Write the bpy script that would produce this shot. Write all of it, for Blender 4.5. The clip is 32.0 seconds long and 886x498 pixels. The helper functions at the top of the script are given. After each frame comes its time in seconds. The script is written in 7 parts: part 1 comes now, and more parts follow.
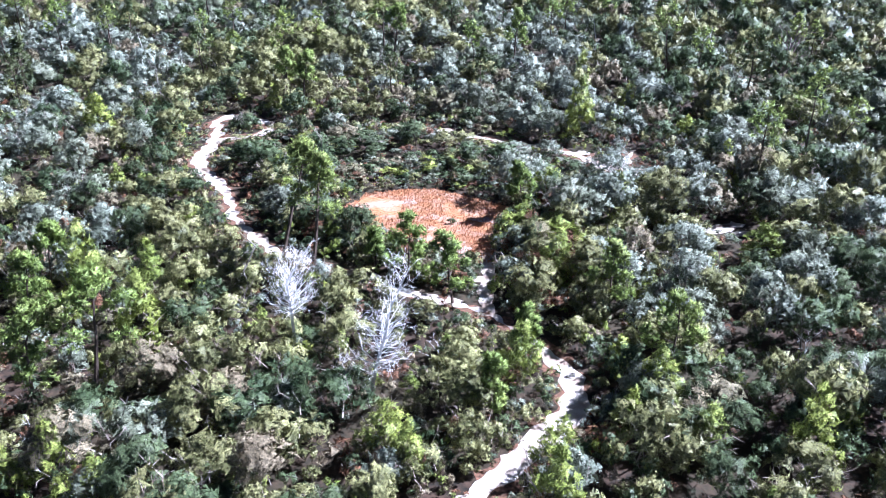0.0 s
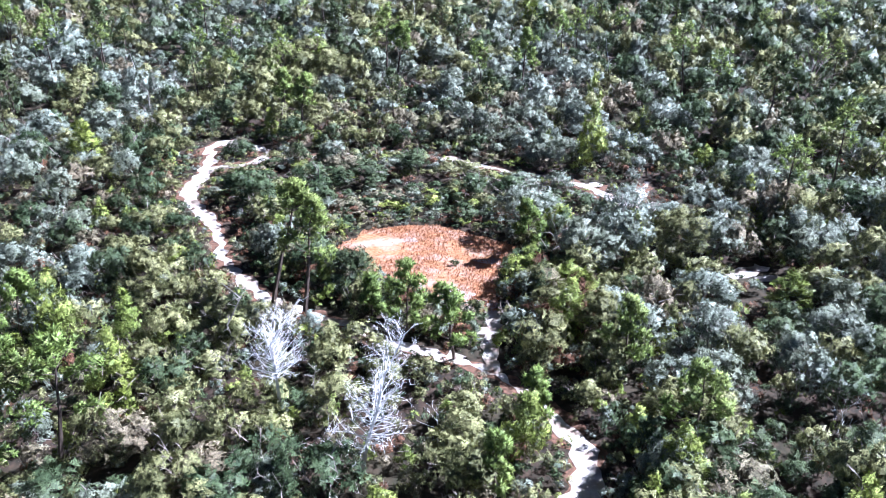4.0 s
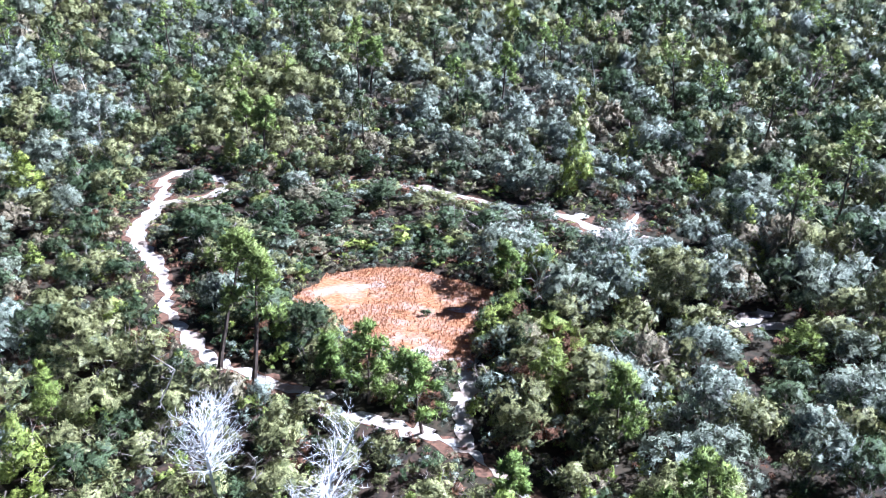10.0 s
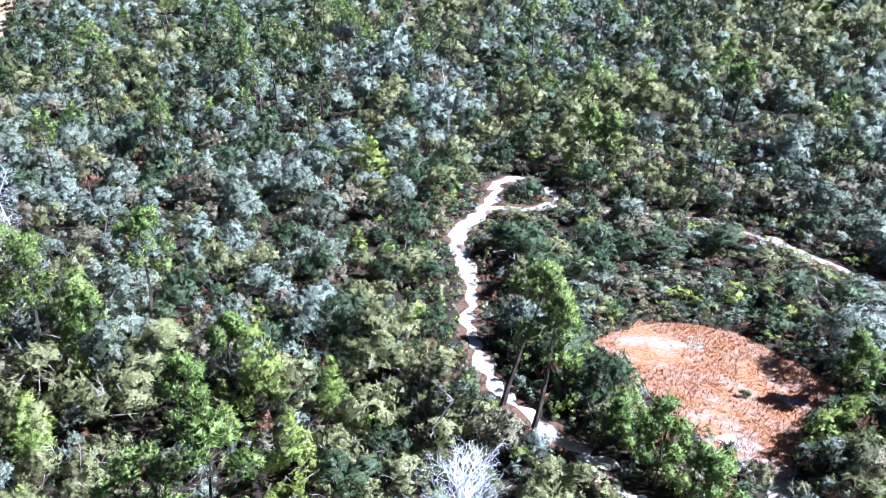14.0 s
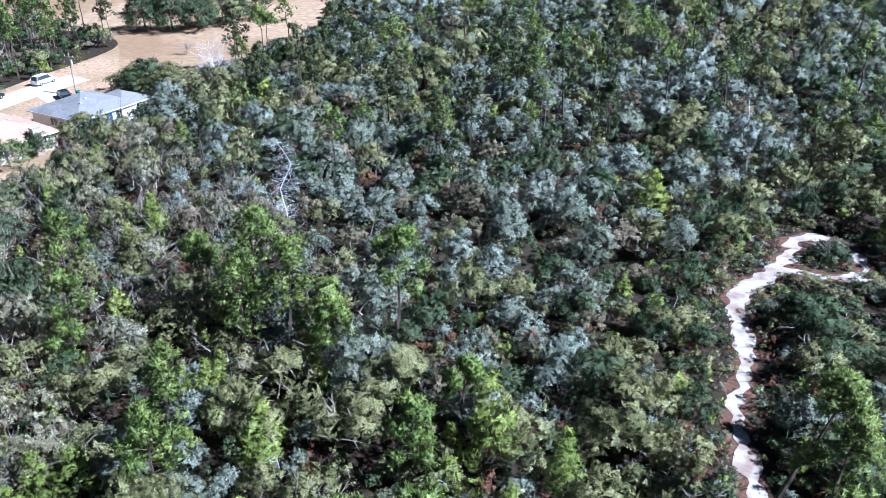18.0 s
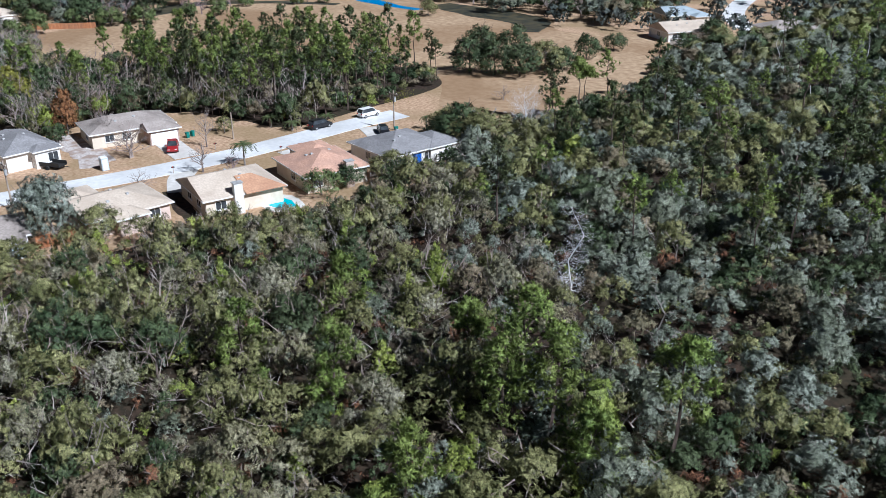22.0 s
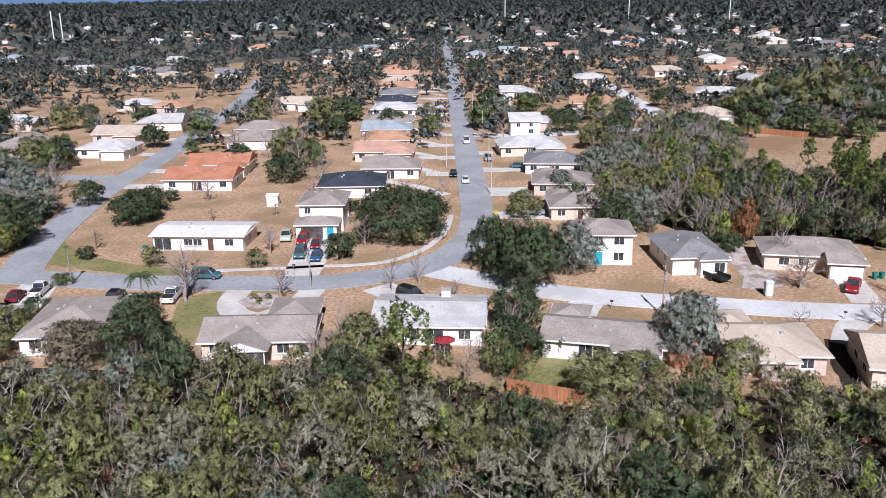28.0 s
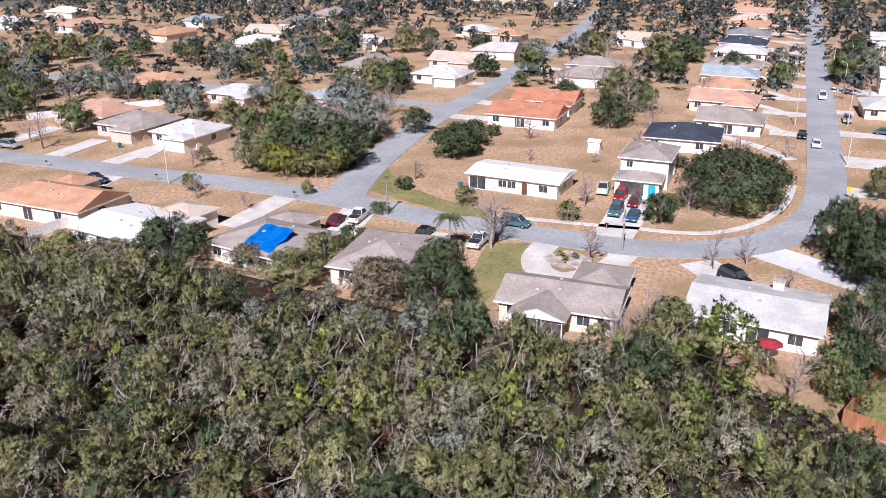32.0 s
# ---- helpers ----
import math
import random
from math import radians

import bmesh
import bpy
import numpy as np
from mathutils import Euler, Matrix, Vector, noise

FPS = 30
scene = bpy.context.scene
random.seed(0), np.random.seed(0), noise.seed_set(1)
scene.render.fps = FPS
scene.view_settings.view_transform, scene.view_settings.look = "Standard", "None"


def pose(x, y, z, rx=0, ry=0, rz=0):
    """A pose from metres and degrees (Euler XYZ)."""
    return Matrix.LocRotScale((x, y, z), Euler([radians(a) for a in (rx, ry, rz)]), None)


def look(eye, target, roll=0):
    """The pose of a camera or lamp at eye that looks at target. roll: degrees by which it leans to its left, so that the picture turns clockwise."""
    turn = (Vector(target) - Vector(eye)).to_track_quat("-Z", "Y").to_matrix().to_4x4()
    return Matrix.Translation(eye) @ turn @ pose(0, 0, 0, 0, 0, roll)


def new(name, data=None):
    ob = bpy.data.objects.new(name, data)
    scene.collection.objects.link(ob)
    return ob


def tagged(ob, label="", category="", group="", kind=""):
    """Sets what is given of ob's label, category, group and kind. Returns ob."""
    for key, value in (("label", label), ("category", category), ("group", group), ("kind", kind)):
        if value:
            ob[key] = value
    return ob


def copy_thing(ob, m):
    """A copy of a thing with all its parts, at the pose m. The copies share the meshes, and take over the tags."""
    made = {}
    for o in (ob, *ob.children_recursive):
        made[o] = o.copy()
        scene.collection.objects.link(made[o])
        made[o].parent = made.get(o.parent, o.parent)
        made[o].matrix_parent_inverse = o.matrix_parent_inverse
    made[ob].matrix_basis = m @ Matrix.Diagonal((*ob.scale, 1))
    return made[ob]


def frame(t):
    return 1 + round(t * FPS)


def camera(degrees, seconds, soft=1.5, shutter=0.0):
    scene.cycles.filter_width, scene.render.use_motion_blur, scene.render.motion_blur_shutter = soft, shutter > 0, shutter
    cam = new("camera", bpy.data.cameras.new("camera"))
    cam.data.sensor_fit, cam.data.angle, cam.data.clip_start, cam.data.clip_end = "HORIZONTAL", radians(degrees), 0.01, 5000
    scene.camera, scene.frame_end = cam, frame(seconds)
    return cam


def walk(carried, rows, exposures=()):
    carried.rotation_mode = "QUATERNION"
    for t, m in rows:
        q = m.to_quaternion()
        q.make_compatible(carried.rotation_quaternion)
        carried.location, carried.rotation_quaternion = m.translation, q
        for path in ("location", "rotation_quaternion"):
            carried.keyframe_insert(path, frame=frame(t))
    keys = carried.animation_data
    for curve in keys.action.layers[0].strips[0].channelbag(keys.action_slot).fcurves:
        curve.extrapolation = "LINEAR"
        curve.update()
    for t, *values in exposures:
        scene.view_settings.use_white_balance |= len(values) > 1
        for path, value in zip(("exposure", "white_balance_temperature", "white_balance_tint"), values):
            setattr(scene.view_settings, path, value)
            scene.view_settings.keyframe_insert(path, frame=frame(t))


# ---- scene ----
cam = camera(54.41, 32.0, soft=0.7)


def aim(x, y, z, yaw, down, roll):
    """A drone pose: heading from +y turning left, tilt below level, roll."""
    return pose(x, y, z, 90 - down, 0, yaw) @ pose(0, 0, 0, 0, 0, roll)


PATH = [
    (0.0, 0.00, 0.00, 45.00, -0.00, 27.62, 0.27),
    (0.5, 0.14, 1.01, 45.03, 0.11, 27.52, 0.29),
    (1.0, 0.26, 2.04, 45.07, 0.21, 27.45, 0.29),
    (1.5, 0.36, 3.04, 45.13, 0.29, 27.40, 0.28),
    (2.0, 0.43, 4.03, 45.22, 0.36, 27.36, 0.27),
    (2.5, 0.48, 5.00, 45.33, 0.43, 27.34, 0.28),
    (3.0, 0.51, 5.97, 45.45, 0.48, 27.32, 0.27),
    (3.5, 0.54, 6.95, 45.57, 0.52, 27.32, 0.27),
    (5.5, 1.16, 10.64, 45.96, 0.98, 27.27, 0.15),
    (6.0, 1.30, 11.08, 45.92, 0.10, 27.46, 0.08),
    (6.5, 1.43, 11.64, 45.85, -0.48, 27.39, 0.03),
    (7.0, 1.57, 12.38, 45.76, -0.43, 27.22, -0.04),
    (7.5, 1.76, 13.29, 45.66, -0.40, 27.14, -0.07),
    (8.0, 2.01, 14.31, 45.58, -0.31, 27.12, -0.15),
    (8.5, 2.26, 15.39, 45.51, -0.26, 27.14, -0.18),
    (9.0, 2.47, 16.49, 45.46, -0.22, 27.17, -0.20),
    (9.5, 2.63, 17.59, 45.44, -0.22, 27.18, -0.22),
    (10.0, 2.73, 18.68, 45.42, -0.04, 27.19, -0.28),
    (10.5, 2.79, 19.76, 45.39, 3.54, 27.16, -0.31),
    (11.0, 2.81, 20.86, 45.32, 7.94, 27.17, -0.37),
    (11.5, 2.83, 21.97, 45.24, 12.04, 27.14, -0.34),
    (12.0, 2.84, 23.08, 45.14, 15.00, 27.11, -0.32),
    (12.5, 2.84, 24.15, 45.04, 17.12, 27.06, -0.38),
    (13.0, 2.78, 25.21, 44.97, 19.44, 26.99, -0.42),
    (13.5, 2.66, 26.27, 44.92, 21.90, 26.97, -0.42),
    (15.5, 1.25, 30.20, 45.08, 32.36, 27.00, -0.50),
    (16.0, 0.72, 31.08, 45.12, 35.20, 26.98, -0.53),
    (16.5, 0.15, 31.94, 45.15, 38.37, 26.92, -0.58),
    (17.0, -0.42, 32.80, 45.19, 39.04, 26.89, -0.57),
    (17.5, -1.03, 33.67, 45.25, 41.34, 26.92, -0.58),
    (18.0, -1.70, 34.54, 45.32, 44.31, 26.90, -0.57),
    (18.5, -2.41, 35.36, 45.38, 47.17, 26.91, -0.57),
    (19.0, -3.17, 36.15, 45.42, 50.01, 26.93, -0.59),
    (19.5, -3.97, 36.94, 45.41, 52.89, 26.91, -0.46),
    (20.0, -4.83, 37.71, 45.39, 55.86, 26.88, -0.42),
    (20.5, -5.71, 38.45, 45.36, 58.73, 27.22, -0.41),
    (21.0, -6.60, 39.14, 45.36, 61.58, 28.63, -0.46),
    (21.5, -7.51, 39.77, 45.38, 64.00, 29.70, -0.55),
    (22.0, -8.45, 40.34, 45.42, 65.56, 23.92, -0.59),
    (22.5, -9.50, 40.87, 45.47, 67.49, 18.04, -0.56),
    (23.0, -10.61, 41.38, 45.50, 69.69, 17.46, -0.52),
    (23.5, -11.78, 41.86, 45.51, 72.42, 17.40, -0.53),
    (24.0, -13.02, 42.32, 45.48, 76.83, 17.33, -0.59),
    (24.5, -14.36, 42.73, 45.40, 81.61, 17.26, -0.63),
    (25.0, -15.75, 43.06, 45.29, 86.11, 17.20, -0.62),
    (25.5, -17.19, 43.32, 45.17, 90.19, 17.14, -0.69),
    (27.5, -23.53, 43.13, 44.62, 106.48, 16.87, -0.81),
    (28.0, -24.97, 42.70, 44.58, 110.46, 16.82, -0.80),
    (28.5, -26.38, 42.19, 44.57, 114.37, 16.78, -0.81),
    (29.0, -27.75, 41.58, 44.59, 118.38, 16.83, -0.75),
    (29.5, -29.04, 40.86, 44.65, 122.34, 17.13, -0.67),
    (30.0, -30.25, 40.07, 44.75, 125.60, 17.53, -0.59),
    (30.5, -31.33, 39.28, 44.89, 127.53, 17.96, -0.46),
    (31.0, -32.32, 38.52, 45.06, 129.35, 18.93, -0.36),
    (31.5, -33.24, 37.75, 45.23, 131.18, 20.06, -0.26),
    (32.0, -34.15, 36.98, 45.41, 132.10, 21.20, -0.17),
]
EXPOSURE = [(0.0,2.08,5080,19),(13.0,2.0,4920,13),(17.0,1.36,4780,13),(20.4,0.76,5050,9),(21.4,0.44,5300,8),(22.4,0.28,5450,12),(28.0,0.2,5800,19),(32.0,0.43,5950,23)]
walk(cam, [(r[0], aim(*r[1:])) for r in PATH], EXPOSURE)

# ---- light ----
SUN_TO = Vector((0.88, 0.47, 0)).normalized()
SUN_ELEV = radians(42)
world = bpy.data.worlds.new("sky")
scene.world = world
world.use_nodes = True
wn = world.node_tree.nodes
sky = wn.new("ShaderNodeTexSky")
sky.sky_type, sky.sun_disc = "NISHITA", False
sky.sun_elevation, sky.sun_rotation = SUN_ELEV, math.atan2(SUN_TO.x, SUN_TO.y)
world.node_tree.links.new(sky.outputs[0], wn["Background"].inputs[0])
sky.air_density, sky.dust_density = 0.12, 0.05
wn["Background"].inputs[1].default_value = 0.05
sun_data = bpy.data.lights.new("sun", "SUN")
sun_data.energy, sun_data.angle, sun_data.color = 5.0, radians(0.5), (1.0, 0.965, 0.91)
sun = new("sun", sun_data)
sun.matrix_world = look((SUN_TO.x * 100, SUN_TO.y * 100, 100 * math.tan(SUN_ELEV)), (0, 0, 0))

# ---- materials ----


def shader(name, c1, c2, scale=2.0, rough=0.85, bump=0.0, c3=None, scale3=0.15, amount3=0.5, island=0.0,
           by_object=0.0, metal=0.0, spec=0.3, detail=5.0, edges=(0.35, 0.65), stretch=(1, 1, 1), bump_scale=None, trans=0.0, cut=0.0, keep=0.5, shade_grain=0.0):
    """A two-scale procedural surface: c1 and c2 mixed by fine noise, c3 in by broad noise."""
    m = bpy.data.materials.new(name)
    m.use_nodes = True
    n, ln = m.node_tree.nodes, m.node_tree.links
    b = n["Principled BSDF"]
    b.inputs["Roughness"].default_value = rough
    b.inputs["Metallic"].default_value = metal
    b.inputs["Specular IOR Level"].default_value = spec
    co = n.new("ShaderNodeNewGeometry")
    mp = n.new("ShaderNodeMapping")
    mp.inputs["Scale"].default_value = stretch
    ln.new(co.outputs["Position"], mp.inputs[0])

    def noisy(sc, det, lo, hi):
        t = n.new("ShaderNodeTexNoise")
        t.inputs["Scale"].default_value, t.inputs["Detail"].default_value = sc, det
        ln.new(mp.outputs[0], t.inputs["Vector"])
        r = n.new("ShaderNodeMapRange")
        r.inputs["From Min"].default_value, r.inputs["From Max"].default_value = lo, hi
        ln.new(t.outputs["Fac"], r.inputs["Value"])
        return t, r.outputs[0]

    def blend(fac, a, c):
        x = n.new("ShaderNodeMix")
        x.data_type = "RGBA"
        for src, i in ((fac, 0), (a, 6), (c, 7)):
            if hasattr(src, "is_linked"):
                ln.new(src, x.inputs[i])
            elif i == 0:
                x.inputs[0].default_value = src
            else:
                x.inputs[i].default_value = (*src, 1)
        return x.outputs[2]

    tex, fac = noisy(scale, detail, *edges)
    if island:
        a = n.new("ShaderNodeMath")
        a.operation = "MULTIPLY_ADD"
        ln.new(co.outputs["Random Per Island"], a.inputs[0])
        a.inputs[1].default_value = island
        k = n.new("ShaderNodeMath")
        k.operation = "MULTIPLY"
        ln.new(fac, k.inputs[0])
        k.inputs[1].default_value = 1 - island
        ln.new(k.outputs[0], a.inputs[2])
        fac = a.outputs[0]
    col = blend(fac, c1, c2)
    if c3:
        _, f3 = noisy(scale3, 3.0, 0.42, 0.62)
        k = n.new("ShaderNodeMath")
        k.operation = "MULTIPLY"
        ln.new(f3, k.inputs[0])
        k.inputs[1].default_value = amount3
        col = blend(k.outputs[0], col, c3)
    if by_object:
        o = n.new("ShaderNodeObjectInfo")
        h = n.new("ShaderNodeHueSaturation")
        r = n.new("ShaderNodeMapRange")
        r.inputs["To Min"].default_value, r.inputs["To Max"].default_value = 1 - by_object, 1 + by_object
        ln.new(o.outputs["Random"], r.inputs["Value"])
        ln.new(r.outputs[0], h.inputs["Value"])
        ln.new(col, h.inputs["Color"])
        col = h.outputs[0]
    # fine noise in the base colour imitates shade and highlights between leaves
    if shade_grain:
        _, f4 = noisy(shade_grain, 2.0, 0.36, 0.64)
        r = n.new("ShaderNodeMapRange")
        r.inputs["To Min"].default_value, r.inputs["To Max"].default_value = 0.5, 1.5
        ln.new(f4, r.inputs["Value"])
        h = n.new("ShaderNodeHueSaturation")
        ln.new(r.outputs[0], h.inputs["Value"])
        ln.new(col, h.inputs["Color"])
        col = h.outputs[0]
    ln.new(col, b.inputs["Base Color"])
    if trans:
        tb, mx = n.new("ShaderNodeBsdfTranslucent"), n.new("ShaderNodeMixShader")
        warm = blend(0.35, (0.0, 0.0, 0.0), (0.30, 0.34, 0.10))
        lit = n.new("ShaderNodeMix")
        lit.data_type, lit.blend_type = "RGBA", "ADD"
        lit.inputs[0].default_value = 0.45
        ln.new(col, lit.inputs[6])
        ln.new(warm, lit.inputs[7])
        ln.new(lit.outputs[2], tb.inputs["Color"])
        mx.inputs[0].default_value = trans
        ln.new(b.outputs[0], mx.inputs[1])
        ln.new(tb.outputs[0], mx.inputs[2])
        ln.new(mx.outputs[0], n["Material Output"].inputs["Surface"])
    if cut:
        t = n.new("ShaderNodeTexNoise")
        t.inputs["Scale"].default_value, t.inputs["Detail"].default_value = cut, 2.0
        ln.new(co.outputs["Position"], t.inputs["Vector"])
        g = n.new("ShaderNodeMath")
        g.operation = "GREATER_THAN"
        g.inputs[1].default_value = keep
        ln.new(t.outputs["Fac"], g.inputs[0])
        gaps, mx = n.new("ShaderNodeBsdfTransparent"), n.new("ShaderNodeMixShader")
        out = n["Material Output"].inputs["Surface"]
        ln.new(g.outputs[0], mx.inputs[0])
        ln.new(gaps.outputs[0], mx.inputs[1])
        ln.new(out.links[0].from_socket, mx.inputs[2])
        ln.new(mx.outputs[0], out)
    if bump:
        bp = n.new("ShaderNodeBump")
        bp.inputs["Strength"].default_value, bp.inputs["Distance"].default_value = bump, 0.1
        src = tex
        if bump_scale:
            src, _ = noisy(bump_scale, 4.0, 0, 1)
        ln.new(src.outputs["Fac"], bp.inputs["Height"])
        ln.new(bp.outputs[0], b.inputs["Normal"])
    return m


M = {}
# ground
M["dry_grass"] = shader("dry_grass", (0.34, 0.21, 0.125), (0.58, 0.41, 0.275), 1.6, 0.95, 0.3, (0.28, 0.2, 0.105), 0.09, 0.75)
M["field"] = shader("field", (0.33, 0.22, 0.13), (0.5, 0.36, 0.23), 0.6, 0.95, 0.2, (0.26, 0.16, 0.085), 0.035, 0.75)
# litter colour kept extra dark to stand in for shade between crowns
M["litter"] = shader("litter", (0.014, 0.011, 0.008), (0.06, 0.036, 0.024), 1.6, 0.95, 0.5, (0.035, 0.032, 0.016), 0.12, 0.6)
M["sand"] = shader("sand", (0.4, 0.345, 0.32), (0.64, 0.6, 0.58), 2.4, 0.95, 0.6, (0.26, 0.17, 0.12), 0.6, 0.75)
M["sedge"] = shader("sedge", (0.23, 0.095, 0.04), (0.42, 0.21, 0.105), 2.4, 0.95, 0.6, (0.46, 0.4, 0.37), 0.33, 0.35, stretch=(1, 1.6, 1))
M["verge"] = shader("verge", (0.05, 0.028, 0.018), (0.2, 0.1, 0.065), 2.2, 0.95, 0.5, (0.14, 0.075, 0.05), 0.7, 0.6)
M["asphalt"] = shader("asphalt", (0.32, 0.335, 0.355), (0.4, 0.415, 0.435), 1.4, 0.9, 0.2, (0.27, 0.28, 0.29), 0.12, 0.6)
M["old_concrete_road"] = shader("old_concrete_road", (0.64, 0.65, 0.66), (0.74, 0.74, 0.74), 1.2, 0.9, 0.2, (0.45, 0.45, 0.45), 0.1, 0.6)
M["concrete"] = shader("concrete", (0.58, 0.56, 0.53), (0.72, 0.7, 0.67), 1.2, 0.85, 0.15, (0.45, 0.42, 0.38), 0.3, 0.5)
M["grass_green"] = shader("grass_green", (0.14, 0.16, 0.05), (0.26, 0.24, 0.1), 1.5, 0.95, 0.4, (0.34, 0.27, 0.14), 0.15, 0.6)
M["water"] = shader("water", (0.008, 0.2, 0.48), (0.012, 0.24, 0.56), 0.2, 0.3, 0.15, spec=0.35)
M["marsh"] = shader("marsh", (0.03, 0.035, 0.03), (0.1, 0.085, 0.05), 0.3, 0.5, 0.2)
M["pool_water"] = shader("pool_water", (0.02, 0.42, 0.5), (0.04, 0.5, 0.56), 1.0, 0.08, 0.1)
# foliage
M["leaf_grey"] = shader("leaf_grey", (0.1, 0.12, 0.09), (0.28, 0.31, 0.265), 0.5, 0.48, c3=(0.16, 0.17, 0.1), scale3=0.06, island=0.3, spec=0.12, edges=(0.42, 0.58), trans=0.04, cut=12.0, keep=0.49, shade_grain=4.5)
M["leaf_olive"] = shader("leaf_olive", (0.07, 0.078, 0.028), (0.3, 0.295, 0.135), 0.5, 0.48, c3=(0.17, 0.165, 0.075), scale3=0.07, island=0.3, spec=0.12, edges=(0.42, 0.58), trans=0.04, cut=12.0, keep=0.49, shade_grain=4.5)
M["leaf_green"] = shader("leaf_green", (0.12, 0.15, 0.025), (0.34, 0.38, 0.095), 0.5, 0.48, c3=(0.13, 0.18, 0.05), scale3=0.08, island=0.3, spec=0.12, edges=(0.42, 0.58), trans=0.04, cut=12.0, keep=0.49, shade_grain=4.5)
M["leaf_mid"] = shader("leaf_mid", (0.055, 0.085, 0.028), (0.17, 0.21, 0.085), 0.5, 0.5, c3=(0.12, 0.14, 0.06), scale3=0.08, island=0.3, spec=0.12, edges=(0.42, 0.58), trans=0.04, cut=12.0, keep=0.49, shade_grain=4.5)
M["leaf_dark"] = shader("leaf_dark", (0.028, 0.048, 0.022), (0.105, 0.14, 0.068), 0.5, 0.48, c3=(0.08, 0.095, 0.05), scale3=0.08, island=0.3, spec=0.12, edges=(0.42, 0.58), trans=0.04, cut=12.0, keep=0.49, shade_grain=4.5)
M["leaf_brown"] = shader("leaf_brown", (0.115, 0.092, 0.055), (0.27, 0.22, 0.15), 0.45, 0.8, c3=(0.15, 0.15, 0.085), scale3=0.09, island=0.5, cut=12.0, keep=0.49, shade_grain=4.5)
M["needles_dark"] = shader("needles_dark", (0.03, 0.052, 0.02), (0.11, 0.145, 0.055), 0.5, 0.6, c3=(0.1, 0.1, 0.05), scale3=0.08, island=0.4, spec=0.25, trans=0.1, cut=14.0, keep=0.45, shade_grain=5.0)
M["leaf_rust"] = shader("leaf_rust", (0.08, 0.035, 0.02), (0.2, 0.095, 0.05), 0.5, 0.8, island=0.6, cut=12.0, keep=0.49, shade_grain=4.5)
M["leaf_yellow"] = shader("leaf_yellow", (0.13, 0.13, 0.02), (0.27, 0.26, 0.05), 0.5, 0.7, island=0.6, trans=0.07, cut=12.0, keep=0.49, shade_grain=4.5)
M["needles"] = shader("needles", (0.08, 0.125, 0.03), (0.28, 0.36, 0.095), 0.5, 0.6, c3=(0.25, 0.28, 0.085), scale3=0.1, island=0.4, spec=0.25, trans=0.25, cut=12.0, keep=0.45, shade_grain=4.0)
M["leaf_dusty"] = shader("leaf_dusty", (0.12, 0.115, 0.075), (0.34, 0.325, 0.24), 0.5, 0.6, c3=(0.22, 0.2, 0.1), scale3=0.08, island=0.35, edges=(0.4, 0.6), spec=0.12, cut=12.0, keep=0.5, shade_grain=4.5)
M["leaf_orange"] = shader("leaf_orange", (0.16, 0.07, 0.03), (0.34, 0.17, 0.075), 0.5, 0.8, island=0.6, cut=10.0, keep=0.48, shade_grain=4.0)
M["palm_leaf"] = shader("palm_leaf", (0.04, 0.06, 0.02), (0.13, 0.16, 0.07), 0.8, 0.5, island=0.5, spec=0.5, trans=0.18)
# the blue cast of distance haze is mixed into this leaf colour
M["far_leaf_hazed"] = shader("far_leaf_hazed", (0.024, 0.036, 0.033), (0.095, 0.122, 0.112), 0.08, 0.8, c3=(0.1, 0.1, 0.085), scale3=0.02, amount3=0.6, island=0.5, cut=3.0, keep=0.4, shade_grain=1.2)
M["far_ground"] = shader("far_ground", (0.12, 0.115, 0.095), (0.23, 0.2, 0.16), 0.02, 0.95, 0.0, (0.09, 0.1, 0.08), 0.004, 0.7)
M["bark_grey"] = shader("bark_grey", (0.16, 0.14, 0.125), (0.34, 0.31, 0.29), 3.0, 0.9, 0.3, stretch=(1, 1, 0.3))
M["bark_dark"] = shader("bark_dark", (0.05, 0.035, 0.03), (0.16, 0.12, 0.1), 3.0, 0.9, 0.4, stretch=(1, 1, 0.3))
M["bark_pale"] = shader("bark_pale", (0.52, 0.5, 0.5), (0.78, 0.76, 0.76), 3.0, 0.85, 0.2, stretch=(1, 1, 0.3))
M["twigs"] = shader("twigs", (0.18, 0.15, 0.14), (0.4, 0.35, 0.325), 0.7, 0.9, c3=(0.26, 0.19, 0.165), scale3=0.1, island=0.5)
M["twigs_purple"] = shader("twigs_purple", (0.17, 0.12, 0.12), (0.36, 0.28, 0.28), 0.7, 0.9, island=0.5)
M["twigs_pale"] = shader("twigs_pale", (0.5, 0.49, 0.5), (0.78, 0.77, 0.78), 0.9, 0.85, island=0.5)

# ---- mesh helpers ----


def mesh_object(name, bm, material, smooth=False):
    me = bpy.data.meshes.new(name)
    bm.normal_update()
    bm.to_mesh(me)
    bm.free()
    me.materials.append(material)
    if smooth:
        me.shade_smooth()
    return new(name, me)


def part(name, bm, material, parent, label=""):
    """Links a bmesh as one mesh object under a thing or a part."""
    ob = mesh_object(name, bm, material)
    ob.parent = parent
    return tagged(ob, label)


def block(bm, x0, x1, y0, y1, z0, z1):
    vs = [bm.verts.new((x, y, z)) for z in (z0, z1) for x, y in ((x0, y0), (x1, y0), (x1, y1), (x0, y1))]
    for f in ((3, 2, 1, 0), (4, 5, 6, 7), (0, 1, 5, 4), (1, 2, 6, 5), (2, 3, 7, 6), (3, 0, 4, 7)):
        bm.faces.new([vs[i] for i in f])
    return bm


def boxes(*rows):
    bm = bmesh.new()
    for r in rows:
        block(bm, *r)
    return bm


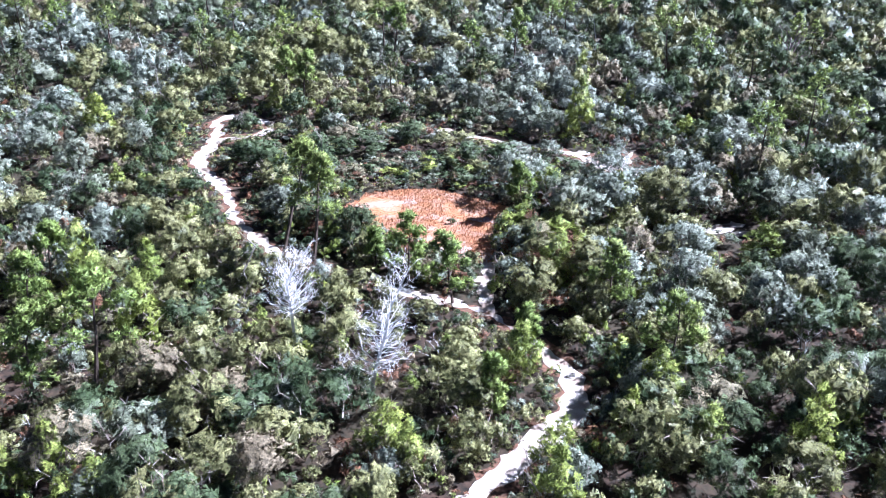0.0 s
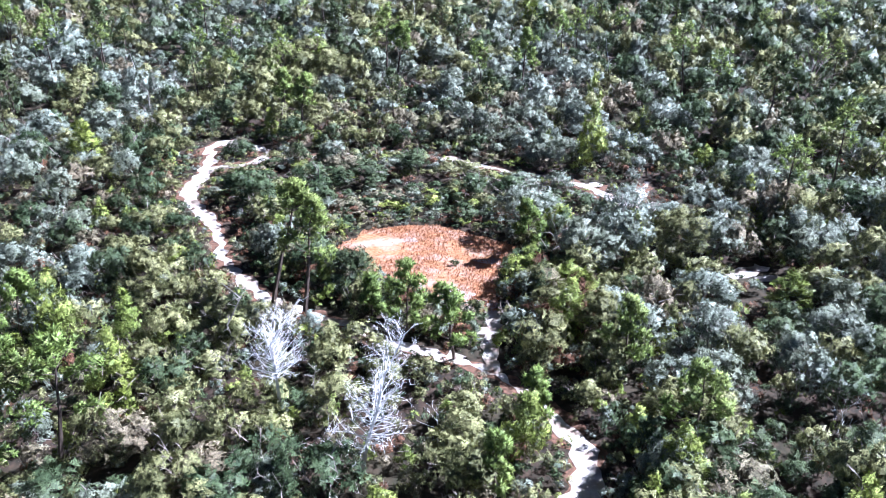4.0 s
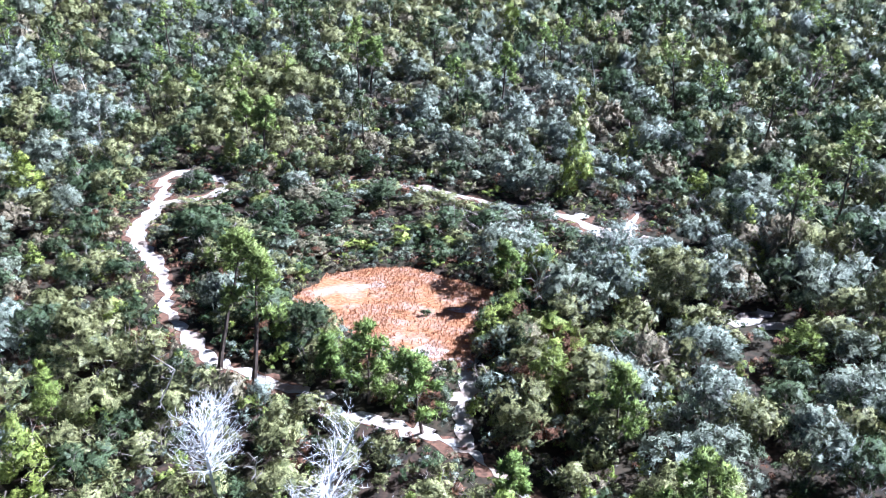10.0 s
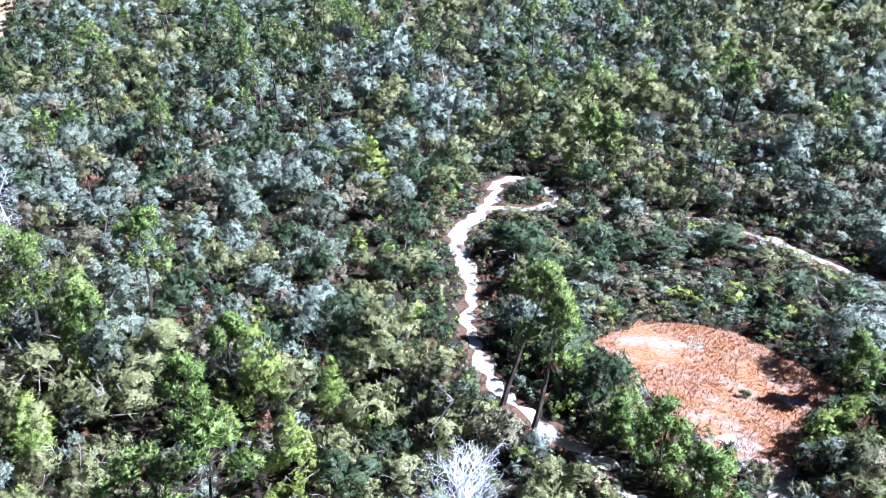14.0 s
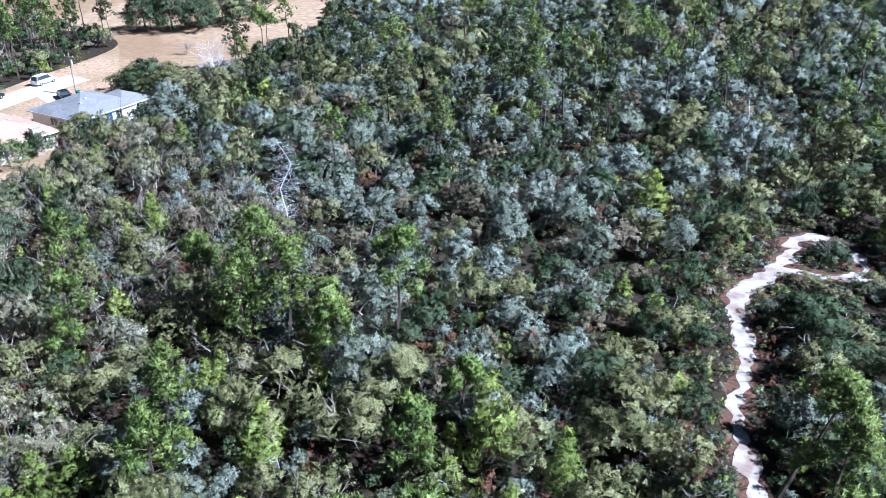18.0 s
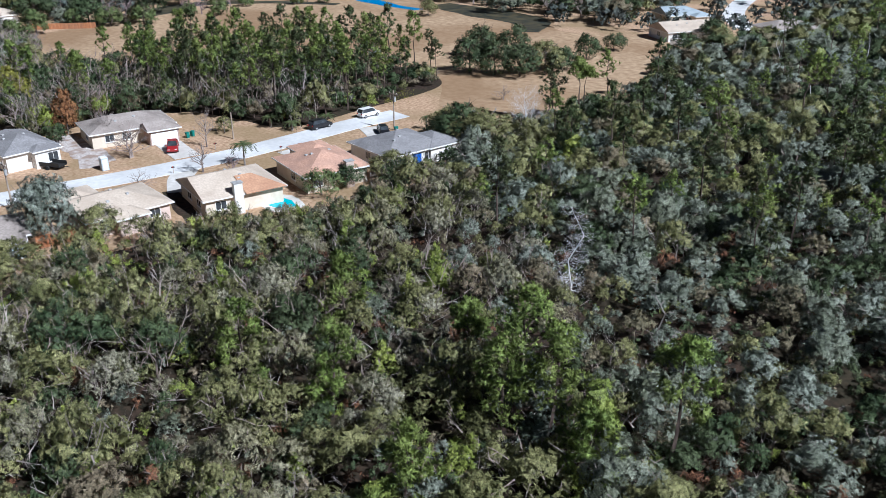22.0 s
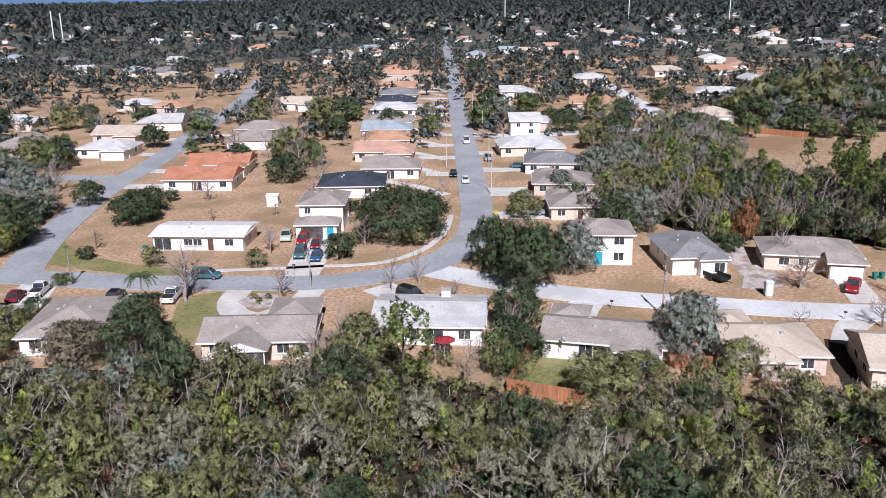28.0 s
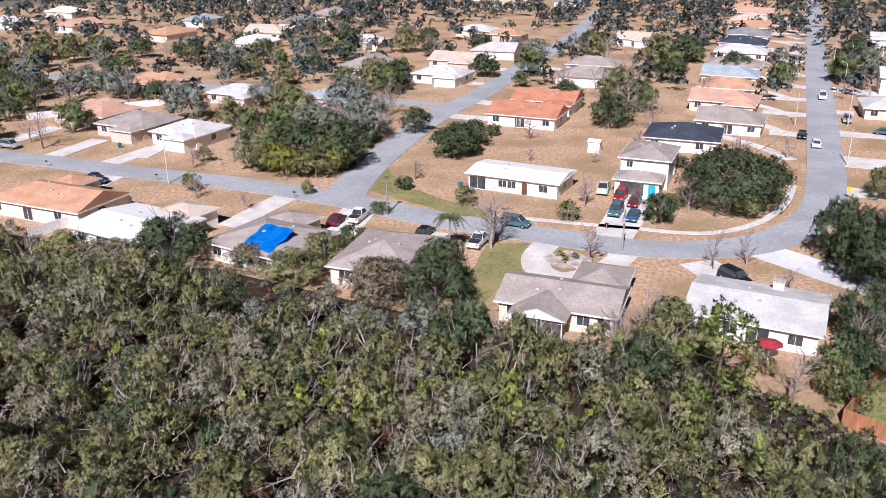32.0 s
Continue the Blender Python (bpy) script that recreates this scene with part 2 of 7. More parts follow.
def bevelled(bm, w=0.05, seg=2):
    bmesh.ops.bevel(bm, geom=bm.edges[:], offset=w, segments=seg, affect="EDGES")
    return bm


def tube(bm, p0, p1, r0, r1, sides=8):
    p0, p1 = Vector(p0), Vector(p1)
    q = (p1 - p0).to_track_quat("Z", "Y")
    rings = []
    for p, r in ((p0, r0), (p1, r1)):
        rings.append([bm.verts.new(p + q @ Vector((r * math.cos(a), r * math.sin(a), 0)))
                      for a in (i * 2 * math.pi / sides for i in range(sides))])
    for i in range(sides):
        j = (i + 1) % sides
        bm.faces.new((rings[0][i], rings[0][j], rings[1][j], rings[1][i]))
    bm.faces.new(rings[1])
    bm.faces.new(rings[0][::-1])
    return bm


def soup(name, tris, material):
    """One mesh from an array (n, 3, 3) of triangles, or (n, 4, 3) with a shading normal as the fourth row."""
    n = len(tris)
    normals = None
    if tris.shape[1] == 4:
        tris, normals = tris[:, :3], tris[:, 3]
        face = np.cross(tris[:, 1] - tris[:, 0], tris[:, 2] - tris[:, 0])
        turn = (face * normals).sum(1) < 0
        tris = np.where(turn[:, None, None], tris[:, ::-1], tris)
    me = bpy.data.meshes.new(name)
    me.vertices.add(3 * n)
    me.vertices.foreach_set("co", np.ascontiguousarray(tris, dtype=np.float32).ravel())
    me.loops.add(3 * n)
    me.loops.foreach_set("vertex_index", np.arange(3 * n, dtype=np.int32))
    me.polygons.add(n)
    me.polygons.foreach_set("loop_start", np.arange(0, 3 * n, 3, dtype=np.int32))
    me.update(calc_edges=True)
    me.materials.append(material)
    if normals is not None:
        at = me.attributes.new("custom_normal", "FLOAT_VECTOR", "CORNER")
        at.data.foreach_set("vector", np.repeat(normals, 3, 0).astype(np.float32).ravel())
    return me


def smooth_line(pts, step=1.5):
    """Catmull-Rom through the points, evenly cut."""
    p = np.array([pts[0], *pts, pts[-1]], float)
    out = []
    for i in range(1, len(p) - 2):
        n = max(1, int(np.linalg.norm(p[i + 1] - p[i]) / step))
        for k in range(n):
            t = k / n
            out.append(0.5 * (2 * p[i] + (p[i + 1] - p[i - 1]) * t + (2 * p[i - 1] - 5 * p[i] + 4 * p[i + 1] - p[i + 2]) * t * t
                              + (3 * p[i] - p[i - 1] - 3 * p[i + 1] + p[i + 2]) * t ** 3))
    out.append(p[-2])
    return np.array(out)


def ribbon(pts, width, z, thick=0.1, step=1.5, ragged=0.0, seed=1, wave=1.0):
    """A slab along a line: a road, a trail or a walk. width: one number or one a point."""
    line = smooth_line([(*q[:2], (width if np.isscalar(width) else width[i])) for i, q in enumerate(pts)], step)
    rng = np.random.default_rng(seed)
    d = np.gradient(line[:, :2], axis=0)
    d /= np.linalg.norm(d, axis=1)[:, None] + 1e-9
    nrm = np.stack([-d[:, 1], d[:, 0]], 1)
    half = line[:, 2] / 2
    a, b = half.copy(), half.copy()
    if ragged:
        a += ragged * np.convolve(rng.normal(size=len(a) + 2), (0.3, 0.4, 0.3), "valid")
        b += ragged * np.convolve(rng.normal(size=len(b) + 2), (0.3, 0.4, 0.3), "valid")
    lft, rgt = line[:, :2] + nrm * a[:, None], line[:, :2] - nrm * b[:, None]
    bm = bmesh.new()
    rows = [[bm.verts.new((*v, h)) for v, h in ((lft[i], z - thick), (lft[i], z), (rgt[i], z), (rgt[i], z - thick))] for i in range(len(line))]
    for r, s in zip(rows, rows[1:]):
        for k in range(3):
            bm.faces.new((r[k], r[k + 1], s[k + 1], s[k]))
    bm.faces.new(rows[0][::-1])
    bm.faces.new(rows[-1])
    bmesh.ops.recalc_face_normals(bm, faces=bm.faces[:])
    return bm, line


def patch(outline, z, thick=0.1, ragged=0.0, step=1.5, seed=2, round_off=True):
    """A flat slab with a smooth, slightly uneven outline."""
    pts = list(outline)
    if round_off:
        line = smooth_line(pts + [pts[0]], step)[:-1]
    else:
        line = np.array(pts, float)
    rng = np.random.default_rng(seed)
    if ragged:
        c = line.mean(0)
        line = line + (line - c) / np.linalg.norm(line - c, axis=1)[:, None] * rng.normal(0, ragged, len(line))[:, None]
    bm = bmesh.new()
    top = [bm.verts.new((*p, z)) for p in line]
    low = [bm.verts.new((*p, z - thick)) for p in line]
    bm.faces.new(top)
    for i in range(len(top)):
        j = (i + 1) % len(top)
        bm.faces.new((top[j], top[i], low[i], low[j]))
    bmesh.ops.recalc_face_normals(bm, faces=bm.faces[:])
    return bm, line


def setting(name, bm, material, label, category, kind="structure"):
    return tagged(mesh_object(name, bm, material), label, category, kind=kind)


def inside(poly, xy):
    x, y = xy[:, 0], xy[:, 1]
    res = np.zeros(len(xy), bool)
    p = np.array(poly, float)
    for (x0, y0), (x1, y1) in zip(p, np.roll(p, -1, 0)):
        if y0 == y1:
            continue
        c = (y0 > y) != (y1 > y)
        res ^= c & (x < (x1 - x0) * (y - y0) / (y1 - y0) + x0)
    return res


def near_line(line, xy, chunk=20000):
    """Distance of each place to a cut line."""
    out = np.empty(len(xy))
    for i in range(0, len(xy), chunk):
        out[i:i + chunk] = np.sqrt(((xy[i:i + chunk, None, :] - line[None, :, :2]) ** 2).sum(-1)).min(1)
    return out


# ---- ground, trails, roads, water ----
bm = bmesh.new()
rings = [0, 60, 120, 200, 320, 500, 800, 1300, 2100, 3200, 4600]
grid = [[bm.verts.new((-120 + r * math.cos(a), 30 + r * math.sin(a), 0)) for a in (k * math.pi / 24 for k in range(48))] for r in rings[1:]]
mid = bm.verts.new((-120, 30, 0))
for k in range(48):
    j = (k + 1) % 48
    bm.faces.new((mid, grid[0][k], grid[0][j]))
    for r, s in zip(grid, grid[1:]):
        bm.faces.new((r[k], s[k], s[j], r[j]))
for f in bm.faces:
    c = f.calc_center_median()
    f.material_index = int((c.xy - Vector((-120, 30))).length > 480)
g_ob = setting("ground", bm, M["dry_grass"], "flat dry winter lawn and bare sandy soil", "ground")
g_ob.data.materials.append(M["far_ground"])

WOODS_EDGE = [(-70, -240), (-73, -130), (-79, -104), (-84, -88), (-85.4, -72), (-94.5, -60), (-98.5, -44), (-102, -30), (-105, -12), (-112.5, 2),
              (-112.5, 16), (-110.8, 18), (-110.6, 27), (-118, 35), (-120, 46), (-122.5, 58), (-122.5, 70), (-124, 82), (-129, 96), (-135, 108),
              (-148, 124), (-152, 140), (-160, 158), (-180, 176), (-190, 196), (-196, 230), (-215, 260), (-250, 300)]
WOODS = WOODS_EDGE + [(-330, 420), (-300, 900), (700, 900), (700, -240)]
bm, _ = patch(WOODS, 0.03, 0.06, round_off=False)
setting("forest_floor", bm, M["litter"], "brown leaf litter and bare soil, darkened as shade under scrub", "forest floor")

TRAILS = []


def trail(name, pts, width, z=0.07, seed=3, label="narrow pale sand footpath through the scrub"):
    bm, line = ribbon(pts, np.array(width) * 0.85 if not np.isscalar(width) else width * 0.85, z, 0.06, 0.5, 0.5, seed)
    TRAILS.append((line, np.mean(width) / 2))
    if np.max(width) > 1.4:
        verge, _ = ribbon(pts, np.array(width) * 0.9 + 0.8 if not np.isscalar(width) else width + 0.6, z - 0.025 - 0.004 * seed % 0.012, 0.03, 0.5, 0.75, seed + 40)
        setting("trail_verge", verge, M["verge"], "rust-brown leaf litter fringing a sand path", "verge")
    return setting(name, bm, M["sand"], label, "footpath")


trail("trail_west", [(-34.6, 127), (-34.1, 122), (-33.8, 116.4), (-34.0, 111.7), (-30.6, 105.8), (-26.9, 99.4), (-25.0, 93.4), (-22.0, 89.0),
                     (-19.1, 85.6), (-15.5, 82.8), (-11.3, 80.6), (-8.4, 78.6), (-3.4, 76.0), (2, 73.5), (7, 69.5), (10.3, 64.2), (11.3, 60.0),
                     (10.1, 56.2), (7.4, 52.7), (4.6, 49.5), (2.8, 47.3), (-2, 42), (-8, 36)],
      [1.8, 1.9, 2.1, 2.4, 1.9, 1.5, 1.5, 1.7, 1.7, 1.5, 1.1, 0.9, 0.8, 0.7, 0.8, 1.7, 2.4, 2.6, 2.2, 2.0, 2.0, 2, 2])
trail("trail_loop", [(-34.8, 126), (-35.6, 128.5), (-33.0, 131), (-28.3, 128.8), (-26.4, 124.8), (-28.5, 122.4), (-33.8, 119.5)], 1.7, 0.075, 4)
trail("trail_north", [(-28, 123.5), (-19.7, 125.3), (-12.7, 127.1), (-7.7, 127.5), (-1.9, 125.8), (6.8, 121.0), (13.5, 118.6), (18.4, 115.3),
                      (22.5, 110), (25.2, 111.5), (27.2, 117)], [1.3, 1.2, 1.0, 1.0, 1.1, 1.3, 1.3, 1.8, 2.2, 1.8, 0.8], 0.08, 5)
trail("trail_clearing", [(4.6, 84), (4.7, 79.4), (4.1, 76.6), (5, 72)], 1.0, 0.085, 6)
OPENINGS = []
for i, (x, y, r) in enumerate(((32.6, 91.4, 1.5), (35.2, 90.2, 1.2), (34.6, 92.6, 0.9), (19.4, 115.8, 1.2), (22.6, 111.8, 1.1), (26.6, 108.8, 1.5), (24.4, 107.4, 0.9), (3.4, 84.0, 1.6), (1.3, 86.2, 1.3), (4.8, 79.6, 1.2), (-4.7, 98.8, 1.1), (5.2, 93.6, 1.0), (4.2, 73.4, 0.9), (-8.2, 79.4, 1.2), (-4.2, 76.4, 1.1), (0.6, 74.6, 1.0))):
    spot = [(x + r * (1.25 + 0.35 * math.sin(3 * a + i)) * math.cos(a), y + r * (0.9 + 0.3 * math.sin(2 * a + 2 * i)) * math.sin(a)) for a in np.linspace(0, 2 * math.pi, 9)[:-1]]
    bm, line = patch(spot, 0.078 + 0.004 * (i % 2), 0.06, 0.3)
    setting("sand_patch", bm, M["sand"], "small bare pale sand opening in scrub", "sand")
    OPENINGS.append(line)
CLEARING = [(-13.2, 95.5), (-9.8, 100.6), (-2.4, 102.6), (3.4, 100.2), (8.4, 96.2), (6.6, 90.9), (5.2, 86.3), (5.6, 83.0), (0.2, 83.8), (-3.5, 87), (-7.5, 90.5)]
bm, line = patch(CLEARING, 0.06, 0.06, 0.25)
setting("clearing", bm, M["sedge"], "open clearing of rust-orange dead sedge over pale sand", "clearing")
CLEARING = line

ROAD_A = [(-66, -230), (-80, -198), (-92, -166), (-100, -144), (-105.5, -130.5), (-110.2, -117), (-115, -105), (-120, -93), (-124.5, -79), (-127.6, -66),
          (-130, -52), (-134, -38), (-139.6, -21.6), (-145.6, -13.6), (-152.5, -8.5), (-162, -6.2), (-174, -6.6), (-190.5, -11.4), (-219, -22),
          (-276, -43.5), (-348, -71), (-475, -118), (-549, -146), (-670, -192), (-900, -280)]
ROAD_B = [(-151.5, -8), (-148.8, 5), (-147, 16), (-147.2, 24), (-148, 33), (-149.2, 42), (-151, 53.5), (-154, 66), (-158.5, 79), (-163.5, 92), (-166.6, 103)]
ROAD_C = [(-127, -70), (-133, -74.5), (-146, -82.5), (-165, -92.5), (-189, -103.5), (-216, -112.5), (-262, -132), (-330, -160), (-420, -205)]
ROAD_D = [(-96, -178), (-128, -190), (-165, -206), (-205, -222)]
ROAD_E = [(-120, -330), (-140, -250), (-155, -212), (-172, -175), (-186, -140), (-196, -107)]
ROAD_F = [(-284, -46), (-285, -30), (-300, -8), (-322, 12.7), (-397, -12), (-470, -40)]
ROAD_G = [(-473, 264.7), (-620, 345), (-760, 440)]
ROAD_H = [(-205, 232), (-222, 240), (-246, 262), (-300, 330), (-420, 470)]
LINES = []
for name, pts, w, z, mat, label in (
        ("road_main", ROAD_A, 6.9, 0.09, "asphalt", "worn pale grey asphalt residential street"),
        ("road_culdesac", ROAD_B, 6.4, 0.085, "old_concrete_road", "pale bleached dead-end residential street"),
        ("road_side", ROAD_C, 7.2, 0.08, "asphalt", "worn pale grey asphalt side street"),
        ("road_west", ROAD_E, 6.6, 0.075, "asphalt", "grey asphalt street behind the houses"),
        ("road_field", ROAD_F, 6.6, 0.07, "old_concrete_road", "pale street curving between houses"),
        ("road_lake", ROAD_G, 9, 0.07, "old_concrete_road", "pale far street beyond the lake"),
        ("road_north", ROAD_H, 7, 0.07, "old_concrete_road", "pale far residential street")):
    bm, line = ribbon(pts, w, z, 0.15, 2.0, 0.06)
    setting(name, bm, M[mat], label, "road")
    LINES.append((line, w / 2))

FIELD = [(-236, 24), (-262, 40), (-297, 36), (-321, 72), (-336, 100), (-345, 119), (-420, 120), (-505, 150), (-520, 200), (-482, 262), (-452, 254),
         (-380, 215), (-318, 171), (-262, 192), (-233, 182), (-210, 200), (-192, 190), (-172, 168), (-156, 153), (-150, 130), (-150, 116),
         (-166, 112), (-190, 122), (-215, 118), (-232, 90), (-228, 60)]
bm, FIELD = patch(FIELD, 0.02, 0.05, step=4)
setting("field", bm, M["field"], "broad mown field of dry tan grass", "field")
LAKE = [(-472, 160), (-440, 151), (-405, 150), (-392, 160), (-372, 166), (-366, 178), (-385, 197), (-405, 214), (-428, 230), (-456, 219), (-474, 188)]
bm, LAKE = patch(LAKE, 0.05, 0.05, step=4)
setting("water_lake", bm, M["water"], "small blue rippled lake in the dry field", "lake", "structure")
bm, CHANNEL = ribbon([(-376, 172), (-352, 163), (-332, 154), (-312, 155), (-292, 161)], [9, 7, 9, 6, 4], 0.045, 0.05, 3, 0.5)
setting("water_channel", bm, M["water"], "narrow blue channel running from the lake", "water")
bm, CANAL = ribbon([(-312, 50), (-330, 76), (-343, 92), (-342, 106), (-332, 124), (-318, 140)], [8, 14, 10, 10, 6, 4], 0.046, 0.05, 3, 0.6)
setting("water_ditch", bm, M["marsh"], "dark shallow marshy ditch in the field", "ditch")
bm, _ = ribbon([(-300, 172), (-275, 178), (-252, 182), (-236, 172)], [10, 16, 14, 6], 0.044, 0.05, 3, 0.8)
setting("marsh", bm, M["marsh"], "dark wet grass hollow at the field's edge", "marsh")

# ---- houses ----
M["stucco_white"] = shader("stucco_white", (0.74, 0.73, 0.7), (0.82, 0.81, 0.79), 1.5, 0.85, 0.1, (0.66, 0.63, 0.58), 0.4, 0.5)
M["stucco_cream"] = shader("stucco_cream", (0.66, 0.58, 0.47), (0.74, 0.67, 0.56), 1.5, 0.85, 0.1, (0.58, 0.5, 0.4), 0.4, 0.5)
M["stucco_pink"] = shader("stucco_pink", (0.6, 0.47, 0.41), (0.68, 0.56, 0.49), 1.5, 0.85, 0.1, (0.52, 0.42, 0.36), 0.4, 0.5)
M["stucco_teal"] = shader("stucco_teal", (0.22, 0.42, 0.46), (0.7, 0.74, 0.74), 2.2, 0.85, 0.1)
M["brick_wall"] = shader("brick_wall", (0.34, 0.24, 0.2), (0.46, 0.34, 0.29), 3.0, 0.9, 0.2, (0.3, 0.2, 0.16), 0.5, 0.5)
M["siding_grey"] = shader("siding_grey", (0.5, 0.55, 0.58), (0.58, 0.62, 0.65), 1.5, 0.8, 0.1)


def roofing(name, c1, c2, c3, rough=0.9):
    return shader(name, c1, c2, 3.5, rough, 0.35, c3, 0.35, 0.55, stretch=(1, 1, 2.5), by_object=0.05)


M["shingle_taupe"] = roofing("shingle_taupe", (0.3, 0.26, 0.235), (0.42, 0.37, 0.34), (0.24, 0.205, 0.185))
M["shingle_grey"] = roofing("shingle_grey", (0.2, 0.195, 0.2), (0.3, 0.295, 0.305), (0.16, 0.155, 0.16))
M["shingle_pale"] = roofing("shingle_pale", (0.5, 0.5, 0.5), (0.64, 0.63, 0.62), (0.38, 0.38, 0.38))
M["shingle_cream"] = roofing("shingle_cream", (0.5, 0.42, 0.34), (0.62, 0.53, 0.44), (0.42, 0.34, 0.27))
M["shingle_orange"] = roofing("shingle_orange", (0.44, 0.25, 0.155), (0.58, 0.35, 0.22), (0.36, 0.19, 0.12))
M["shingle_brick"] = roofing("shingle_brick", (0.4, 0.17, 0.1), (0.54, 0.25, 0.155), (0.32, 0.13, 0.08))
M["shingle_rose"] = roofing("shingle_rose", (0.48, 0.28, 0.2), (0.62, 0.39, 0.29), (0.38, 0.24, 0.19))
M["shingle_navy"] = roofing("shingle_navy", (0.035, 0.045, 0.065), (0.07, 0.085, 0.11), (0.03, 0.035, 0.05))
M["shingle_blue"] = roofing("shingle_blue", (0.3, 0.36, 0.4), (0.42, 0.48, 0.52), (0.25, 0.3, 0.34))
M["metal_white"] = shader("metal_white", (0.74, 0.74, 0.74), (0.82, 0.81, 0.8), 1.0, 0.5, 0.0, (0.68, 0.66, 0.63), 0.3, 0.5)
M["trim_white"] = shader("trim_white", (0.76, 0.76, 0.75), (0.82, 0.82, 0.81), 2.0, 0.6)
M["glass_dark"] = shader("glass_dark", (0.03, 0.035, 0.04), (0.06, 0.07, 0.08), 1.0, 0.12, spec=0.6)
M["screen_dark"] = shader("screen_dark", (0.05, 0.045, 0.045), (0.11, 0.1, 0.095), 1.2, 0.7)
M["door_teal"] = shader("door_teal", (0.02, 0.33, 0.42), (0.03, 0.4, 0.48), 2, 0.5)
M["door_dark"] = shader("door_dark", (0.1, 0.05, 0.04), (0.16, 0.08, 0.06), 2, 0.5)
M["door_blue"] = shader("door_blue", (0.02, 0.1, 0.42), (0.03, 0.14, 0.5), 2, 0.5)
M["tarp_blue"] = shader("tarp_blue", (0.0, 0.22, 0.72), (0.01, 0.3, 0.85), 0.8, 0.45, 0.4, bump_scale=1.5)
M["vent_grey"] = shader("vent_grey", (0.3, 0.3, 0.3), (0.5, 0.5, 0.5), 2, 0.6)
M["fence_wood"] = shader("fence_wood", (0.36, 0.15, 0.07), (0.5, 0.23, 0.11), 2.5, 0.85, 0.3, (0.3, 0.16, 0.1), 0.4, 0.5, by_object=0.12, stretch=(1, 1, 0.2))
M["fence_white"] = shader("fence_white", (0.76, 0.77, 0.78), (0.82, 0.82, 0.82), 2, 0.5)

FOOTPRINTS = []


def hip_roof(x0, x1, y0, y1, z, rise, hip_a=1.0, hip_b=1.0, thick=0.18):
    """A closed roof over a rectangle, ridge along the longer side. hip 1: sloped end, 0: gable end."""
    bm = bmesh.new()
    along = (x1 - x0) >= (y1 - y0)
    half = (y1 - y0) / 2 if along else (x1 - x0) / 2
    if along:
        r = [(x0 + half * hip_a, (y0 + y1) / 2), (x1 - half * hip_b, (y0 + y1) / 2)]
        base = [(x0, y0), (x1, y0), (x1, y1), (x0, y1)]
    else:
        r = [((x0 + x1) / 2, y0 + half * hip_a), ((x0 + x1) / 2, y1 - half * hip_b)]
        base = [(x1, y0), (x1, y1), (x0, y1), (x0, y0)]
    lo = [bm.verts.new((*b, z)) for b in base]
    up = [bm.verts.new((*b, z + thick)) for b in base]
    rg = [bm.verts.new((*p, z + thick + rise)) for p in r]
    bm.faces.new(lo[::-1])
    for i in range(4):
        j = (i + 1) % 4
        bm.faces.new((lo[i], lo[j], up[j], up[i]))
    bm.faces.new((up[0], up[1], rg[1], rg[0]))
    bm.faces.new((up[2], up[3], rg[0], rg[1]))
    bm.faces.new((up[1], up[2], rg[1]))
    bm.faces.new((up[3], up[0], rg[0]))
    bmesh.ops.recalc_face_normals(bm, faces=bm.faces[:])
    return bm


def gutter(x0, x1, y0, y1, z):
    t = 0.07
    return boxes((x0 - t, x1 + t, y0 - t, y0 - 0.003, z - 0.06, z + 0.15), (x0 - t, x1 + t, y1 + 0.003, y1 + t, z - 0.06, z + 0.15),
                 (x0 - t, x0 - 0.003, y0, y1, z - 0.06, z + 0.15), (x1 + 0.003, x1 + t, y0, y1, z - 0.06, z + 0.15))


def on_side(side, box_, along, up, w, h, deep0, deep1):
    """The extents of a slab on one wall of a box: side s, n, w or e in the house's own frame."""
    x0, x1, y0, y1 = box_
    a, b = along - w / 2, along + w / 2
    if side == "s":
        return (x0 + a, x0 + b, y0 - deep1, y0 - deep0, up, up + h)
    if side == "n":
        return (x0 + a, x0 + b, y1 + deep0, y1 + deep1, up, up + h)
    if side == "w":
        return (x0 - deep1, x0 - deep0, y0 + a, y0 + b, up, up + h)
    return (x1 + deep0, x1 + deep1, y0 + a, y0 + b, up, up + h)


def frame_on(side, box_, along, up, w, h, t=0.09, d=0.07):
    bm = bmesh.new()
    for a, u, ww, hh in ((along, up - t, w + 2 * t, t), (along, up + h, w + 2 * t, t), (along - w / 2 - t / 2, up, t, h), (along + w / 2 + t / 2, up, t, h), (along, up, 0.05, h)):
        block(bm, *on_side(side, box_, a, u, ww, hh, 0.002, d))
    return bm


def add_window(root, side, box_, along, up=0.95, w=1.5, h=1.2):
    win = part("window", frame_on(side, box_, along, up, w, h), M["trim_white"], root)
    part("pane", boxes(on_side(side, box_, along, up + 0.004, w - 0.004, h - 0.008, 0.003, 0.03)), M["glass_dark"], win, "dark glass pane")
    part("sill", boxes(on_side(side, box_, along, up - 0.17, w + 0.3, 0.08, 0.002, 0.12)), M["trim_white"], win)


def add_door(root, side, box_, along, material="door_dark", w=1.0, h=2.1, label="panelled front door"):
    d = part("door", boxes(on_side(side, box_, along, 0.08, w, h, 0.003, 0.05)), M[material], root, label)
    bm = bmesh.new()
    for a, u, ww, hh in ((along - w / 2 - 0.05, 0.05, 0.09, h + 0.1), (along + w / 2 + 0.05, 0.05, 0.09, h + 0.1), (along, h + 0.1, w + 0.2, 0.09)):
        block(bm, *on_side(side, box_, a, u, ww, hh, 0.002, 0.08))
    part("door_frame", bm, M["trim_white"], d)


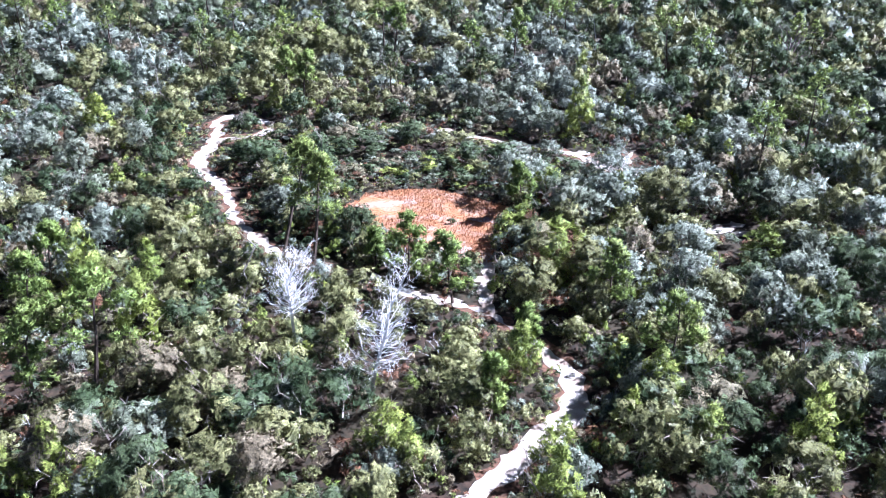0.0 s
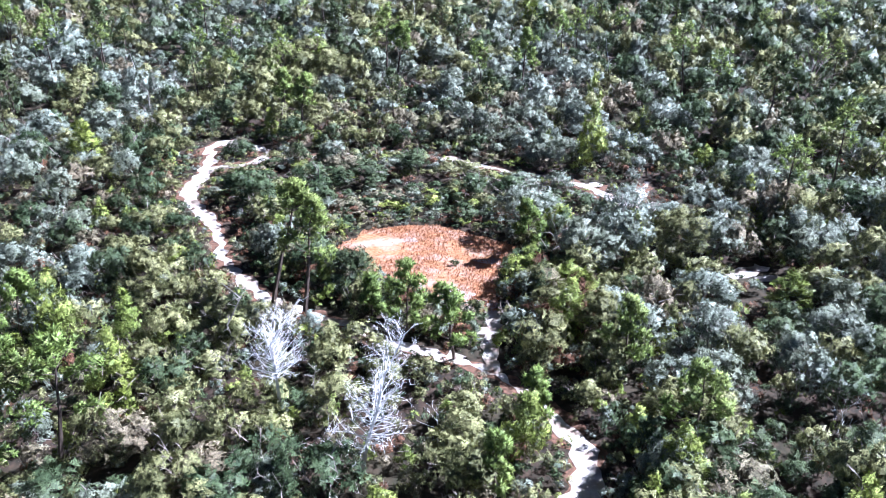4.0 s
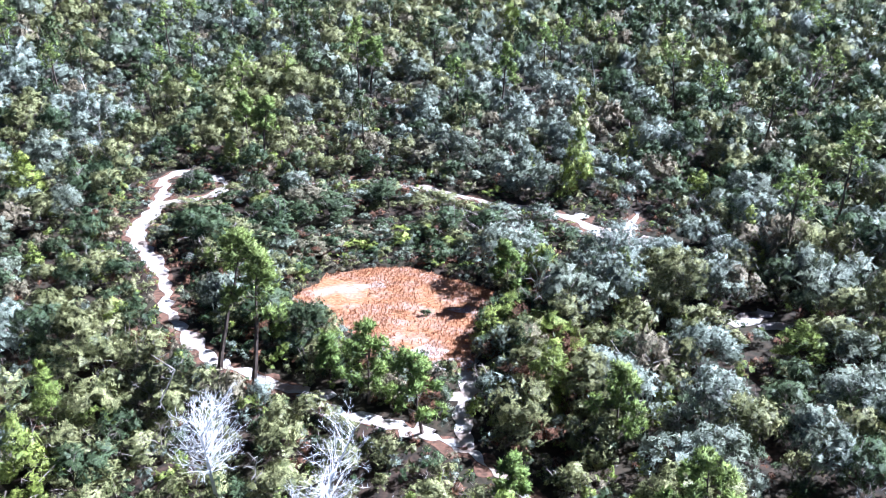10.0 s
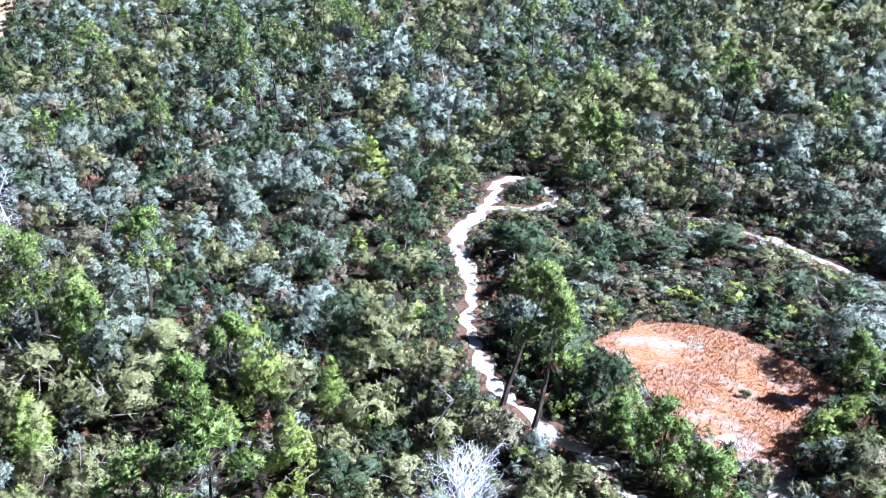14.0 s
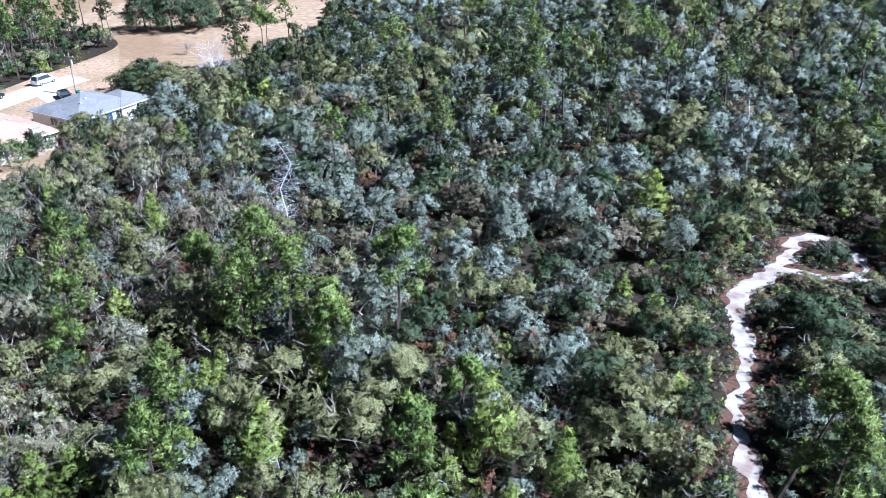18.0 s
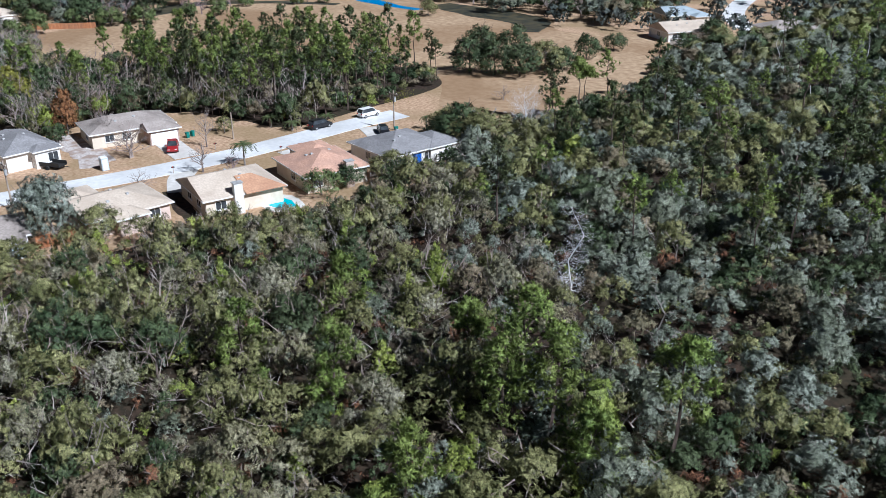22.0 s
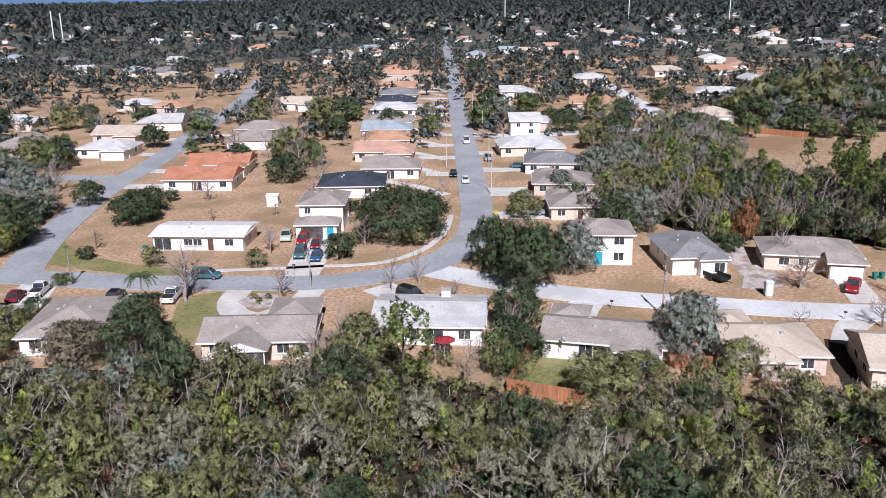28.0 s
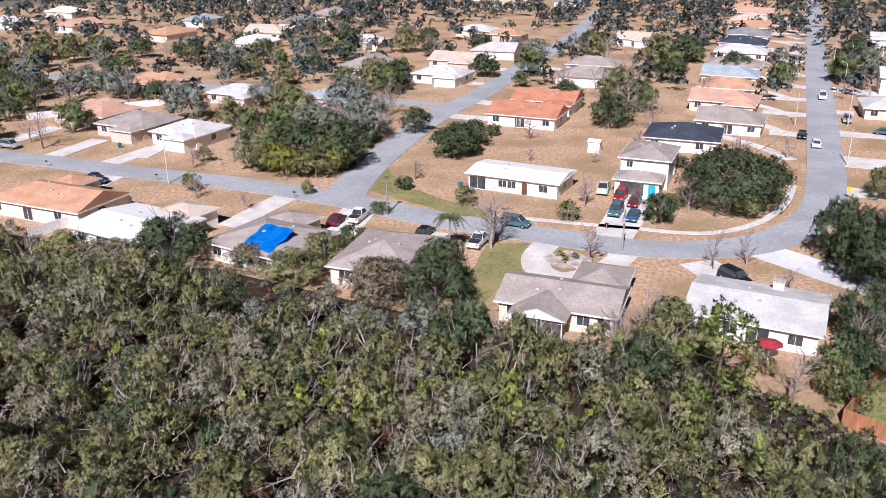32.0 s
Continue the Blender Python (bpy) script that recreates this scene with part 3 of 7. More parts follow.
def add_garage(root, side, box_, along, w=4.8, h=2.1, material="trim_white"):
    g = part("garage_door", boxes(on_side(side, box_, along, 0.04, w, h, 0.003, 0.03)), M[material], root, "white panelled garage door")
    for r in range(4):
        part("panel", boxes(on_side(side, box_, along, 0.06 + r * h / 4, w - 0.06, h / 4 - 0.05, 0.032, 0.05)), M[material], g)


def add_block(root, box_, h, wall, roof, pitch, over=0.5, hip=(1, 1), z0=0.0):
    """One body of a house with its roof; returns nothing."""
    x0, x1, y0, y1 = box_
    part("wall", boxes((x0, x1, y0, y1, z0 - 0.02, h)), M[wall], root)
    half = min(x1 - x0, y1 - y0) / 2 + over
    rise = half * pitch
    top = part("roof", hip_roof(x0 - over, x1 + over, y0 - over, y1 + over, h + 0.003, rise, *hip), M[roof], root)
    part("gutter", gutter(x0 - over, x1 + over, y0 - over, y1 + over, h + 0.003), M["trim_white"], top)
    return top, rise


def add_vents(root, spots, h):
    for x, y, z in spots:
        part("roof_vent", bevelled(boxes((x - 0.22, x + 0.22, y - 0.22, y + 0.22, z - 0.25, z + 0.18)), 0.04, 1), M["vent_grey"], root)


def house(a, b, depth, roof, wall="stucco_white", h=2.6, pitch=0.36, hip=(1, 1), over=0.5, windows=(), doors=(), garages=(), wings=(), chimney=None,
          vents=True, label="", facing=""):
    """A house whose eave runs from a to b, its body lying to the left of that line. Its own frame: x from a to b, y away from that line."""
    a, b = Vector((*a, 0)), Vector((*b, 0))
    turn = math.degrees(math.atan2(b.y - a.y, b.x - a.x))
    root = new("house")
    root.matrix_world = pose(a.x, a.y, 0, 0, 0, turn)
    L = (b - a).length
    main = (over, L - over, over, depth - over)
    top, rise = add_block(root, main, h, wall, roof, pitch, over, hip)
    boxes_ = [main]
    for w in wings:
        bx, wh, wp, whip = w[:4]
        add_block(root, bx, wh, w[4] if len(w) > 4 else wall, w[5] if len(w) > 5 else roof, wp, 0.4, whip)
        boxes_.append(bx)
    for k, side, along, *rest in windows:
        add_window(root, side, boxes_[k], along, *rest)
    for k, side, along, *rest in doors:
        add_door(root, side, boxes_[k], along, *rest)
    for k, side, along, *rest in garages:
        add_garage(root, side, boxes_[k], along, *rest)
    if vents:
        rng = random.Random(int(a.x * 7 + a.y * 13))
        if L >= depth:
            spots = [(L * rng.uniform(0.3, 0.7), depth * f, h + 0.18 + rise * 2 * min(f, 1 - f)) for f in (0.3, 0.36, 0.66)]
        else:
            spots = [(L * f, depth * rng.uniform(0.4, 0.6), h + 0.18 + rise * 2 * min(f, 1 - f)) for f in (0.3, 0.36, 0.66)]
        add_vents(root, spots, h)
    if chimney:
        x, y, z1, mat = chimney
        c = part("chimney", bevelled(boxes((x - 0.65, x + 0.65, y - 0.45, y + 0.45, 0, z1)), 0.03, 1), M[mat], root, "rendered chimney")
        part("chimney_cap", boxes((x - 0.75, x + 0.75, y - 0.55, y + 0.55, z1 + 0.003, z1 + 0.12)), M["vent_grey"], c)
    corners = [root.matrix_world @ Vector((x, y, 0)) for bx in boxes_ for x in bx[:2] for y in bx[2:]]
    FOOTPRINTS.append((np.mean([(v.x, v.y) for v in corners], axis=0), max((v - root.matrix_world @ Vector((L / 2, depth / 2, 0))).length for v in corners) + 0.5))
    return tagged(root, label, "house")


def auto_windows(L, depth, k=0):
    out = [(k, "s", 2.0), (k, "s", L - 3.0), (k, "n", 2.5), (k, "n", L - 4), (k, "w", depth * 0.45), (k, "e", depth * 0.45)]
    if L > 14:
        out.append((k, "s", L * 0.5 - 0.5, 0.1, 1.9, 2.0))
    return out


# the row backing onto the woods
h1 = house((-107.4, -21.1), (-112.8, -7.4), 9.6, "shingle_taupe", "stucco_cream", 2.5, 0.34, (0, 0), windows=[(0, "s", 1.6, 1.2, 1.2, 1.0), (0, "s", 10.2), (0, "s", 12.6), (0, "w", 4), (0, "e", 4)],
           wings=[((7.6, 13.9, 8.2, 15.6), 2.5, 0.36, (1, 1))], garages=[(1, "w", 3.6)], label="cream house, taupe shingle roof, screened back porch, backing onto woods")
porch = part("porch", hip_roof(2.4, 9.4, -2.6, 5.2, 2.42, 1.15, 0, 0), M["shingle_taupe"], h1, "gabled porch roof")
bm = bmesh.new()
for x in (2.9, 5.9, 8.8):
    block(bm, x - 0.06, x + 0.06, -2.35, -2.23, 0, 2.42)
block(bm, 2.84, 8.86, -2.35, -2.23, 2.2, 2.419)
part("post_frame", bm, M["trim_white"], porch)
part("screen", boxes((2.95, 8.75, -2.3, -2.28, 0.05, 2.2), (2.9, 2.92, -2.25, 0.4, 0.05, 2.4), (8.8, 8.82, -2.25, 0.4, 0.05, 2.4)), M["screen_dark"], porch, "dark insect screen")
bm = bmesh.new()
v = [bm.verts.new(p) for p in ((2.5, -2.4, 2.425), (9.3, -2.4, 2.425), (5.9, -2.4, 3.62))]
bm.faces.new(v)
w = bmesh.ops.extrude_face_region(bm, geom=bm.faces[:])
bmesh.ops.translate(bm, verts=[e for e in w["geom"] if isinstance(e, bmesh.types.BMVert)], vec=(0, -0.25, 0))
part("gable", bm, M["trim_white"], porch, "white gable end")

h6 = house((-119.2, -3), (-123.5, 11.7), 12.4, "shingle_pale", "stucco_white", 2.6, 0.2, (0, 0), windows=[(0, "s", 5), (0, "s", 8, 0.1, 2.4, 2.0), (0, "s", 12), (0, "e", 5), (0, "w", 5)],
           chimney=(9.5, 10.5, 4.2, "stucco_white"), label="white house with a low faded pale grey roof")
h7 = house((-122.2, 18.9), (-123.8, 34.4), 9.2, "shingle_taupe", "stucco_white", 2.5, 0.3, (0, 0),
           windows=[(0, "s", 5.3, 0.1, 1.6, 2.1), (0, "s", 7.2, 0.1, 1.6, 2.1), (0, "s", 9.1, 0.1, 1.6, 2.1), (0, "w", 4.5)], wings=[((0.6, 5.2, 8.0, 13), 2.5, 0.34, (1, 1)), ((9.3, 14.6, -1.2, 0.9), 2.3, 0.2, (0, 0), "stucco_teal")],
           label="white house with taupe shingles, satellite dish and teal back wall")
h8 = house((-124.3, 41.1), (-127.9, 53.0), 11.0, "shingle_cream", "stucco_pink", 2.5, 0.32, (0, 1), windows=[(0, "s", 2.2), (0, "s", 9.2), (0, "e", 5)],
           wings=[((0.5, 5.6, 8.5, 15.0), 2.5, 0.34, (1, 1)), ((4.0, 8.0, -1.2, 2.6), 2.4, 0.4, (0, 1))], label="pink-beige house with pale cream shingle roof by the trees")
h12 = house((-125.4, 56.6), (-127.4, 69.2), 12.0, "shingle_cream", "stucco_cream", 2.6, 0.32, (0, 1), windows=[(0, "w", 3), (0, "w", 7), (0, "s", 2.2), (0, "e", 4)],
            chimney=(5.2, 0.0, 4.6, "stucco_white"),
            label="cream house with cream and orange roof, chimney and pool")
bm = bmesh.new()
lower = [bm.verts.new(c) for c in ((6.3, -0.42, 2.72), (12.6, -0.42, 2.72), (8.9, 4.1, 4.16), (6.3, 4.1, 4.16))]
upper = [bm.verts.new(v.co + Vector((0, 0, 0.09))) for v in lower]
bm.faces.new(upper)
bm.faces.new(lower[::-1])
for i in range(4):
    bm.faces.new((lower[i], lower[(i + 1) % 4], upper[(i + 1) % 4], upper[i]))
part("porch_roof", bm, M["shingle_orange"], h12, "orange shingles over the porch")
h14 = house((-128.9, 72.4), (-130.6, 83.6), 12.6, "shingle_rose", "stucco_cream", 2.6, 0.36, (1, 1), windows=[(0, "s", 1.8), (0, "s", 6.5), (0, "w", 5), (0, "e", 5)],
            wings=[((4.8, 10.4, 9.0, 16.4), 2.6, 0.36, (1, 1))], chimney=(7.4, -0.1, 4.2, "stucco_pink"), label="cream house with rose-orange hipped roof and stub chimney")
h15 = house((-132.4, 87.2), (-135.5, 99.6), 12.2, "shingle_grey", "stucco_white", 2.6, 0.36, (1, 1), windows=[(0, "s", 2.5), (0, "s", 8), (0, "w", 6), (0, "e", 3)],
            wings=[((8.8, 15.5, 0.2, 8.0), 2.6, 0.36, (1, 1))], doors=[(0, "s", 5.6, "door_blue", 1.8, 2.1, "bright blue doorway")], label="white house with dark grey hipped roof at the woods' edge")
h2 = house((-101.2, -44.4), (-106.2, -33.4), 15.0, "shingle_taupe", "stucco_white", 2.5, 0.36, (1, 1), windows=auto_windows(11, 14), label="white house with brown-grey hipped roof among trees")
h_tarp = house((-95.6, -64.4), (-98.2, -50.2), 13.0, "shingle_taupe", "stucco_cream", 2.5, 0.3, (1, 1), windows=[(0, "s", 2.0), (0, "s", 10.5), (0, "s", 8.0), (0, "e", 4)], doors=[(0, "s", 4.2, "trim_white", 1.7, 2.1, "white patio door")],
               wings=[((1.0, 7.5, 11, 17), 2.5, 0.3, (1, 1))], label="tan house with taupe roof patched by a blue tarpaulin")
bm = bmesh.new()
N = 10
gridv = [[bm.verts.new((6.6 + 5.4 * i / N + 0.12 * math.sin(j * 1.3), 0.9 + 5.4 * j / N + 0.12 * math.sin(i * 1.1), 2.70 + 0.3 * (0.9 + 5.4 * j / N) + 0.06 + 0.02 * math.sin(i * 1.7 + j))) for j in range(N + 1)] for i in range(N + 1)]
for i in range(N):
    for j in range(N):
        bm.faces.new((gridv[i][j], gridv[i + 1][j], gridv[i + 1][j + 1], gridv[i][j + 1]))
sol = bmesh.ops.solidify(bm, geom=bm.faces[:], thickness=0.03)
part("tarpaulin", bm, M["tarp_blue"], h_tarp, "bright blue tarpaulin over the roof")
h_white = house((-85.8, -84.5), (-88.8, -69.6), 13.0, "metal_white", "stucco_white", 2.6, 0.12, (0, 0), windows=[(0, "s", 6.5, 0.1, 2.4, 2.0), (0, "s", 9), (0, "s", 2)],
                wings=[((6, 13, 11.5, 17.5), 2.6, 0.3, (1, 1), "stucco_white", "shingle_cream"), ((10.5, 15.5, 3, 9), 2.5, 0.14, (0, 0))], label="white house with low white metal roof")
h_orange = house((-83.2, -108.0), (-89.6, -88.8), 11.6, "shingle_orange", "stucco_white", 2.6, 0.34, (1, 0), windows=auto_windows(18, 11), wings=[((3, 9, 10, 16), 2.6, 0.34, (1, 1))],
                 label="white house with long orange-brown gabled roof")

# across the street
h3 = house((-146.0, -58.8), (-150.9, -42.0), 10.0, "metal_white", "stucco_white", 2.7, 0.13, (0, 0), windows=[(0, "s", 6.5), (0, "s", 8.2), (0, "s", 14), (0, "s", 1.8, 0.1, 3.0, 2.1), (0, "e", 4)],
           doors=[(0, "s", 10.6, "door_dark")], label="long low white house with a white metal roof")
h4 = house((-165.0, -39.4), (-168.2, -30.6), 11.5, "shingle_taupe", "stucco_white", 5.2, 0.36, (1, 1), windows=[(0, "s", 1.6, 3.6, 1.0, 1.1), (0, "e", 5, 3.5, 1.1, 1.2), (0, "e", 8, 1.0, 1.1, 1.2)],
           wings=[((0.6, 8.2, -4.6, 0.45), 2.6, 0.36, (1, 1))], doors=[(1, "s", 6.4, "door_teal", 1.2, 2.1, "turquoise front door")], label="two-storey white house with open garage and taupe roof")
# flat dark panel on the closed wall stands in for the garage's inner shade
part("garage_opening", boxes((1.5, 5.6, -4.64, -4.605, 0.03, 2.15)), M["screen_dark"], h4, "dark panel imitating the shaded open garage doorway")
h5 = house((-190.5, -49.0), (-196.2, -34.6), 13.5, "shingle_navy", "stucco_white", 2.6, 0.32, (1, 1), windows=auto_windows(14, 12), label="white house with dark navy hipped roof")
h9 = house((-160.6, 15.0), (-163.6, 25.0), 9.5, "shingle_taupe", "stucco_white", 5.2, 0.34, (1, 1),
           windows=[(0, "s", 7.2, 3.6, 1.6, 1.3), (0, "s", 7.2, 0.9, 1.6, 1.3), (0, "s", 3.8, 3.4, 1.4, 1.8), (0, "e", 5, 3.6, 1.2, 1.2)], doors=[(0, "s", 3.8, "door_teal", 1.5, 2.2, "teal entry door")],
           label="two-storey white house with taupe hipped roof")
h10 = house((-159.9, 31.0), (-163.6, 39.8), 14.2, "shingle_grey", "stucco_white", 2.9, 0.4, (1, 1), windows=[(1, "s", 3.0, 0.9, 1.6, 1.5), (0, "w", 4, 1.3, 0.8, 1.2), (0, "w", 8, 1.3, 0.8, 1.2)],
            wings=[((4.6, 8.8, -1.0, 2.0), 2.9, 0.4, (1, 1))], doors=[(1, "s", 1.2, "trim_white", 1.4, 2.3, "white arched entry")], label="new white house with a dark grey hipped roof")
h11 = house((-167.8, 44.6), (-170.2, 60.0), 10.5, "shingle_taupe", "stucco_cream", 2.6, 0.34, (1, 1), windows=[(0, "s", 3), (0, "s", 6), (0, "w", 4)],
            wings=[((9.6, 14.9, -3.2, 1.2), 2.6, 0.4, (0, 1), "brick_wall")], garages=[(1, "s", 2.6)], label="brick-fronted house with taupe roof and white garage")

# up the main street, both sides
MAIN_STREET = [((-187.7, 4.6), (-192.2, 17.5), 11, "shingle_taupe"),
    ((-207.8, -4.2), (-211.4, 9.4), 12, "shingle_taupe"),
    ((-229.6, -12.0), (-233.6, 3.2), 12, "shingle_grey"),
    ((-249.6, -24.2), (-257.0, -7.6), 13, "shingle_pale"),
    ((-297.0, -33.5), (-301.5, -22), 11, "shingle_pale"),
    ((-212.0, -48.4), (-216.6, -34.4), 12, "shingle_taupe"),
    ((-231.6, -60.0), (-236.8, -44.4), 12, "shingle_rose"),
    ((-249.0, -66.5), (-254.0, -51.5), 12, "shingle_orange"),
    ((-267.0, -74.5), (-272.0, -59.5), 12, "shingle_blue"),
    ((-284.5, -82.0), (-290.0, -66.0), 12, "shingle_taupe"),
    ((-311.0, -91.5), (-316.5, -75.5), 12, "shingle_pale"),
    ((-332.0, -100), (-337.5, -84), 12, "shingle_navy"),
    ((-356.0, -109), (-361.5, -93), 12, "shingle_grey"),
    ((-380.0, -119), (-385.5, -103), 12, "shingle_orange"),
    ((-405.0, -129), (-410.5, -113), 12, "shingle_cream"),
    ((-432.0, -139), (-437.5, -123), 12, "shingle_rose")]
STREET_BACK = [((-186.5, -87.5), (-192.0, -71.5), 12, "shingle_brick"),
    ((-203.0, -93.0), (-209.0, -78.0), 12, "shingle_brick"),
    ((-121.0, -165.5), (-125.5, -149.5), 13, "shingle_rose"),
    ((-121.6, -146.0), (-125.8, -132.4), 13, "shingle_taupe"),
    ((-125.6, -130.0), (-129.2, -117.5), 12, "shingle_pale"),
    ((-152.3, -190.8), (-155.0, -172.1), 12, "shingle_orange"),
    ((-158.0, -158), (-163.0, -144), 11, "shingle_pale"),
    ((-171.0, -135.0), (-175.5, -121.0), 11, "shingle_blue"),
    ((-214.0, -138.0), (-219.0, -123.0), 11, "shingle_pale"),
    ((-236.0, -152.0), (-241.0, -137.0), 12, "shingle_cream"),
    ((-257.0, -114.0), (-262.0, -99.0), 12, "shingle_taupe"),
    ((-299.0, -196.0), (-303.0, -181.0), 11, "shingle_pale")]
FAR_BLOCKS = [((-296.0, -178.0), (-300.0, -164.0), 11, "shingle_orange"),
    ((-318.0, -134.0), (-322.0, -119.0), 12, "shingle_cream"),
    ((-328.0, 20.0), (-331.0, 34.0), 12, "shingle_cream"),
    ((-346.1, -26.0), (-349.0, -11.0), 12, "shingle_orange"),
    ((-393.2, 16.0), (-395.5, 36.0), 11, "shingle_pale"),
    ((-438.0, -44.0), (-442.0, -28.0), 12, "shingle_pale"),
    ((-376.0, -62.0), (-381.0, -48.0), 12, "shingle_pale"),
    ((-203.0, 198.0), (-201.0, 212.0), 12, "shingle_cream"),
    ((-226.0, 216.0), (-223.0, 230.0), 12, "shingle_blue"),
    ((-192.0, 226.0), (-190.0, 242.0), 11, "shingle_taupe"),
    ((-262.0, 268.0), (-258.0, 288.0), 13, "shingle_blue")]
ROOF_WORDS = {"metal_white": "white", "shingle_taupe": "taupe", "shingle_grey": "grey", "shingle_pale": "pale grey", "shingle_cream": "cream", "shingle_orange": "orange-brown", "shingle_brick": "brick-orange",
              "shingle_rose": "rosy tan", "shingle_navy": "navy", "shingle_blue": "blue-grey"}
rng = random.Random(5)
for a, b, dep, roof in MAIN_STREET + STREET_BACK + FAR_BLOCKS:
    L = math.dist(a, b)
    wall = rng.choice(["stucco_white", "stucco_white", "stucco_cream", "stucco_pink"])
    wing = (L * 0.55, L - 0.7, -3.0, 1.0) if rng.random() < 0.55 else (1.0, 6.6, dep - 1.2, dep + 3.5)
    house(a, b, dep, roof, wall, 2.6, 0.34, rng.choice([(1, 1), (1, 1), (0, 0), (0, 1)]), windows=auto_windows(L, dep), wings=[(wing, 2.6, 0.36, (1, 1))],
          doors=[(0, "s", L * 0.42)], label="single-storey house with %s shingle roof and %s walls" % (ROOF_WORDS[roof], {"stucco_white": "white", "stucco_cream": "cream", "stucco_pink": "pinkish"}[wall]))
# a plain two-storey house up the street
house((-283.0, -31.0), (-287.0, -21.5), 9, "shingle_pale", "stucco_white", 4.6, 0.5, (0, 0), windows=[(0, "s", 2.4, 3.0, 1.0, 1.2), (0, "s", 6.4, 3.0, 1.0, 1.2), (0, "s", 6.4)], label="tall white gabled house up the street")


def far_houses():
    """Houses of the far streets, one thing each, on the blocks between the trees."""
    rng = random.Random(11)
    roofs = ["shingle_taupe", "shingle_pale", "metal_white", "shingle_cream", "shingle_orange", "shingle_grey", "shingle_rose", "shingle_blue"]
    kinds = []
    for roof in roofs:
        for wall in ("stucco_white", "stucco_cream"):
            root = new("house")
            L, D = rng.uniform(14, 18), rng.uniform(10, 13)
            part("wall", boxes((-L / 2, L / 2, -D / 2, D / 2, -0.02, 2.7)), M[wall], root)
            part("roof", hip_roof(-L / 2 - 0.5, L / 2 + 0.5, -D / 2 - 0.5, D / 2 + 0.5, 2.703, (D / 2 + 0.5) * 0.36, rng.choice((0, 1)), 1), M[roof], root)
            part("window", boxes((-L / 2 + 2, -L / 2 + 3.8, -D / 2 - 0.04, -D / 2 - 0.003, 0.9, 2.1)), M["glass_dark"], root)
            part("window", boxes((L / 2 - 4, L / 2 - 2.2, -D / 2 - 0.04, -D / 2 - 0.003, 0.9, 2.1)), M["glass_dark"], root)
            tagged(root, "far single-storey %s house with %s roof" % ("white" if wall == "stucco_white" else "cream", ROOF_WORDS[roof]), "house", "far houses")
            kinds.append(root)
    made, spots = [], []
    for _ in range(9000):
        ang, r = radians(rng.uniform(42, 166)), 250 + 1250 * rng.random()
        x, y = -15 - r * math.sin(ang), 40 + r * math.cos(ang)
        if inside(FIELD, np.array([(x, y)]))[0] or inside(LAKE, np.array([(x, y)]))[0]:
            continue
        if x > -190 or (x > -345 and y > 15 and y < 250) or (y > 60 and x > -520 and y < 270) or y > 330 and x > -420:
            continue
        if any((x - p[0]) ** 2 + (y - p[1]) ** 2 < (p[1 + 1] + 12) ** 2 for p in spots) or any(math.dist((x, y), c) < q + 11 for c, q in FOOTPRINTS):
            continue
        if any(near_line(line, np.array([(x, y)]))[0] < w + 9 for line, w in LINES):
            continue
        spots.append((x, y, 9))
        if len(spots) >= 420:
            break
    near = sorted(spots, key=lambda p: math.hypot(p[0] + 15, p[1] - 40))
    for i, (x, y, _) in enumerate(near[:235]):
        k = kinds[i % len(kinds)]
        m = pose(x, y, 0, 0, 0, 110 + rng.choice((0, 90, 180, 270)) + rng.uniform(-8, 8))
        if i < len(kinds):
            k.matrix_world = m
        else:
            copy_thing(k, m)
        FOOTPRINTS.append((np.array((x, y)), 11))
    bm, slots = bmesh.new(), ["stucco_white", "stucco_cream"] + roofs
    for x, y, _ in near[235:]:
        L, D = rng.uniform(14, 19), rng.uniform(10, 13)
        m = pose(x, y, 0, 0, 0, 110 + rng.choice((0, 90)) + rng.uniform(-8, 8))
        for piece, slot in ((boxes((-L / 2, L / 2, -D / 2, D / 2, 0, 2.7)), rng.randrange(2)), (hip_roof(-L / 2 - 0.5, L / 2 + 0.5, -D / 2 - 0.5, D / 2 + 0.5, 2.703, 2.3), 2 + rng.randrange(len(roofs)))):
            bmesh.ops.transform(piece, matrix=m, verts=piece.verts[:])
            tmp = bpy.data.meshes.new("tmp")
            piece.to_mesh(tmp)
            piece.free()
            for poly in tmp.polygons:
                poly.material_index = slot
            bm.from_mesh(tmp)
            bpy.data.meshes.remove(tmp)
        FOOTPRINTS.append((np.array((x, y)), 11))
    me = bpy.data.meshes.new("distant_houses")
    bm.to_mesh(me)
    bm.free()
    for sname in slots:
        me.materials.append(M[sname])
    tagged(new("distant_houses", me), "scattered pale and orange roofs of far streets", "houses", kind="stuff")


far_houses()

# ---- plants ----
rng = np.random.default_rng(42)


def unit(v):
    return v / (np.linalg.norm(v, axis=-1, keepdims=True) + 1e-9)


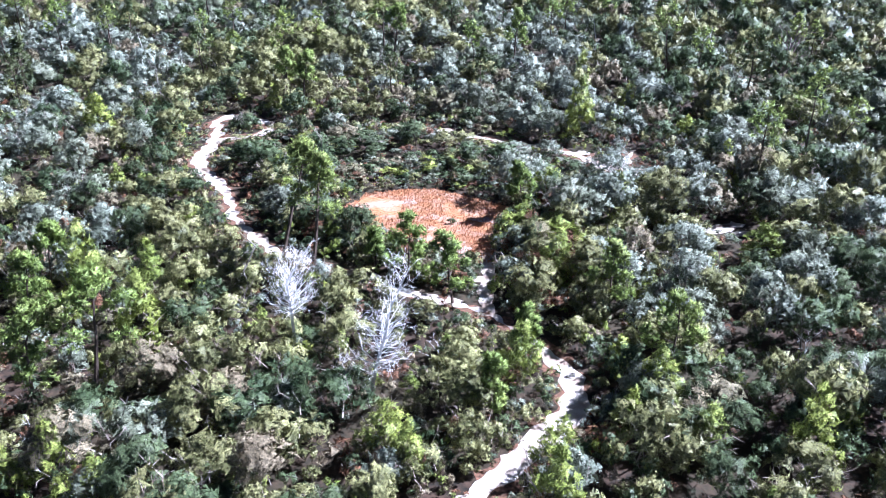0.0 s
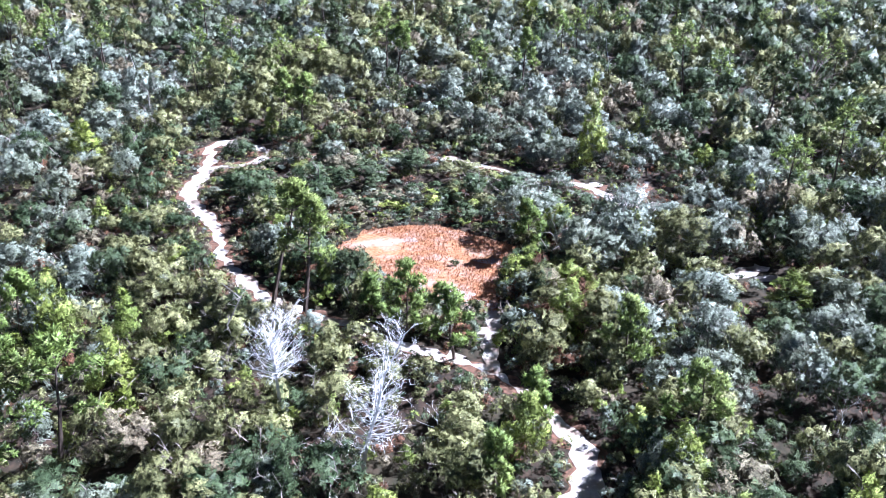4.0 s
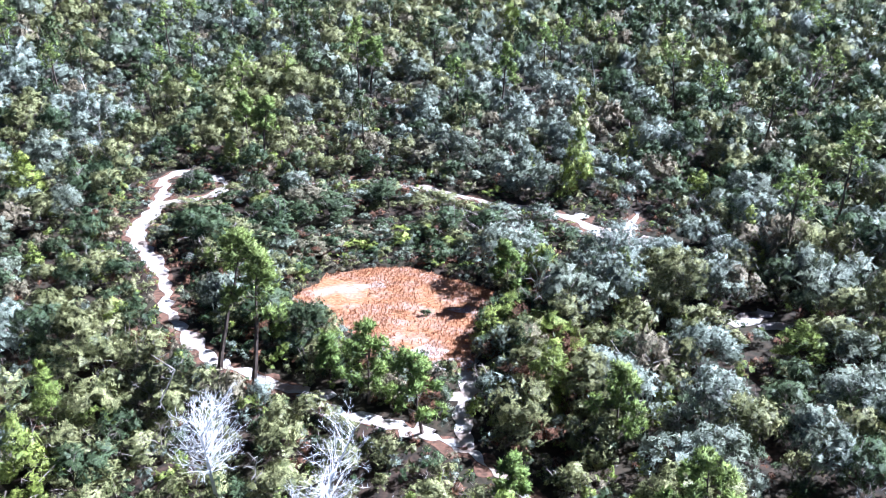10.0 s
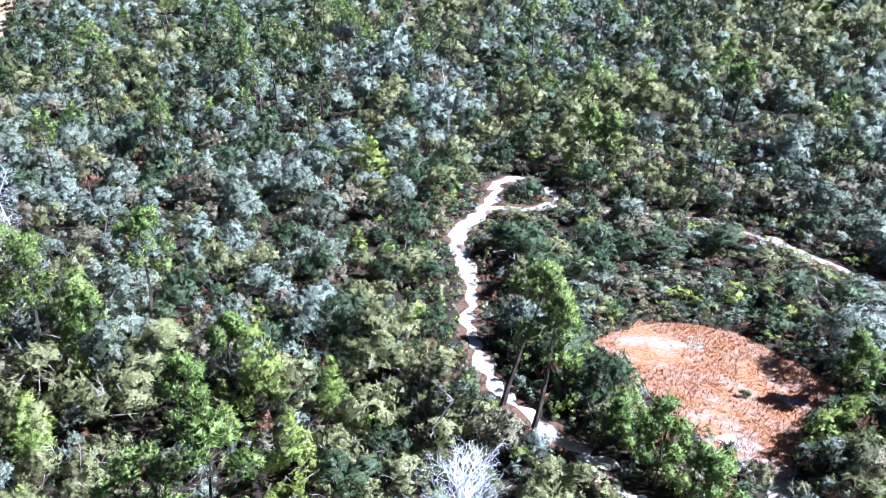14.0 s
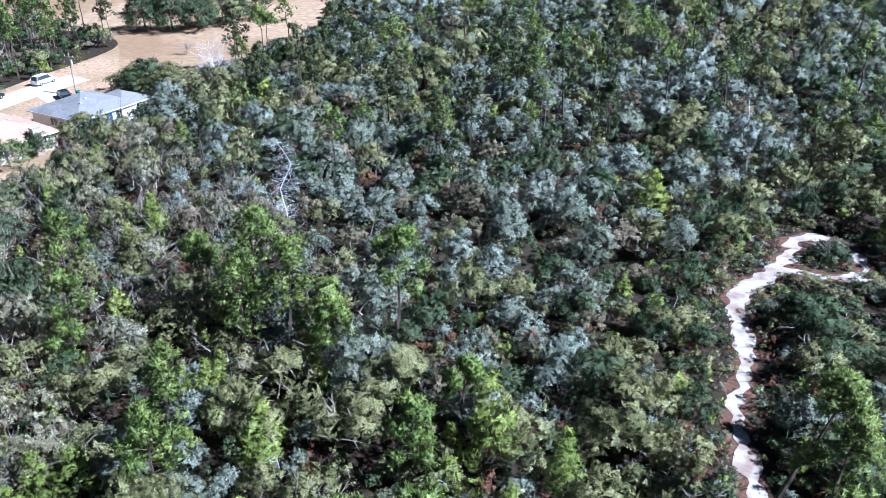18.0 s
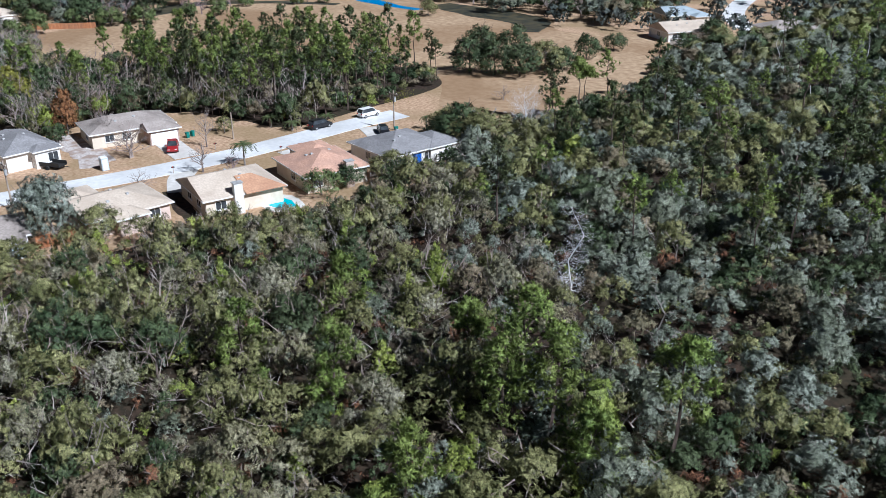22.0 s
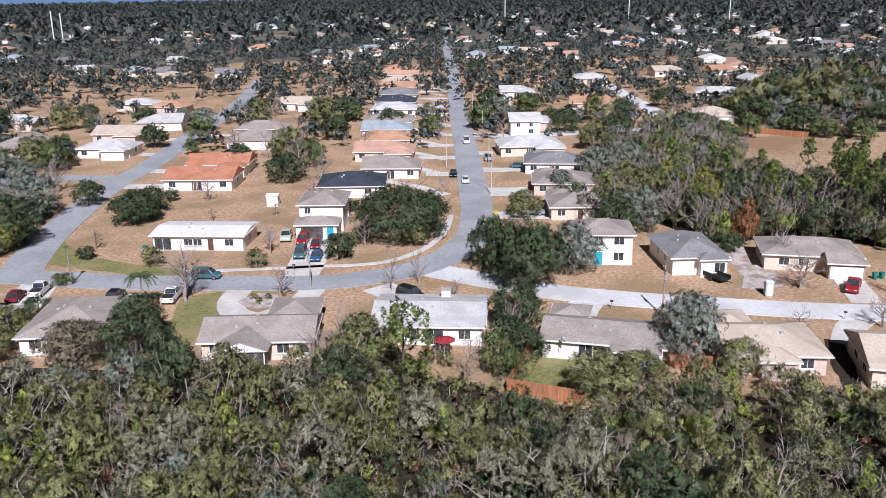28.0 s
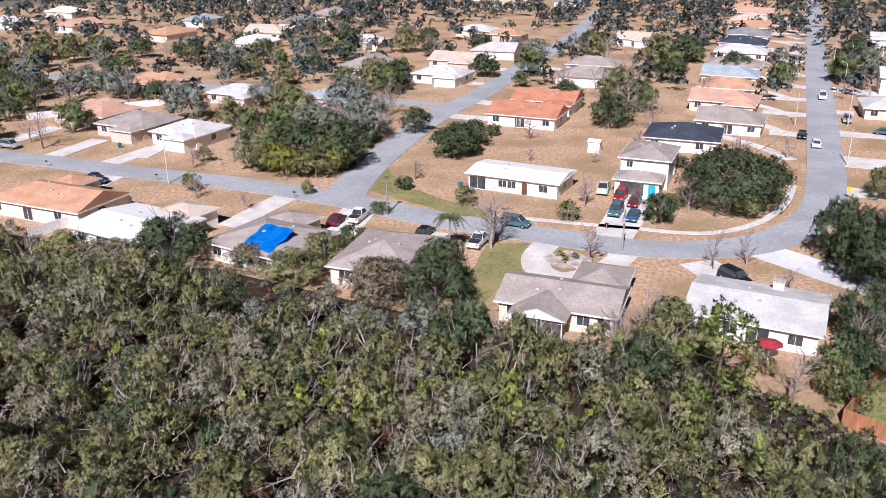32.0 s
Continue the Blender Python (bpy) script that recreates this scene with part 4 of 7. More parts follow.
def leaf_cloud(rng, n, lobes, size, flat=0.5, up=0.6, core=0.12, slim=0.27):
    """n leaf sprays round the lobes (x, y, z, r), with normals that round off each clump and the crown."""
    lobes = np.array(lobes, float)
    k = rng.choice(len(lobes), n, p=lobes[:, 3] ** 2 / (lobes[:, 3] ** 2).sum())
    d = unit(rng.normal(size=(n, 3)) + (0, 0, up))
    deep = rng.random((n, 1)) < core
    reach = np.where(deep, rng.uniform(0.45, 0.75, (n, 1)), rng.uniform(0.72, 1.15, (n, 1)))
    c = lobes[k, :3] + d * lobes[k, 3:4] * reach * (1, 1, 0.88)
    u = unit(rng.normal(size=(n, 3)))
    tangent = unit(u - (u * d).sum(1, keepdims=True) * d + rng.normal(size=(n, 3)) * 0.25)
    u = np.where(rng.random((n, 1)) < 0.7, tangent, unit(u + d * 0.5 + (0, 0, 0.2)))
    v = unit(np.cross(unit(d * flat * 3 + rng.normal(size=(n, 3)) * 0.9 + (0, 0, 0.3)), u))
    s = size * rng.uniform(0.6, 1.35, (n, 1)) * np.where(deep, 1.1, 1.0)
    w = s * np.where(deep, 0.5, slim * rng.uniform(0.7, 1.5, (n, 1)))
    heart = lobes[:, :3].mean(0) * (1, 1, 0.6)
    nrm = unit(d * 0.75 + unit(c - heart) * 0.5 + rng.normal(size=(n, 3)) * 0.22)
    return np.stack([c + u * s * 0.62, c - u * s * 0.38 + v * w, c - u * s * 0.38 - v * w, nrm], 1)


def sticks(segs, sides=3):
    """Tapered limbs from rows (p0, p1, r0, r1)."""
    out = []
    for p0, p1, r0, r1 in segs:
        p0, p1 = np.array(p0, float), np.array(p1, float)
        d = unit(p1 - p0)
        u = unit(np.cross(d, (0.31, 0.2, 0.93) if abs(d[2]) < 0.9 else (1, 0.1, 0)))
        v = np.cross(d, u)
        if r0 < 0.035:
            out += [(p0 + u * r0, p0 - u * r0, p1)]
            continue
        ring = [(np.cos(a), np.sin(a)) for a in np.arange(sides) * 2 * np.pi / sides]
        a = [p0 + r0 * (u * c + v * s) for c, s in ring]
        b = [p1 + r1 * (u * c + v * s) for c, s in ring]
        for i in range(sides):
            j = (i + 1) % sides
            out += [(a[i], a[j], b[j]), (a[i], b[j], b[i])]
    return np.array(out)


def limbs(rng, height, spread, start=0.35, n=7, r=0.14, depth=2, rise=0.7, lean=(0, 0), thin=0.5):
    """A trunk that forks into limbs and twigs."""
    segs = []
    pts = [np.array((lean[0] * f * height + rng.normal() * 0.05 * height * f, lean[1] * f * height + rng.normal() * 0.05 * height * f, f * height * 0.8)) for f in np.linspace(0, 1, 5)]
    pts[0] = np.zeros(3)
    for i in range(4):
        segs.append((pts[i], pts[i + 1], r * (1 - i * 0.2), r * (0.8 - i * 0.2)))

    def grow(p, d, length, rad, lev):
        e = p + d * length
        segs.append((p, e, rad, rad * 0.45))
        if lev:
            for _ in range(3):
                dd = unit(d + rng.normal(size=3) * 0.55 + (0, 0, 0.15))
                grow(p + d * length * rng.uniform(0.4, 1.0), dd, length * rng.uniform(0.4, 0.65), rad * 0.6, lev - 1)

    for i in range(n):
        f = start + (1 - start) * (i + rng.random()) / n
        q = f * 4
        k = min(3, int(q))
        p = pts[k] + (pts[k + 1] - pts[k]) * (q - k)
        a = rng.uniform(0, 2 * np.pi)
        d = unit(np.array((np.cos(a), np.sin(a), rise * rng.uniform(0.5, 1.3))))
        grow(p, d, spread * rng.uniform(0.55, 1.0) * (1.15 - 0.5 * f), r * thin * (1.1 - 0.6 * f), depth)
    return segs


def bush_lobes(rng, w, h, n):
    """Clumps of a crown, spread over a dome."""
    rows = []
    for _ in range(n):
        a, q = rng.uniform(0, 2 * np.pi), w * 0.5 * np.sqrt(rng.random()) * 0.88
        r = w * rng.uniform(0.14, 0.25) * min(1, (16 / n) ** 0.5)
        z = h - r * rng.uniform(0.8, 1.6) - 0.5 * h * (q / (0.5 * w)) ** 2
        rows.append((q * np.cos(a), q * np.sin(a), max(z, r * 0.7), r))
    return rows


def cone_lobes(rng, w, h, n):
    """Sprays of a young pine, narrowing upwards."""
    rows = []
    for i in range(n):
        f = (i + rng.random()) / n
        a, q = i * 2.4, w * 0.5 * (1.05 - f) * rng.uniform(0.55, 1.0)
        rows.append((q * np.cos(a), q * np.sin(a), h * (0.2 + 0.78 * f), w * (0.2 - 0.1 * f)))
    return rows


def scatter(temps, xy, scale, spin, z=0.0, tall=None):
    """Copies of triangle templates at the places, in one array."""
    out = []
    pick = np.arange(len(xy)) % len(temps)
    tall = scale if tall is None else tall
    for k, t in enumerate(temps):
        i = np.where(pick == k)[0]
        if not len(i):
            continue
        c, s = np.cos(spin[i])[:, None, None], np.sin(spin[i])[:, None, None]
        x, y, zz = t[None, :, :, 0], t[None, :, :, 1], t[None, :, :, 2]
        sc = scale[i][:, None, None]
        X = (x * c - y * s) * sc + xy[i, 0][:, None, None]
        Y = (x * s + y * c) * sc + xy[i, 1][:, None, None]
        Z = zz * tall[i][:, None, None] + z
        put = np.stack(np.broadcast_arrays(X, Y, Z), -1)
        if t.shape[1] == 4:
            c, s = c[:, :, 0], s[:, :, 0]
            put[:, :, 3, 0] = t[None, :, 3, 0] * c - t[None, :, 3, 1] * s
            put[:, :, 3, 1] = t[None, :, 3, 0] * s + t[None, :, 3, 1] * c
            put[:, :, 3, 2] = t[None, :, 3, 2]
        out.append(put.reshape(-1, *t.shape[1:]))
    return np.concatenate(out) if out else np.zeros((0, *temps[0].shape[1:]))


def jittered(x0, x1, y0, y1, step, rng):
    gx, gy = np.meshgrid(np.arange(x0, x1, step), np.arange(y0, y1, step))
    xy = np.stack([gx.ravel(), gy.ravel()], 1)
    return xy + rng.uniform(-0.5, 0.5, xy.shape) * step


def wavy(xy, f, seed):
    """A smooth field of about -1 to 1 over the plan."""
    r = np.random.default_rng(seed)
    v = np.zeros(len(xy))
    for _ in range(6):
        a, p = r.uniform(0, 2 * np.pi, 2)
        k = f * r.uniform(0.5, 1.6)
        v += np.sin(k * (xy[:, 0] * np.cos(a) + xy[:, 1] * np.sin(a)) + p)
    return v / 3.0


MIDDLE = np.array((-8.0, 28.0))


EYES = [((0.0, -2.0), -34, 34), ((2.0, 20.0), -34, 50), ((-2.0, 36.0), 0, 85), ((-10.0, 41.0), 35, 118), ((-30.0, 40.0), 75, 168)]


def view_fan(xy, lo=-40, hi=180):
    """Distance to the drone's line, and whether the place lies in the wide fan that it looks over."""
    far, ok = np.full(len(xy), 1e9), np.zeros(len(xy), bool)
    for eye, a, b in EYES:
        d = xy - eye
        yaw, r = np.degrees(np.arctan2(-d[:, 0], d[:, 1])), np.linalg.norm(d, axis=1)
        i = (yaw > max(lo, a)) & (yaw < min(hi, b)) & (r > 36)
        ok |= i
        far = np.minimum(far, np.where(i, r, 1e9))
    return np.where(ok, far, np.linalg.norm(xy - MIDDLE, axis=1)), ok


def free_of_ways(xy, gap):
    ok = np.ones(len(xy), bool)
    for line, w in TRAILS:
        ok &= near_line(line, xy) > w + gap
    ok &= ~inside(CLEARING, xy)
    for spot in OPENINGS:
        ok &= ~inside(spot, xy) & (near_line(spot, xy) > gap)
    return ok


SPECIES = {"grey": "leaf_grey", "olive": "leaf_olive", "green": "leaf_green", "dark": "leaf_dark", "brown": "leaf_brown", "rust": "leaf_rust", "dusty": "leaf_dusty"}
LABELS = {"grey": "silvery grey-green scrub oak thicket", "olive": "olive-green scrub thicket", "green": "bright green scrub and young leaves",
          "dark": "dark green glossy shrubs, some standing in for deep shade", "brown": "brown withered brush among the scrub", "rust": "rust-red withered undergrowth in the scrub", "dusty": "dusty grey-brown oak crowns behind the houses"}
clouds = {k: [] for k in SPECIES}
stems, brush, twigs_out = [], [], []


def templates(n_leaf, size, count, lob=6, w=3.0, h=3.5):
    return [leaf_cloud(rng, n_leaf, bush_lobes(rng, w, h, lob), size, slim=0.42) for _ in range(count)]


def pine_templates(n_leaf, size, count, lob=16):
    return [leaf_cloud(rng, n_leaf, cone_lobes(rng, 2.9, 4.6, lob), size, up=0.3, slim=0.22) for _ in range(count)]


def twig_spray(w, h, n):
    """Bare twigs that stick out of a crown."""
    segs = []
    for _ in range(n):
        a, q = rng.uniform(0, 6.28), w * 0.5 * np.sqrt(rng.random())
        p = np.array((q * np.cos(a), q * np.sin(a), h * rng.uniform(0.35, 0.8) * (1 - 0.4 * q / w)))
        d = unit(np.array((np.cos(a), np.sin(a), 0.0)) * q / w * 1.6 + rng.normal(size=3) * 0.5 + (0, 0, 0.8))
        e = p + d * h * rng.uniform(0.15, 0.42)
        segs.append((p, e, 0.034, 0.01))
        for _ in range(3):
            m = p + (e - p) * rng.uniform(0.3, 0.9)
            segs.append((m, m + unit(d + rng.normal(size=3) * 0.6) * h * rng.uniform(0.08, 0.2), 0.022, 0.01))
    return sticks(segs)


near_t, even_t, mid_t, far_t = templates(300, 0.45, 14, 15), templates(210, 0.52, 12, 14), templates(110, 0.75, 10, 10), templates(30, 1.7, 6, 5)
low_t = templates(40, 0.75, 6, 6)
tall_t = templates(480, 0.43, 12, 32, 4.4, 5.0)
pine_near, pine_mid = pine_templates(420, 0.55, 6), pine_templates(100, 1.1, 5, 10)
stem_t = [sticks(limbs(rng, 2.6, 1.1, 0.2, 5, 0.06, 1), 3) for _ in range(6)]
bare_t = [sticks(limbs(rng, 3.3, 1.5, 0.15, 7, 0.07, 2), 3) for _ in range(6)]
twig_t = [twig_spray(3.2, 3.2, 14) for _ in range(8)]
BELT = [(-180, 16), (-193, 23), (-182, 36), (-187, 46), (-188, 63), (-178, 72), (-167, 80), (-173, 97), (-186, 121), (-208, 120), (-226, 100), (-236, 70), (-234, 40), (-215, 18), (-196, 8)]


def tall_wood(xy):
    """How far a place lies in the taller woods behind the houses, 0 to 1."""
    return np.clip((-xy[:, 0] - 52 + 0.25 * (60 - xy[:, 1])) / 24, 0, 1) * (xy[:, 1] < 92)


def clear_of_town(xy, gap=1.5):
    ok = np.ones(len(xy), bool)
    for c, r in FOOTPRINTS:
        ok &= np.linalg.norm(xy - c, axis=1) > r + gap
    for line, w in LINES:
        ok &= near_line(line, xy) > w + gap
    return ok & ~inside(FIELD, xy) & ~inside(LAKE, xy)


EDGE_LINE = smooth_line(WOODS_EDGE, 2.0)


FENCED_YARD = np.array([(-120.0, 17.0), (-110.8, 17.2), (-110.4, 27.0)])
POOL_EDGE = np.array([(-123.5, 63.0), (-123.0, 71.0)])


# hollows of low growth: by the trail loop, north of the clearing, before the sand openings
LOW_SPOTS = [(-30, 120, 9, 11), (21, 107, 6, 9), (26, 103, 6, 8), (33.5, 86, 5.5, 8), (0, 111, 30, 14)]


def fill(xy, temps, scale_lo, scale_hi, with_stems, kinds=None, pines=None):
    """Thicket plants at the places, mixed by the ground that they stand on."""
    n = len(xy)
    tw = tall_wood(xy)
    brink = near_line(EDGE_LINE, xy)
    rim = np.where(xy[:, 1] < -22, np.clip(0.3 + brink / 24, 0.35, 1), np.clip(0.5 + brink / 7, 0.7, 1))
    for yard in (FENCED_YARD, POOL_EDGE):
        rim *= np.clip(near_line(yard, xy) / 15, 0.42, 1)
    way = np.minimum.reduce([near_line(line, xy) - w for line, w in TRAILS] + [near_line(CLEARING, xy)])
    rim *= np.clip(0.4 + way / 8, 0.4, 1)
    sc = scale_lo + (scale_hi - scale_lo) * rng.random(n) ** 1.5
    sc *= (1 + 0.15 * wavy(xy, 0.12, 9)) * rim
    tl = sc * rng.uniform(0.72, 1.15, n)
    for x, y, rx, ry in LOW_SPOTS:
        tl *= np.clip(((xy[:, 0] - x) / rx) ** 2 + ((xy[:, 1] - y) / ry) ** 2, 0.62, 1)
    tl *= 1 + 0.35 * tw * rng.random(n) + 0.3 * (xy[:, 0] > 12) * rng.random(n)
    sp = rng.uniform(0, 2 * np.pi, n)
    g = wavy(xy, 0.055, 3) + 0.35 * (xy[:, 0] > 10) + 0.9 * ((xy[:, 1] > 72) & (xy[:, 0] < -34)) - 0.5 * tw - 0.5 * ((xy[:, 0] < 8) & (xy[:, 1] < 76))
    e = wavy(xy, 0.06, 4) + 0.6 * tw
    young = np.clip(0.05 + 0.1 * wavy(xy, 0.07, 7) + 0.14 * ((xy[:, 0] < -22) & (xy[:, 1] < 80)) - 0.06 * (xy[:, 1] > 100) + 0.06 * tw, 0.015, 0.3)
    u = rng.random(n)
    c1 = np.clip(0.25 + 0.24 * g, 0.02, 0.6)
    c2 = np.clip(0.72 + 0.12 * e, c1, 0.8)
    c3 = c2 + young * (1 - c1)
    kind = (u > c1).astype(int) + (u > c2) + (u > c3) + (u > 0.93 - 0.12 * tw)
    # extra dark shrubs; southeast of the clearing they stand in for deep shade
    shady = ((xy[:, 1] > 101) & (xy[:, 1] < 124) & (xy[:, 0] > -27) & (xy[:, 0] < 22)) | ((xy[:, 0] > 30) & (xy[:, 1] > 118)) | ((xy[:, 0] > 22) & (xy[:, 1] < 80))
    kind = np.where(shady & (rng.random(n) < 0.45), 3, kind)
    kind = np.where((rng.random(n) < 0.28 * tw) & (kind < 2), 6, kind)
    if kinds is not None:
        kind = rng.choice(kinds, n)
    for k, name in enumerate(SPECIES):
        i = kind == k
        clouds[name].append(scatter(pines if pines and k == 2 else temps, xy[i], sc[i], sp[i], 0.0, tl[i]))
    if with_stems:
        i = rng.random(n) < 0.1
        stems.append(scatter(stem_t, xy[i], sc[i], sp[i]))
        i = rng.random(n) < 0.3 + 0.7 * tw
        twigs_out.append(scatter(twig_t, xy[i], sc[i] * (1.05 + 0.55 * tw[i]), sp[i], 0.0, tl[i] * (1.08 + 0.55 * tw[i])))
        i = rng.random(n) < 0.05 + 0.18 * tw
        brush.append(scatter(bare_t, xy[i] + rng.normal(0, 0.6, (i.sum(), 2)), sc[i] * (1.05 + 0.4 * tw[i]), sp[i]))


def woods(step, lo, hi, gap, keep=None):
    """Places in the woods at a distance range from the drone's line, clear of the trails."""
    xy = jittered(-320, 180, -160, 300, step, rng)
    dist, ok = view_fan(xy)
    ok &= (dist >= lo) & (dist < hi)
    xy = xy[ok]
    xy = xy[inside(WOODS, xy)]
    return xy[free_of_ways(xy, gap)]


xy = woods(2.8, 0, 84, 0.7)
fill(xy[tall_wood(xy) < 0.5], near_t, 0.45, 1.75, True, None, pine_near)
xy = woods(2.8, 84, 122, 0.7)
fill(xy[tall_wood(xy) < 0.5], even_t, 0.5, 1.8, True, None, pine_near)
xy = woods(3.1, 0, 122, 1.0)
fill(xy[(tall_wood(xy) >= 0.5) & (rng.random(len(xy)) < 0.95)], tall_t, 0.45, 1.4, True, None, pine_near)
xy = woods(2.0, 0, 122, 0.15)
fill(xy[xy[:, 0] <= 12], low_t, 0.4, 0.9, False, [0, 1, 1, 2, 3, 3, 3, 4, 5])
fill(xy[xy[:, 0] > 12], low_t, 0.35, 0.75, False, [3, 3, 3, 5, 2])
fill(woods(2.9, 122, 150, 0.8), even_t, 0.55, 1.9, True, None, pine_mid)
fill(woods(3.0, 150, 215, 1.0), mid_t, 0.6, 1.9, True, None, pine_mid)
# the scrub right under the drone
xy = jittered(-75, 50, -25, 75, 3.1, rng)
_, seen = view_fan(xy)
xy = xy[~seen & inside(WOODS, xy)]
fill(xy[free_of_ways(xy, 1.0)], mid_t, 0.65, 1.6, False, None, pine_mid)
# low growth that leans over the edges of the paths
xy = jittered(-45, 40, 30, 140, 1.25, rng)
way = np.minimum.reduce([near_line(line, xy) - w for line, w in TRAILS])
fill(xy[(way > 0.15) & (way < 4.5) & free_of_ways(xy, 0.1)], low_t, 0.5, 1.0, False, [0, 1, 1, 3, 3, 2, 3, 4, 5])
# undergrowth that closes round the clearing
xy = jittered(-24, 20, 72, 114, 1.15, rng)
rim_d = near_line(CLEARING, xy)
fill(xy[(rim_d < 7) & free_of_ways(xy, 0.1)], low_t, 0.6, 1.3, False, [3, 3, 1, 2, 4, 5, 0])
# thick low growth behind the fenced yard and the pool
xy = jittered(-125, -92, 8, 84, 1.4, rng)
by_yard = np.minimum(near_line(FENCED_YARD, xy), near_line(POOL_EDGE, xy))
fill(xy[inside(WOODS, xy) & (by_yard > 0.9) & (by_yard < 15)], low_t, 0.9, 1.6, False, [1, 1, 2, 3, 4, 6])
# withered brush along the clearing
xy = jittered(4, 17, 77, 98, 1.3, rng)
xy = xy[free_of_ways(xy, 0.3) & (rng.random(len(xy)) < 0.6)]
fill(xy, low_t, 0.6, 1.2, False, [4, 5, 5, 2])
xy = jittered(-420, 160, 100, 560, 4.6, rng)
dist, ok = view_fan(xy, -34, 62)
ok &= inside(WOODS, xy) & (dist >= 215) & (dist < 520)
fill(xy[ok], far_t, 1.1, 1.9, False)
W_LAKE = [(-335, 180), (-300, 183), (-258, 193), (-228, 198), (-245, 235), (-300, 300), (-430, 262), (-380, 215)]
W_WEST = [(-330, 36), (-345, 74), (-362, 100), (-380, 112), (-410, 108), (-470, 130), (-470, 60), (-400, 36), (-350, 26)]
for grove in (W_LAKE, W_WEST):
    g_xy = np.array(grove)
    xy = jittered(*(g_xy[:, 0].min(), g_xy[:, 0].max(), g_xy[:, 1].min(), g_xy[:, 1].max()), 5.2, rng)
    xy = xy[inside(grove, xy)]
    fill(xy[rng.random(len(xy)) < 0.95], mid_t, 1.5, 2.9, False, [3, 3, 4, 0, 1])
xy = jittered(-240, -160, 5, 125, 3.7, rng)
fill(xy[inside(BELT, xy)], mid_t, 0.8, 1.7, True, [3, 3, 3, 1, 4])
# brush under the clump by the field, the corner trees and the front of the belt
CORNER = [(-123, -99), (-128, -89), (-138, -82), (-160, -96), (-167, -110), (-156, -119), (-138, -112)]
CLUMP = [(-200, 131), (-187, 135), (-182, 142), (-183, 156), (-196, 160), (-210, 150), (-212, 140)]
WEST_END = [(-184, 14), (-200, 10), (-226, 6), (-270, 4), (-296, 18), (-302, 29), (-270, 44), (-240, 62), (-233, 40), (-215, 18)]
for zone, lo, hi, kinds in ((CORNER, 0.7, 1.4, [1, 1, 2, 6, 3]), (CLUMP, 1.0, 2.0, [3, 3, 1, 4]), (WEST_END, 0.8, 1.7, [3, 1, 0, 4])):
    z = np.array(zone)
    xy = jittered(z[:, 0].min(), z[:, 0].max(), z[:, 1].min(), z[:, 1].max(), 3.6, rng)
    xy = xy[inside(zone, xy)]
    fill(xy[clear_of_town(xy, 0.2)], mid_t, lo, hi, True, kinds)
xy = jittered(-240, -160, 5, 125, 2.6, rng)
front = near_line(np.array(BELT + BELT[:1], float), xy)
fill(xy[((inside(BELT, xy) & (front < 5)) | ((front < 2.6) & clear_of_town(xy, 2.5))) & (xy[:, 0] > -205)], even_t, 0.7, 1.5, True, [3, 3, 3, 1, 4, 2])
# shrubs that straggle out of the woods towards the yards
xy = jittered(-190, -40, -130, 140, 2.1, rng)
edge = near_line(EDGE_LINE, xy)
xy = xy[(edge < 5.5) & (rng.random(len(xy)) < 0.62 - 0.07 * edge) & ~inside(WOODS, xy) & (near_line(FENCED_YARD, xy) > 8) & (near_line(POOL_EDGE, xy) > 7)]
fill(xy[clear_of_town(xy, 0.4)], near_t, 0.6, 1.25, True, [1, 1, 3, 4, 4, 5])
for name, mat in SPECIES.items():
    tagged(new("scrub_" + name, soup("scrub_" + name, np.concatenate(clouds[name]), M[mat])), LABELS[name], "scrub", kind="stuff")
tagged(new("scrub_stems", soup("scrub_stems", np.concatenate(stems), M["twigs"])), "grey-brown stems under the scrub", "stems", kind="stuff")
tagged(new("bare_brush", soup("bare_brush", np.concatenate(brush + twigs_out), M["twigs"])), "leafless grey brush among the scrub", "brush", kind="stuff")


# ---- trees as things ----
def tree(kind, trunk_tris, bark, crown_tris, leaf, label, category="tree"):
    root = new(kind)
    for nm, tr, mt in (("trunk", trunk_tris, bark), ("crown", crown_tris, leaf)):
        if tr is not None and len(tr):
            o = new(nm, soup(nm, tr, M[mt]))
            o.parent = root
    return tagged(root, label, category)


def tufts(rng, n, lobes, length, width, spokes=9):
    """n needle tufts on the lobes: thin blades spreading from a point."""
    lobes = np.array(lobes, float)
    k = rng.choice(len(lobes), n, p=lobes[:, 3] ** 2 / (lobes[:, 3] ** 2).sum())
    d = unit(rng.normal(size=(n, 3)) + (0, 0, 0.35))
    c = lobes[k, :3] + d * lobes[k, 3:4] * rng.uniform(0.45, 1.0, (n, 1))
    c, d = np.repeat(c, spokes, 0), np.repeat(d, spokes, 0)
    u = unit(rng.normal(size=c.shape) * 0.8 + d * 0.7 + (0, 0, 0.25))
    v = unit(np.cross(u, rng.normal(size=c.shape))) * width
    s = length * rng.uniform(0.6, 1.2, (len(c), 1))
    nrm = unit(d + u * 0.3 + (0, 0, 0.2) + rng.normal(size=c.shape) * 0.25)
    return np.stack([c + u * s, c + v, c - v, nrm], 1)


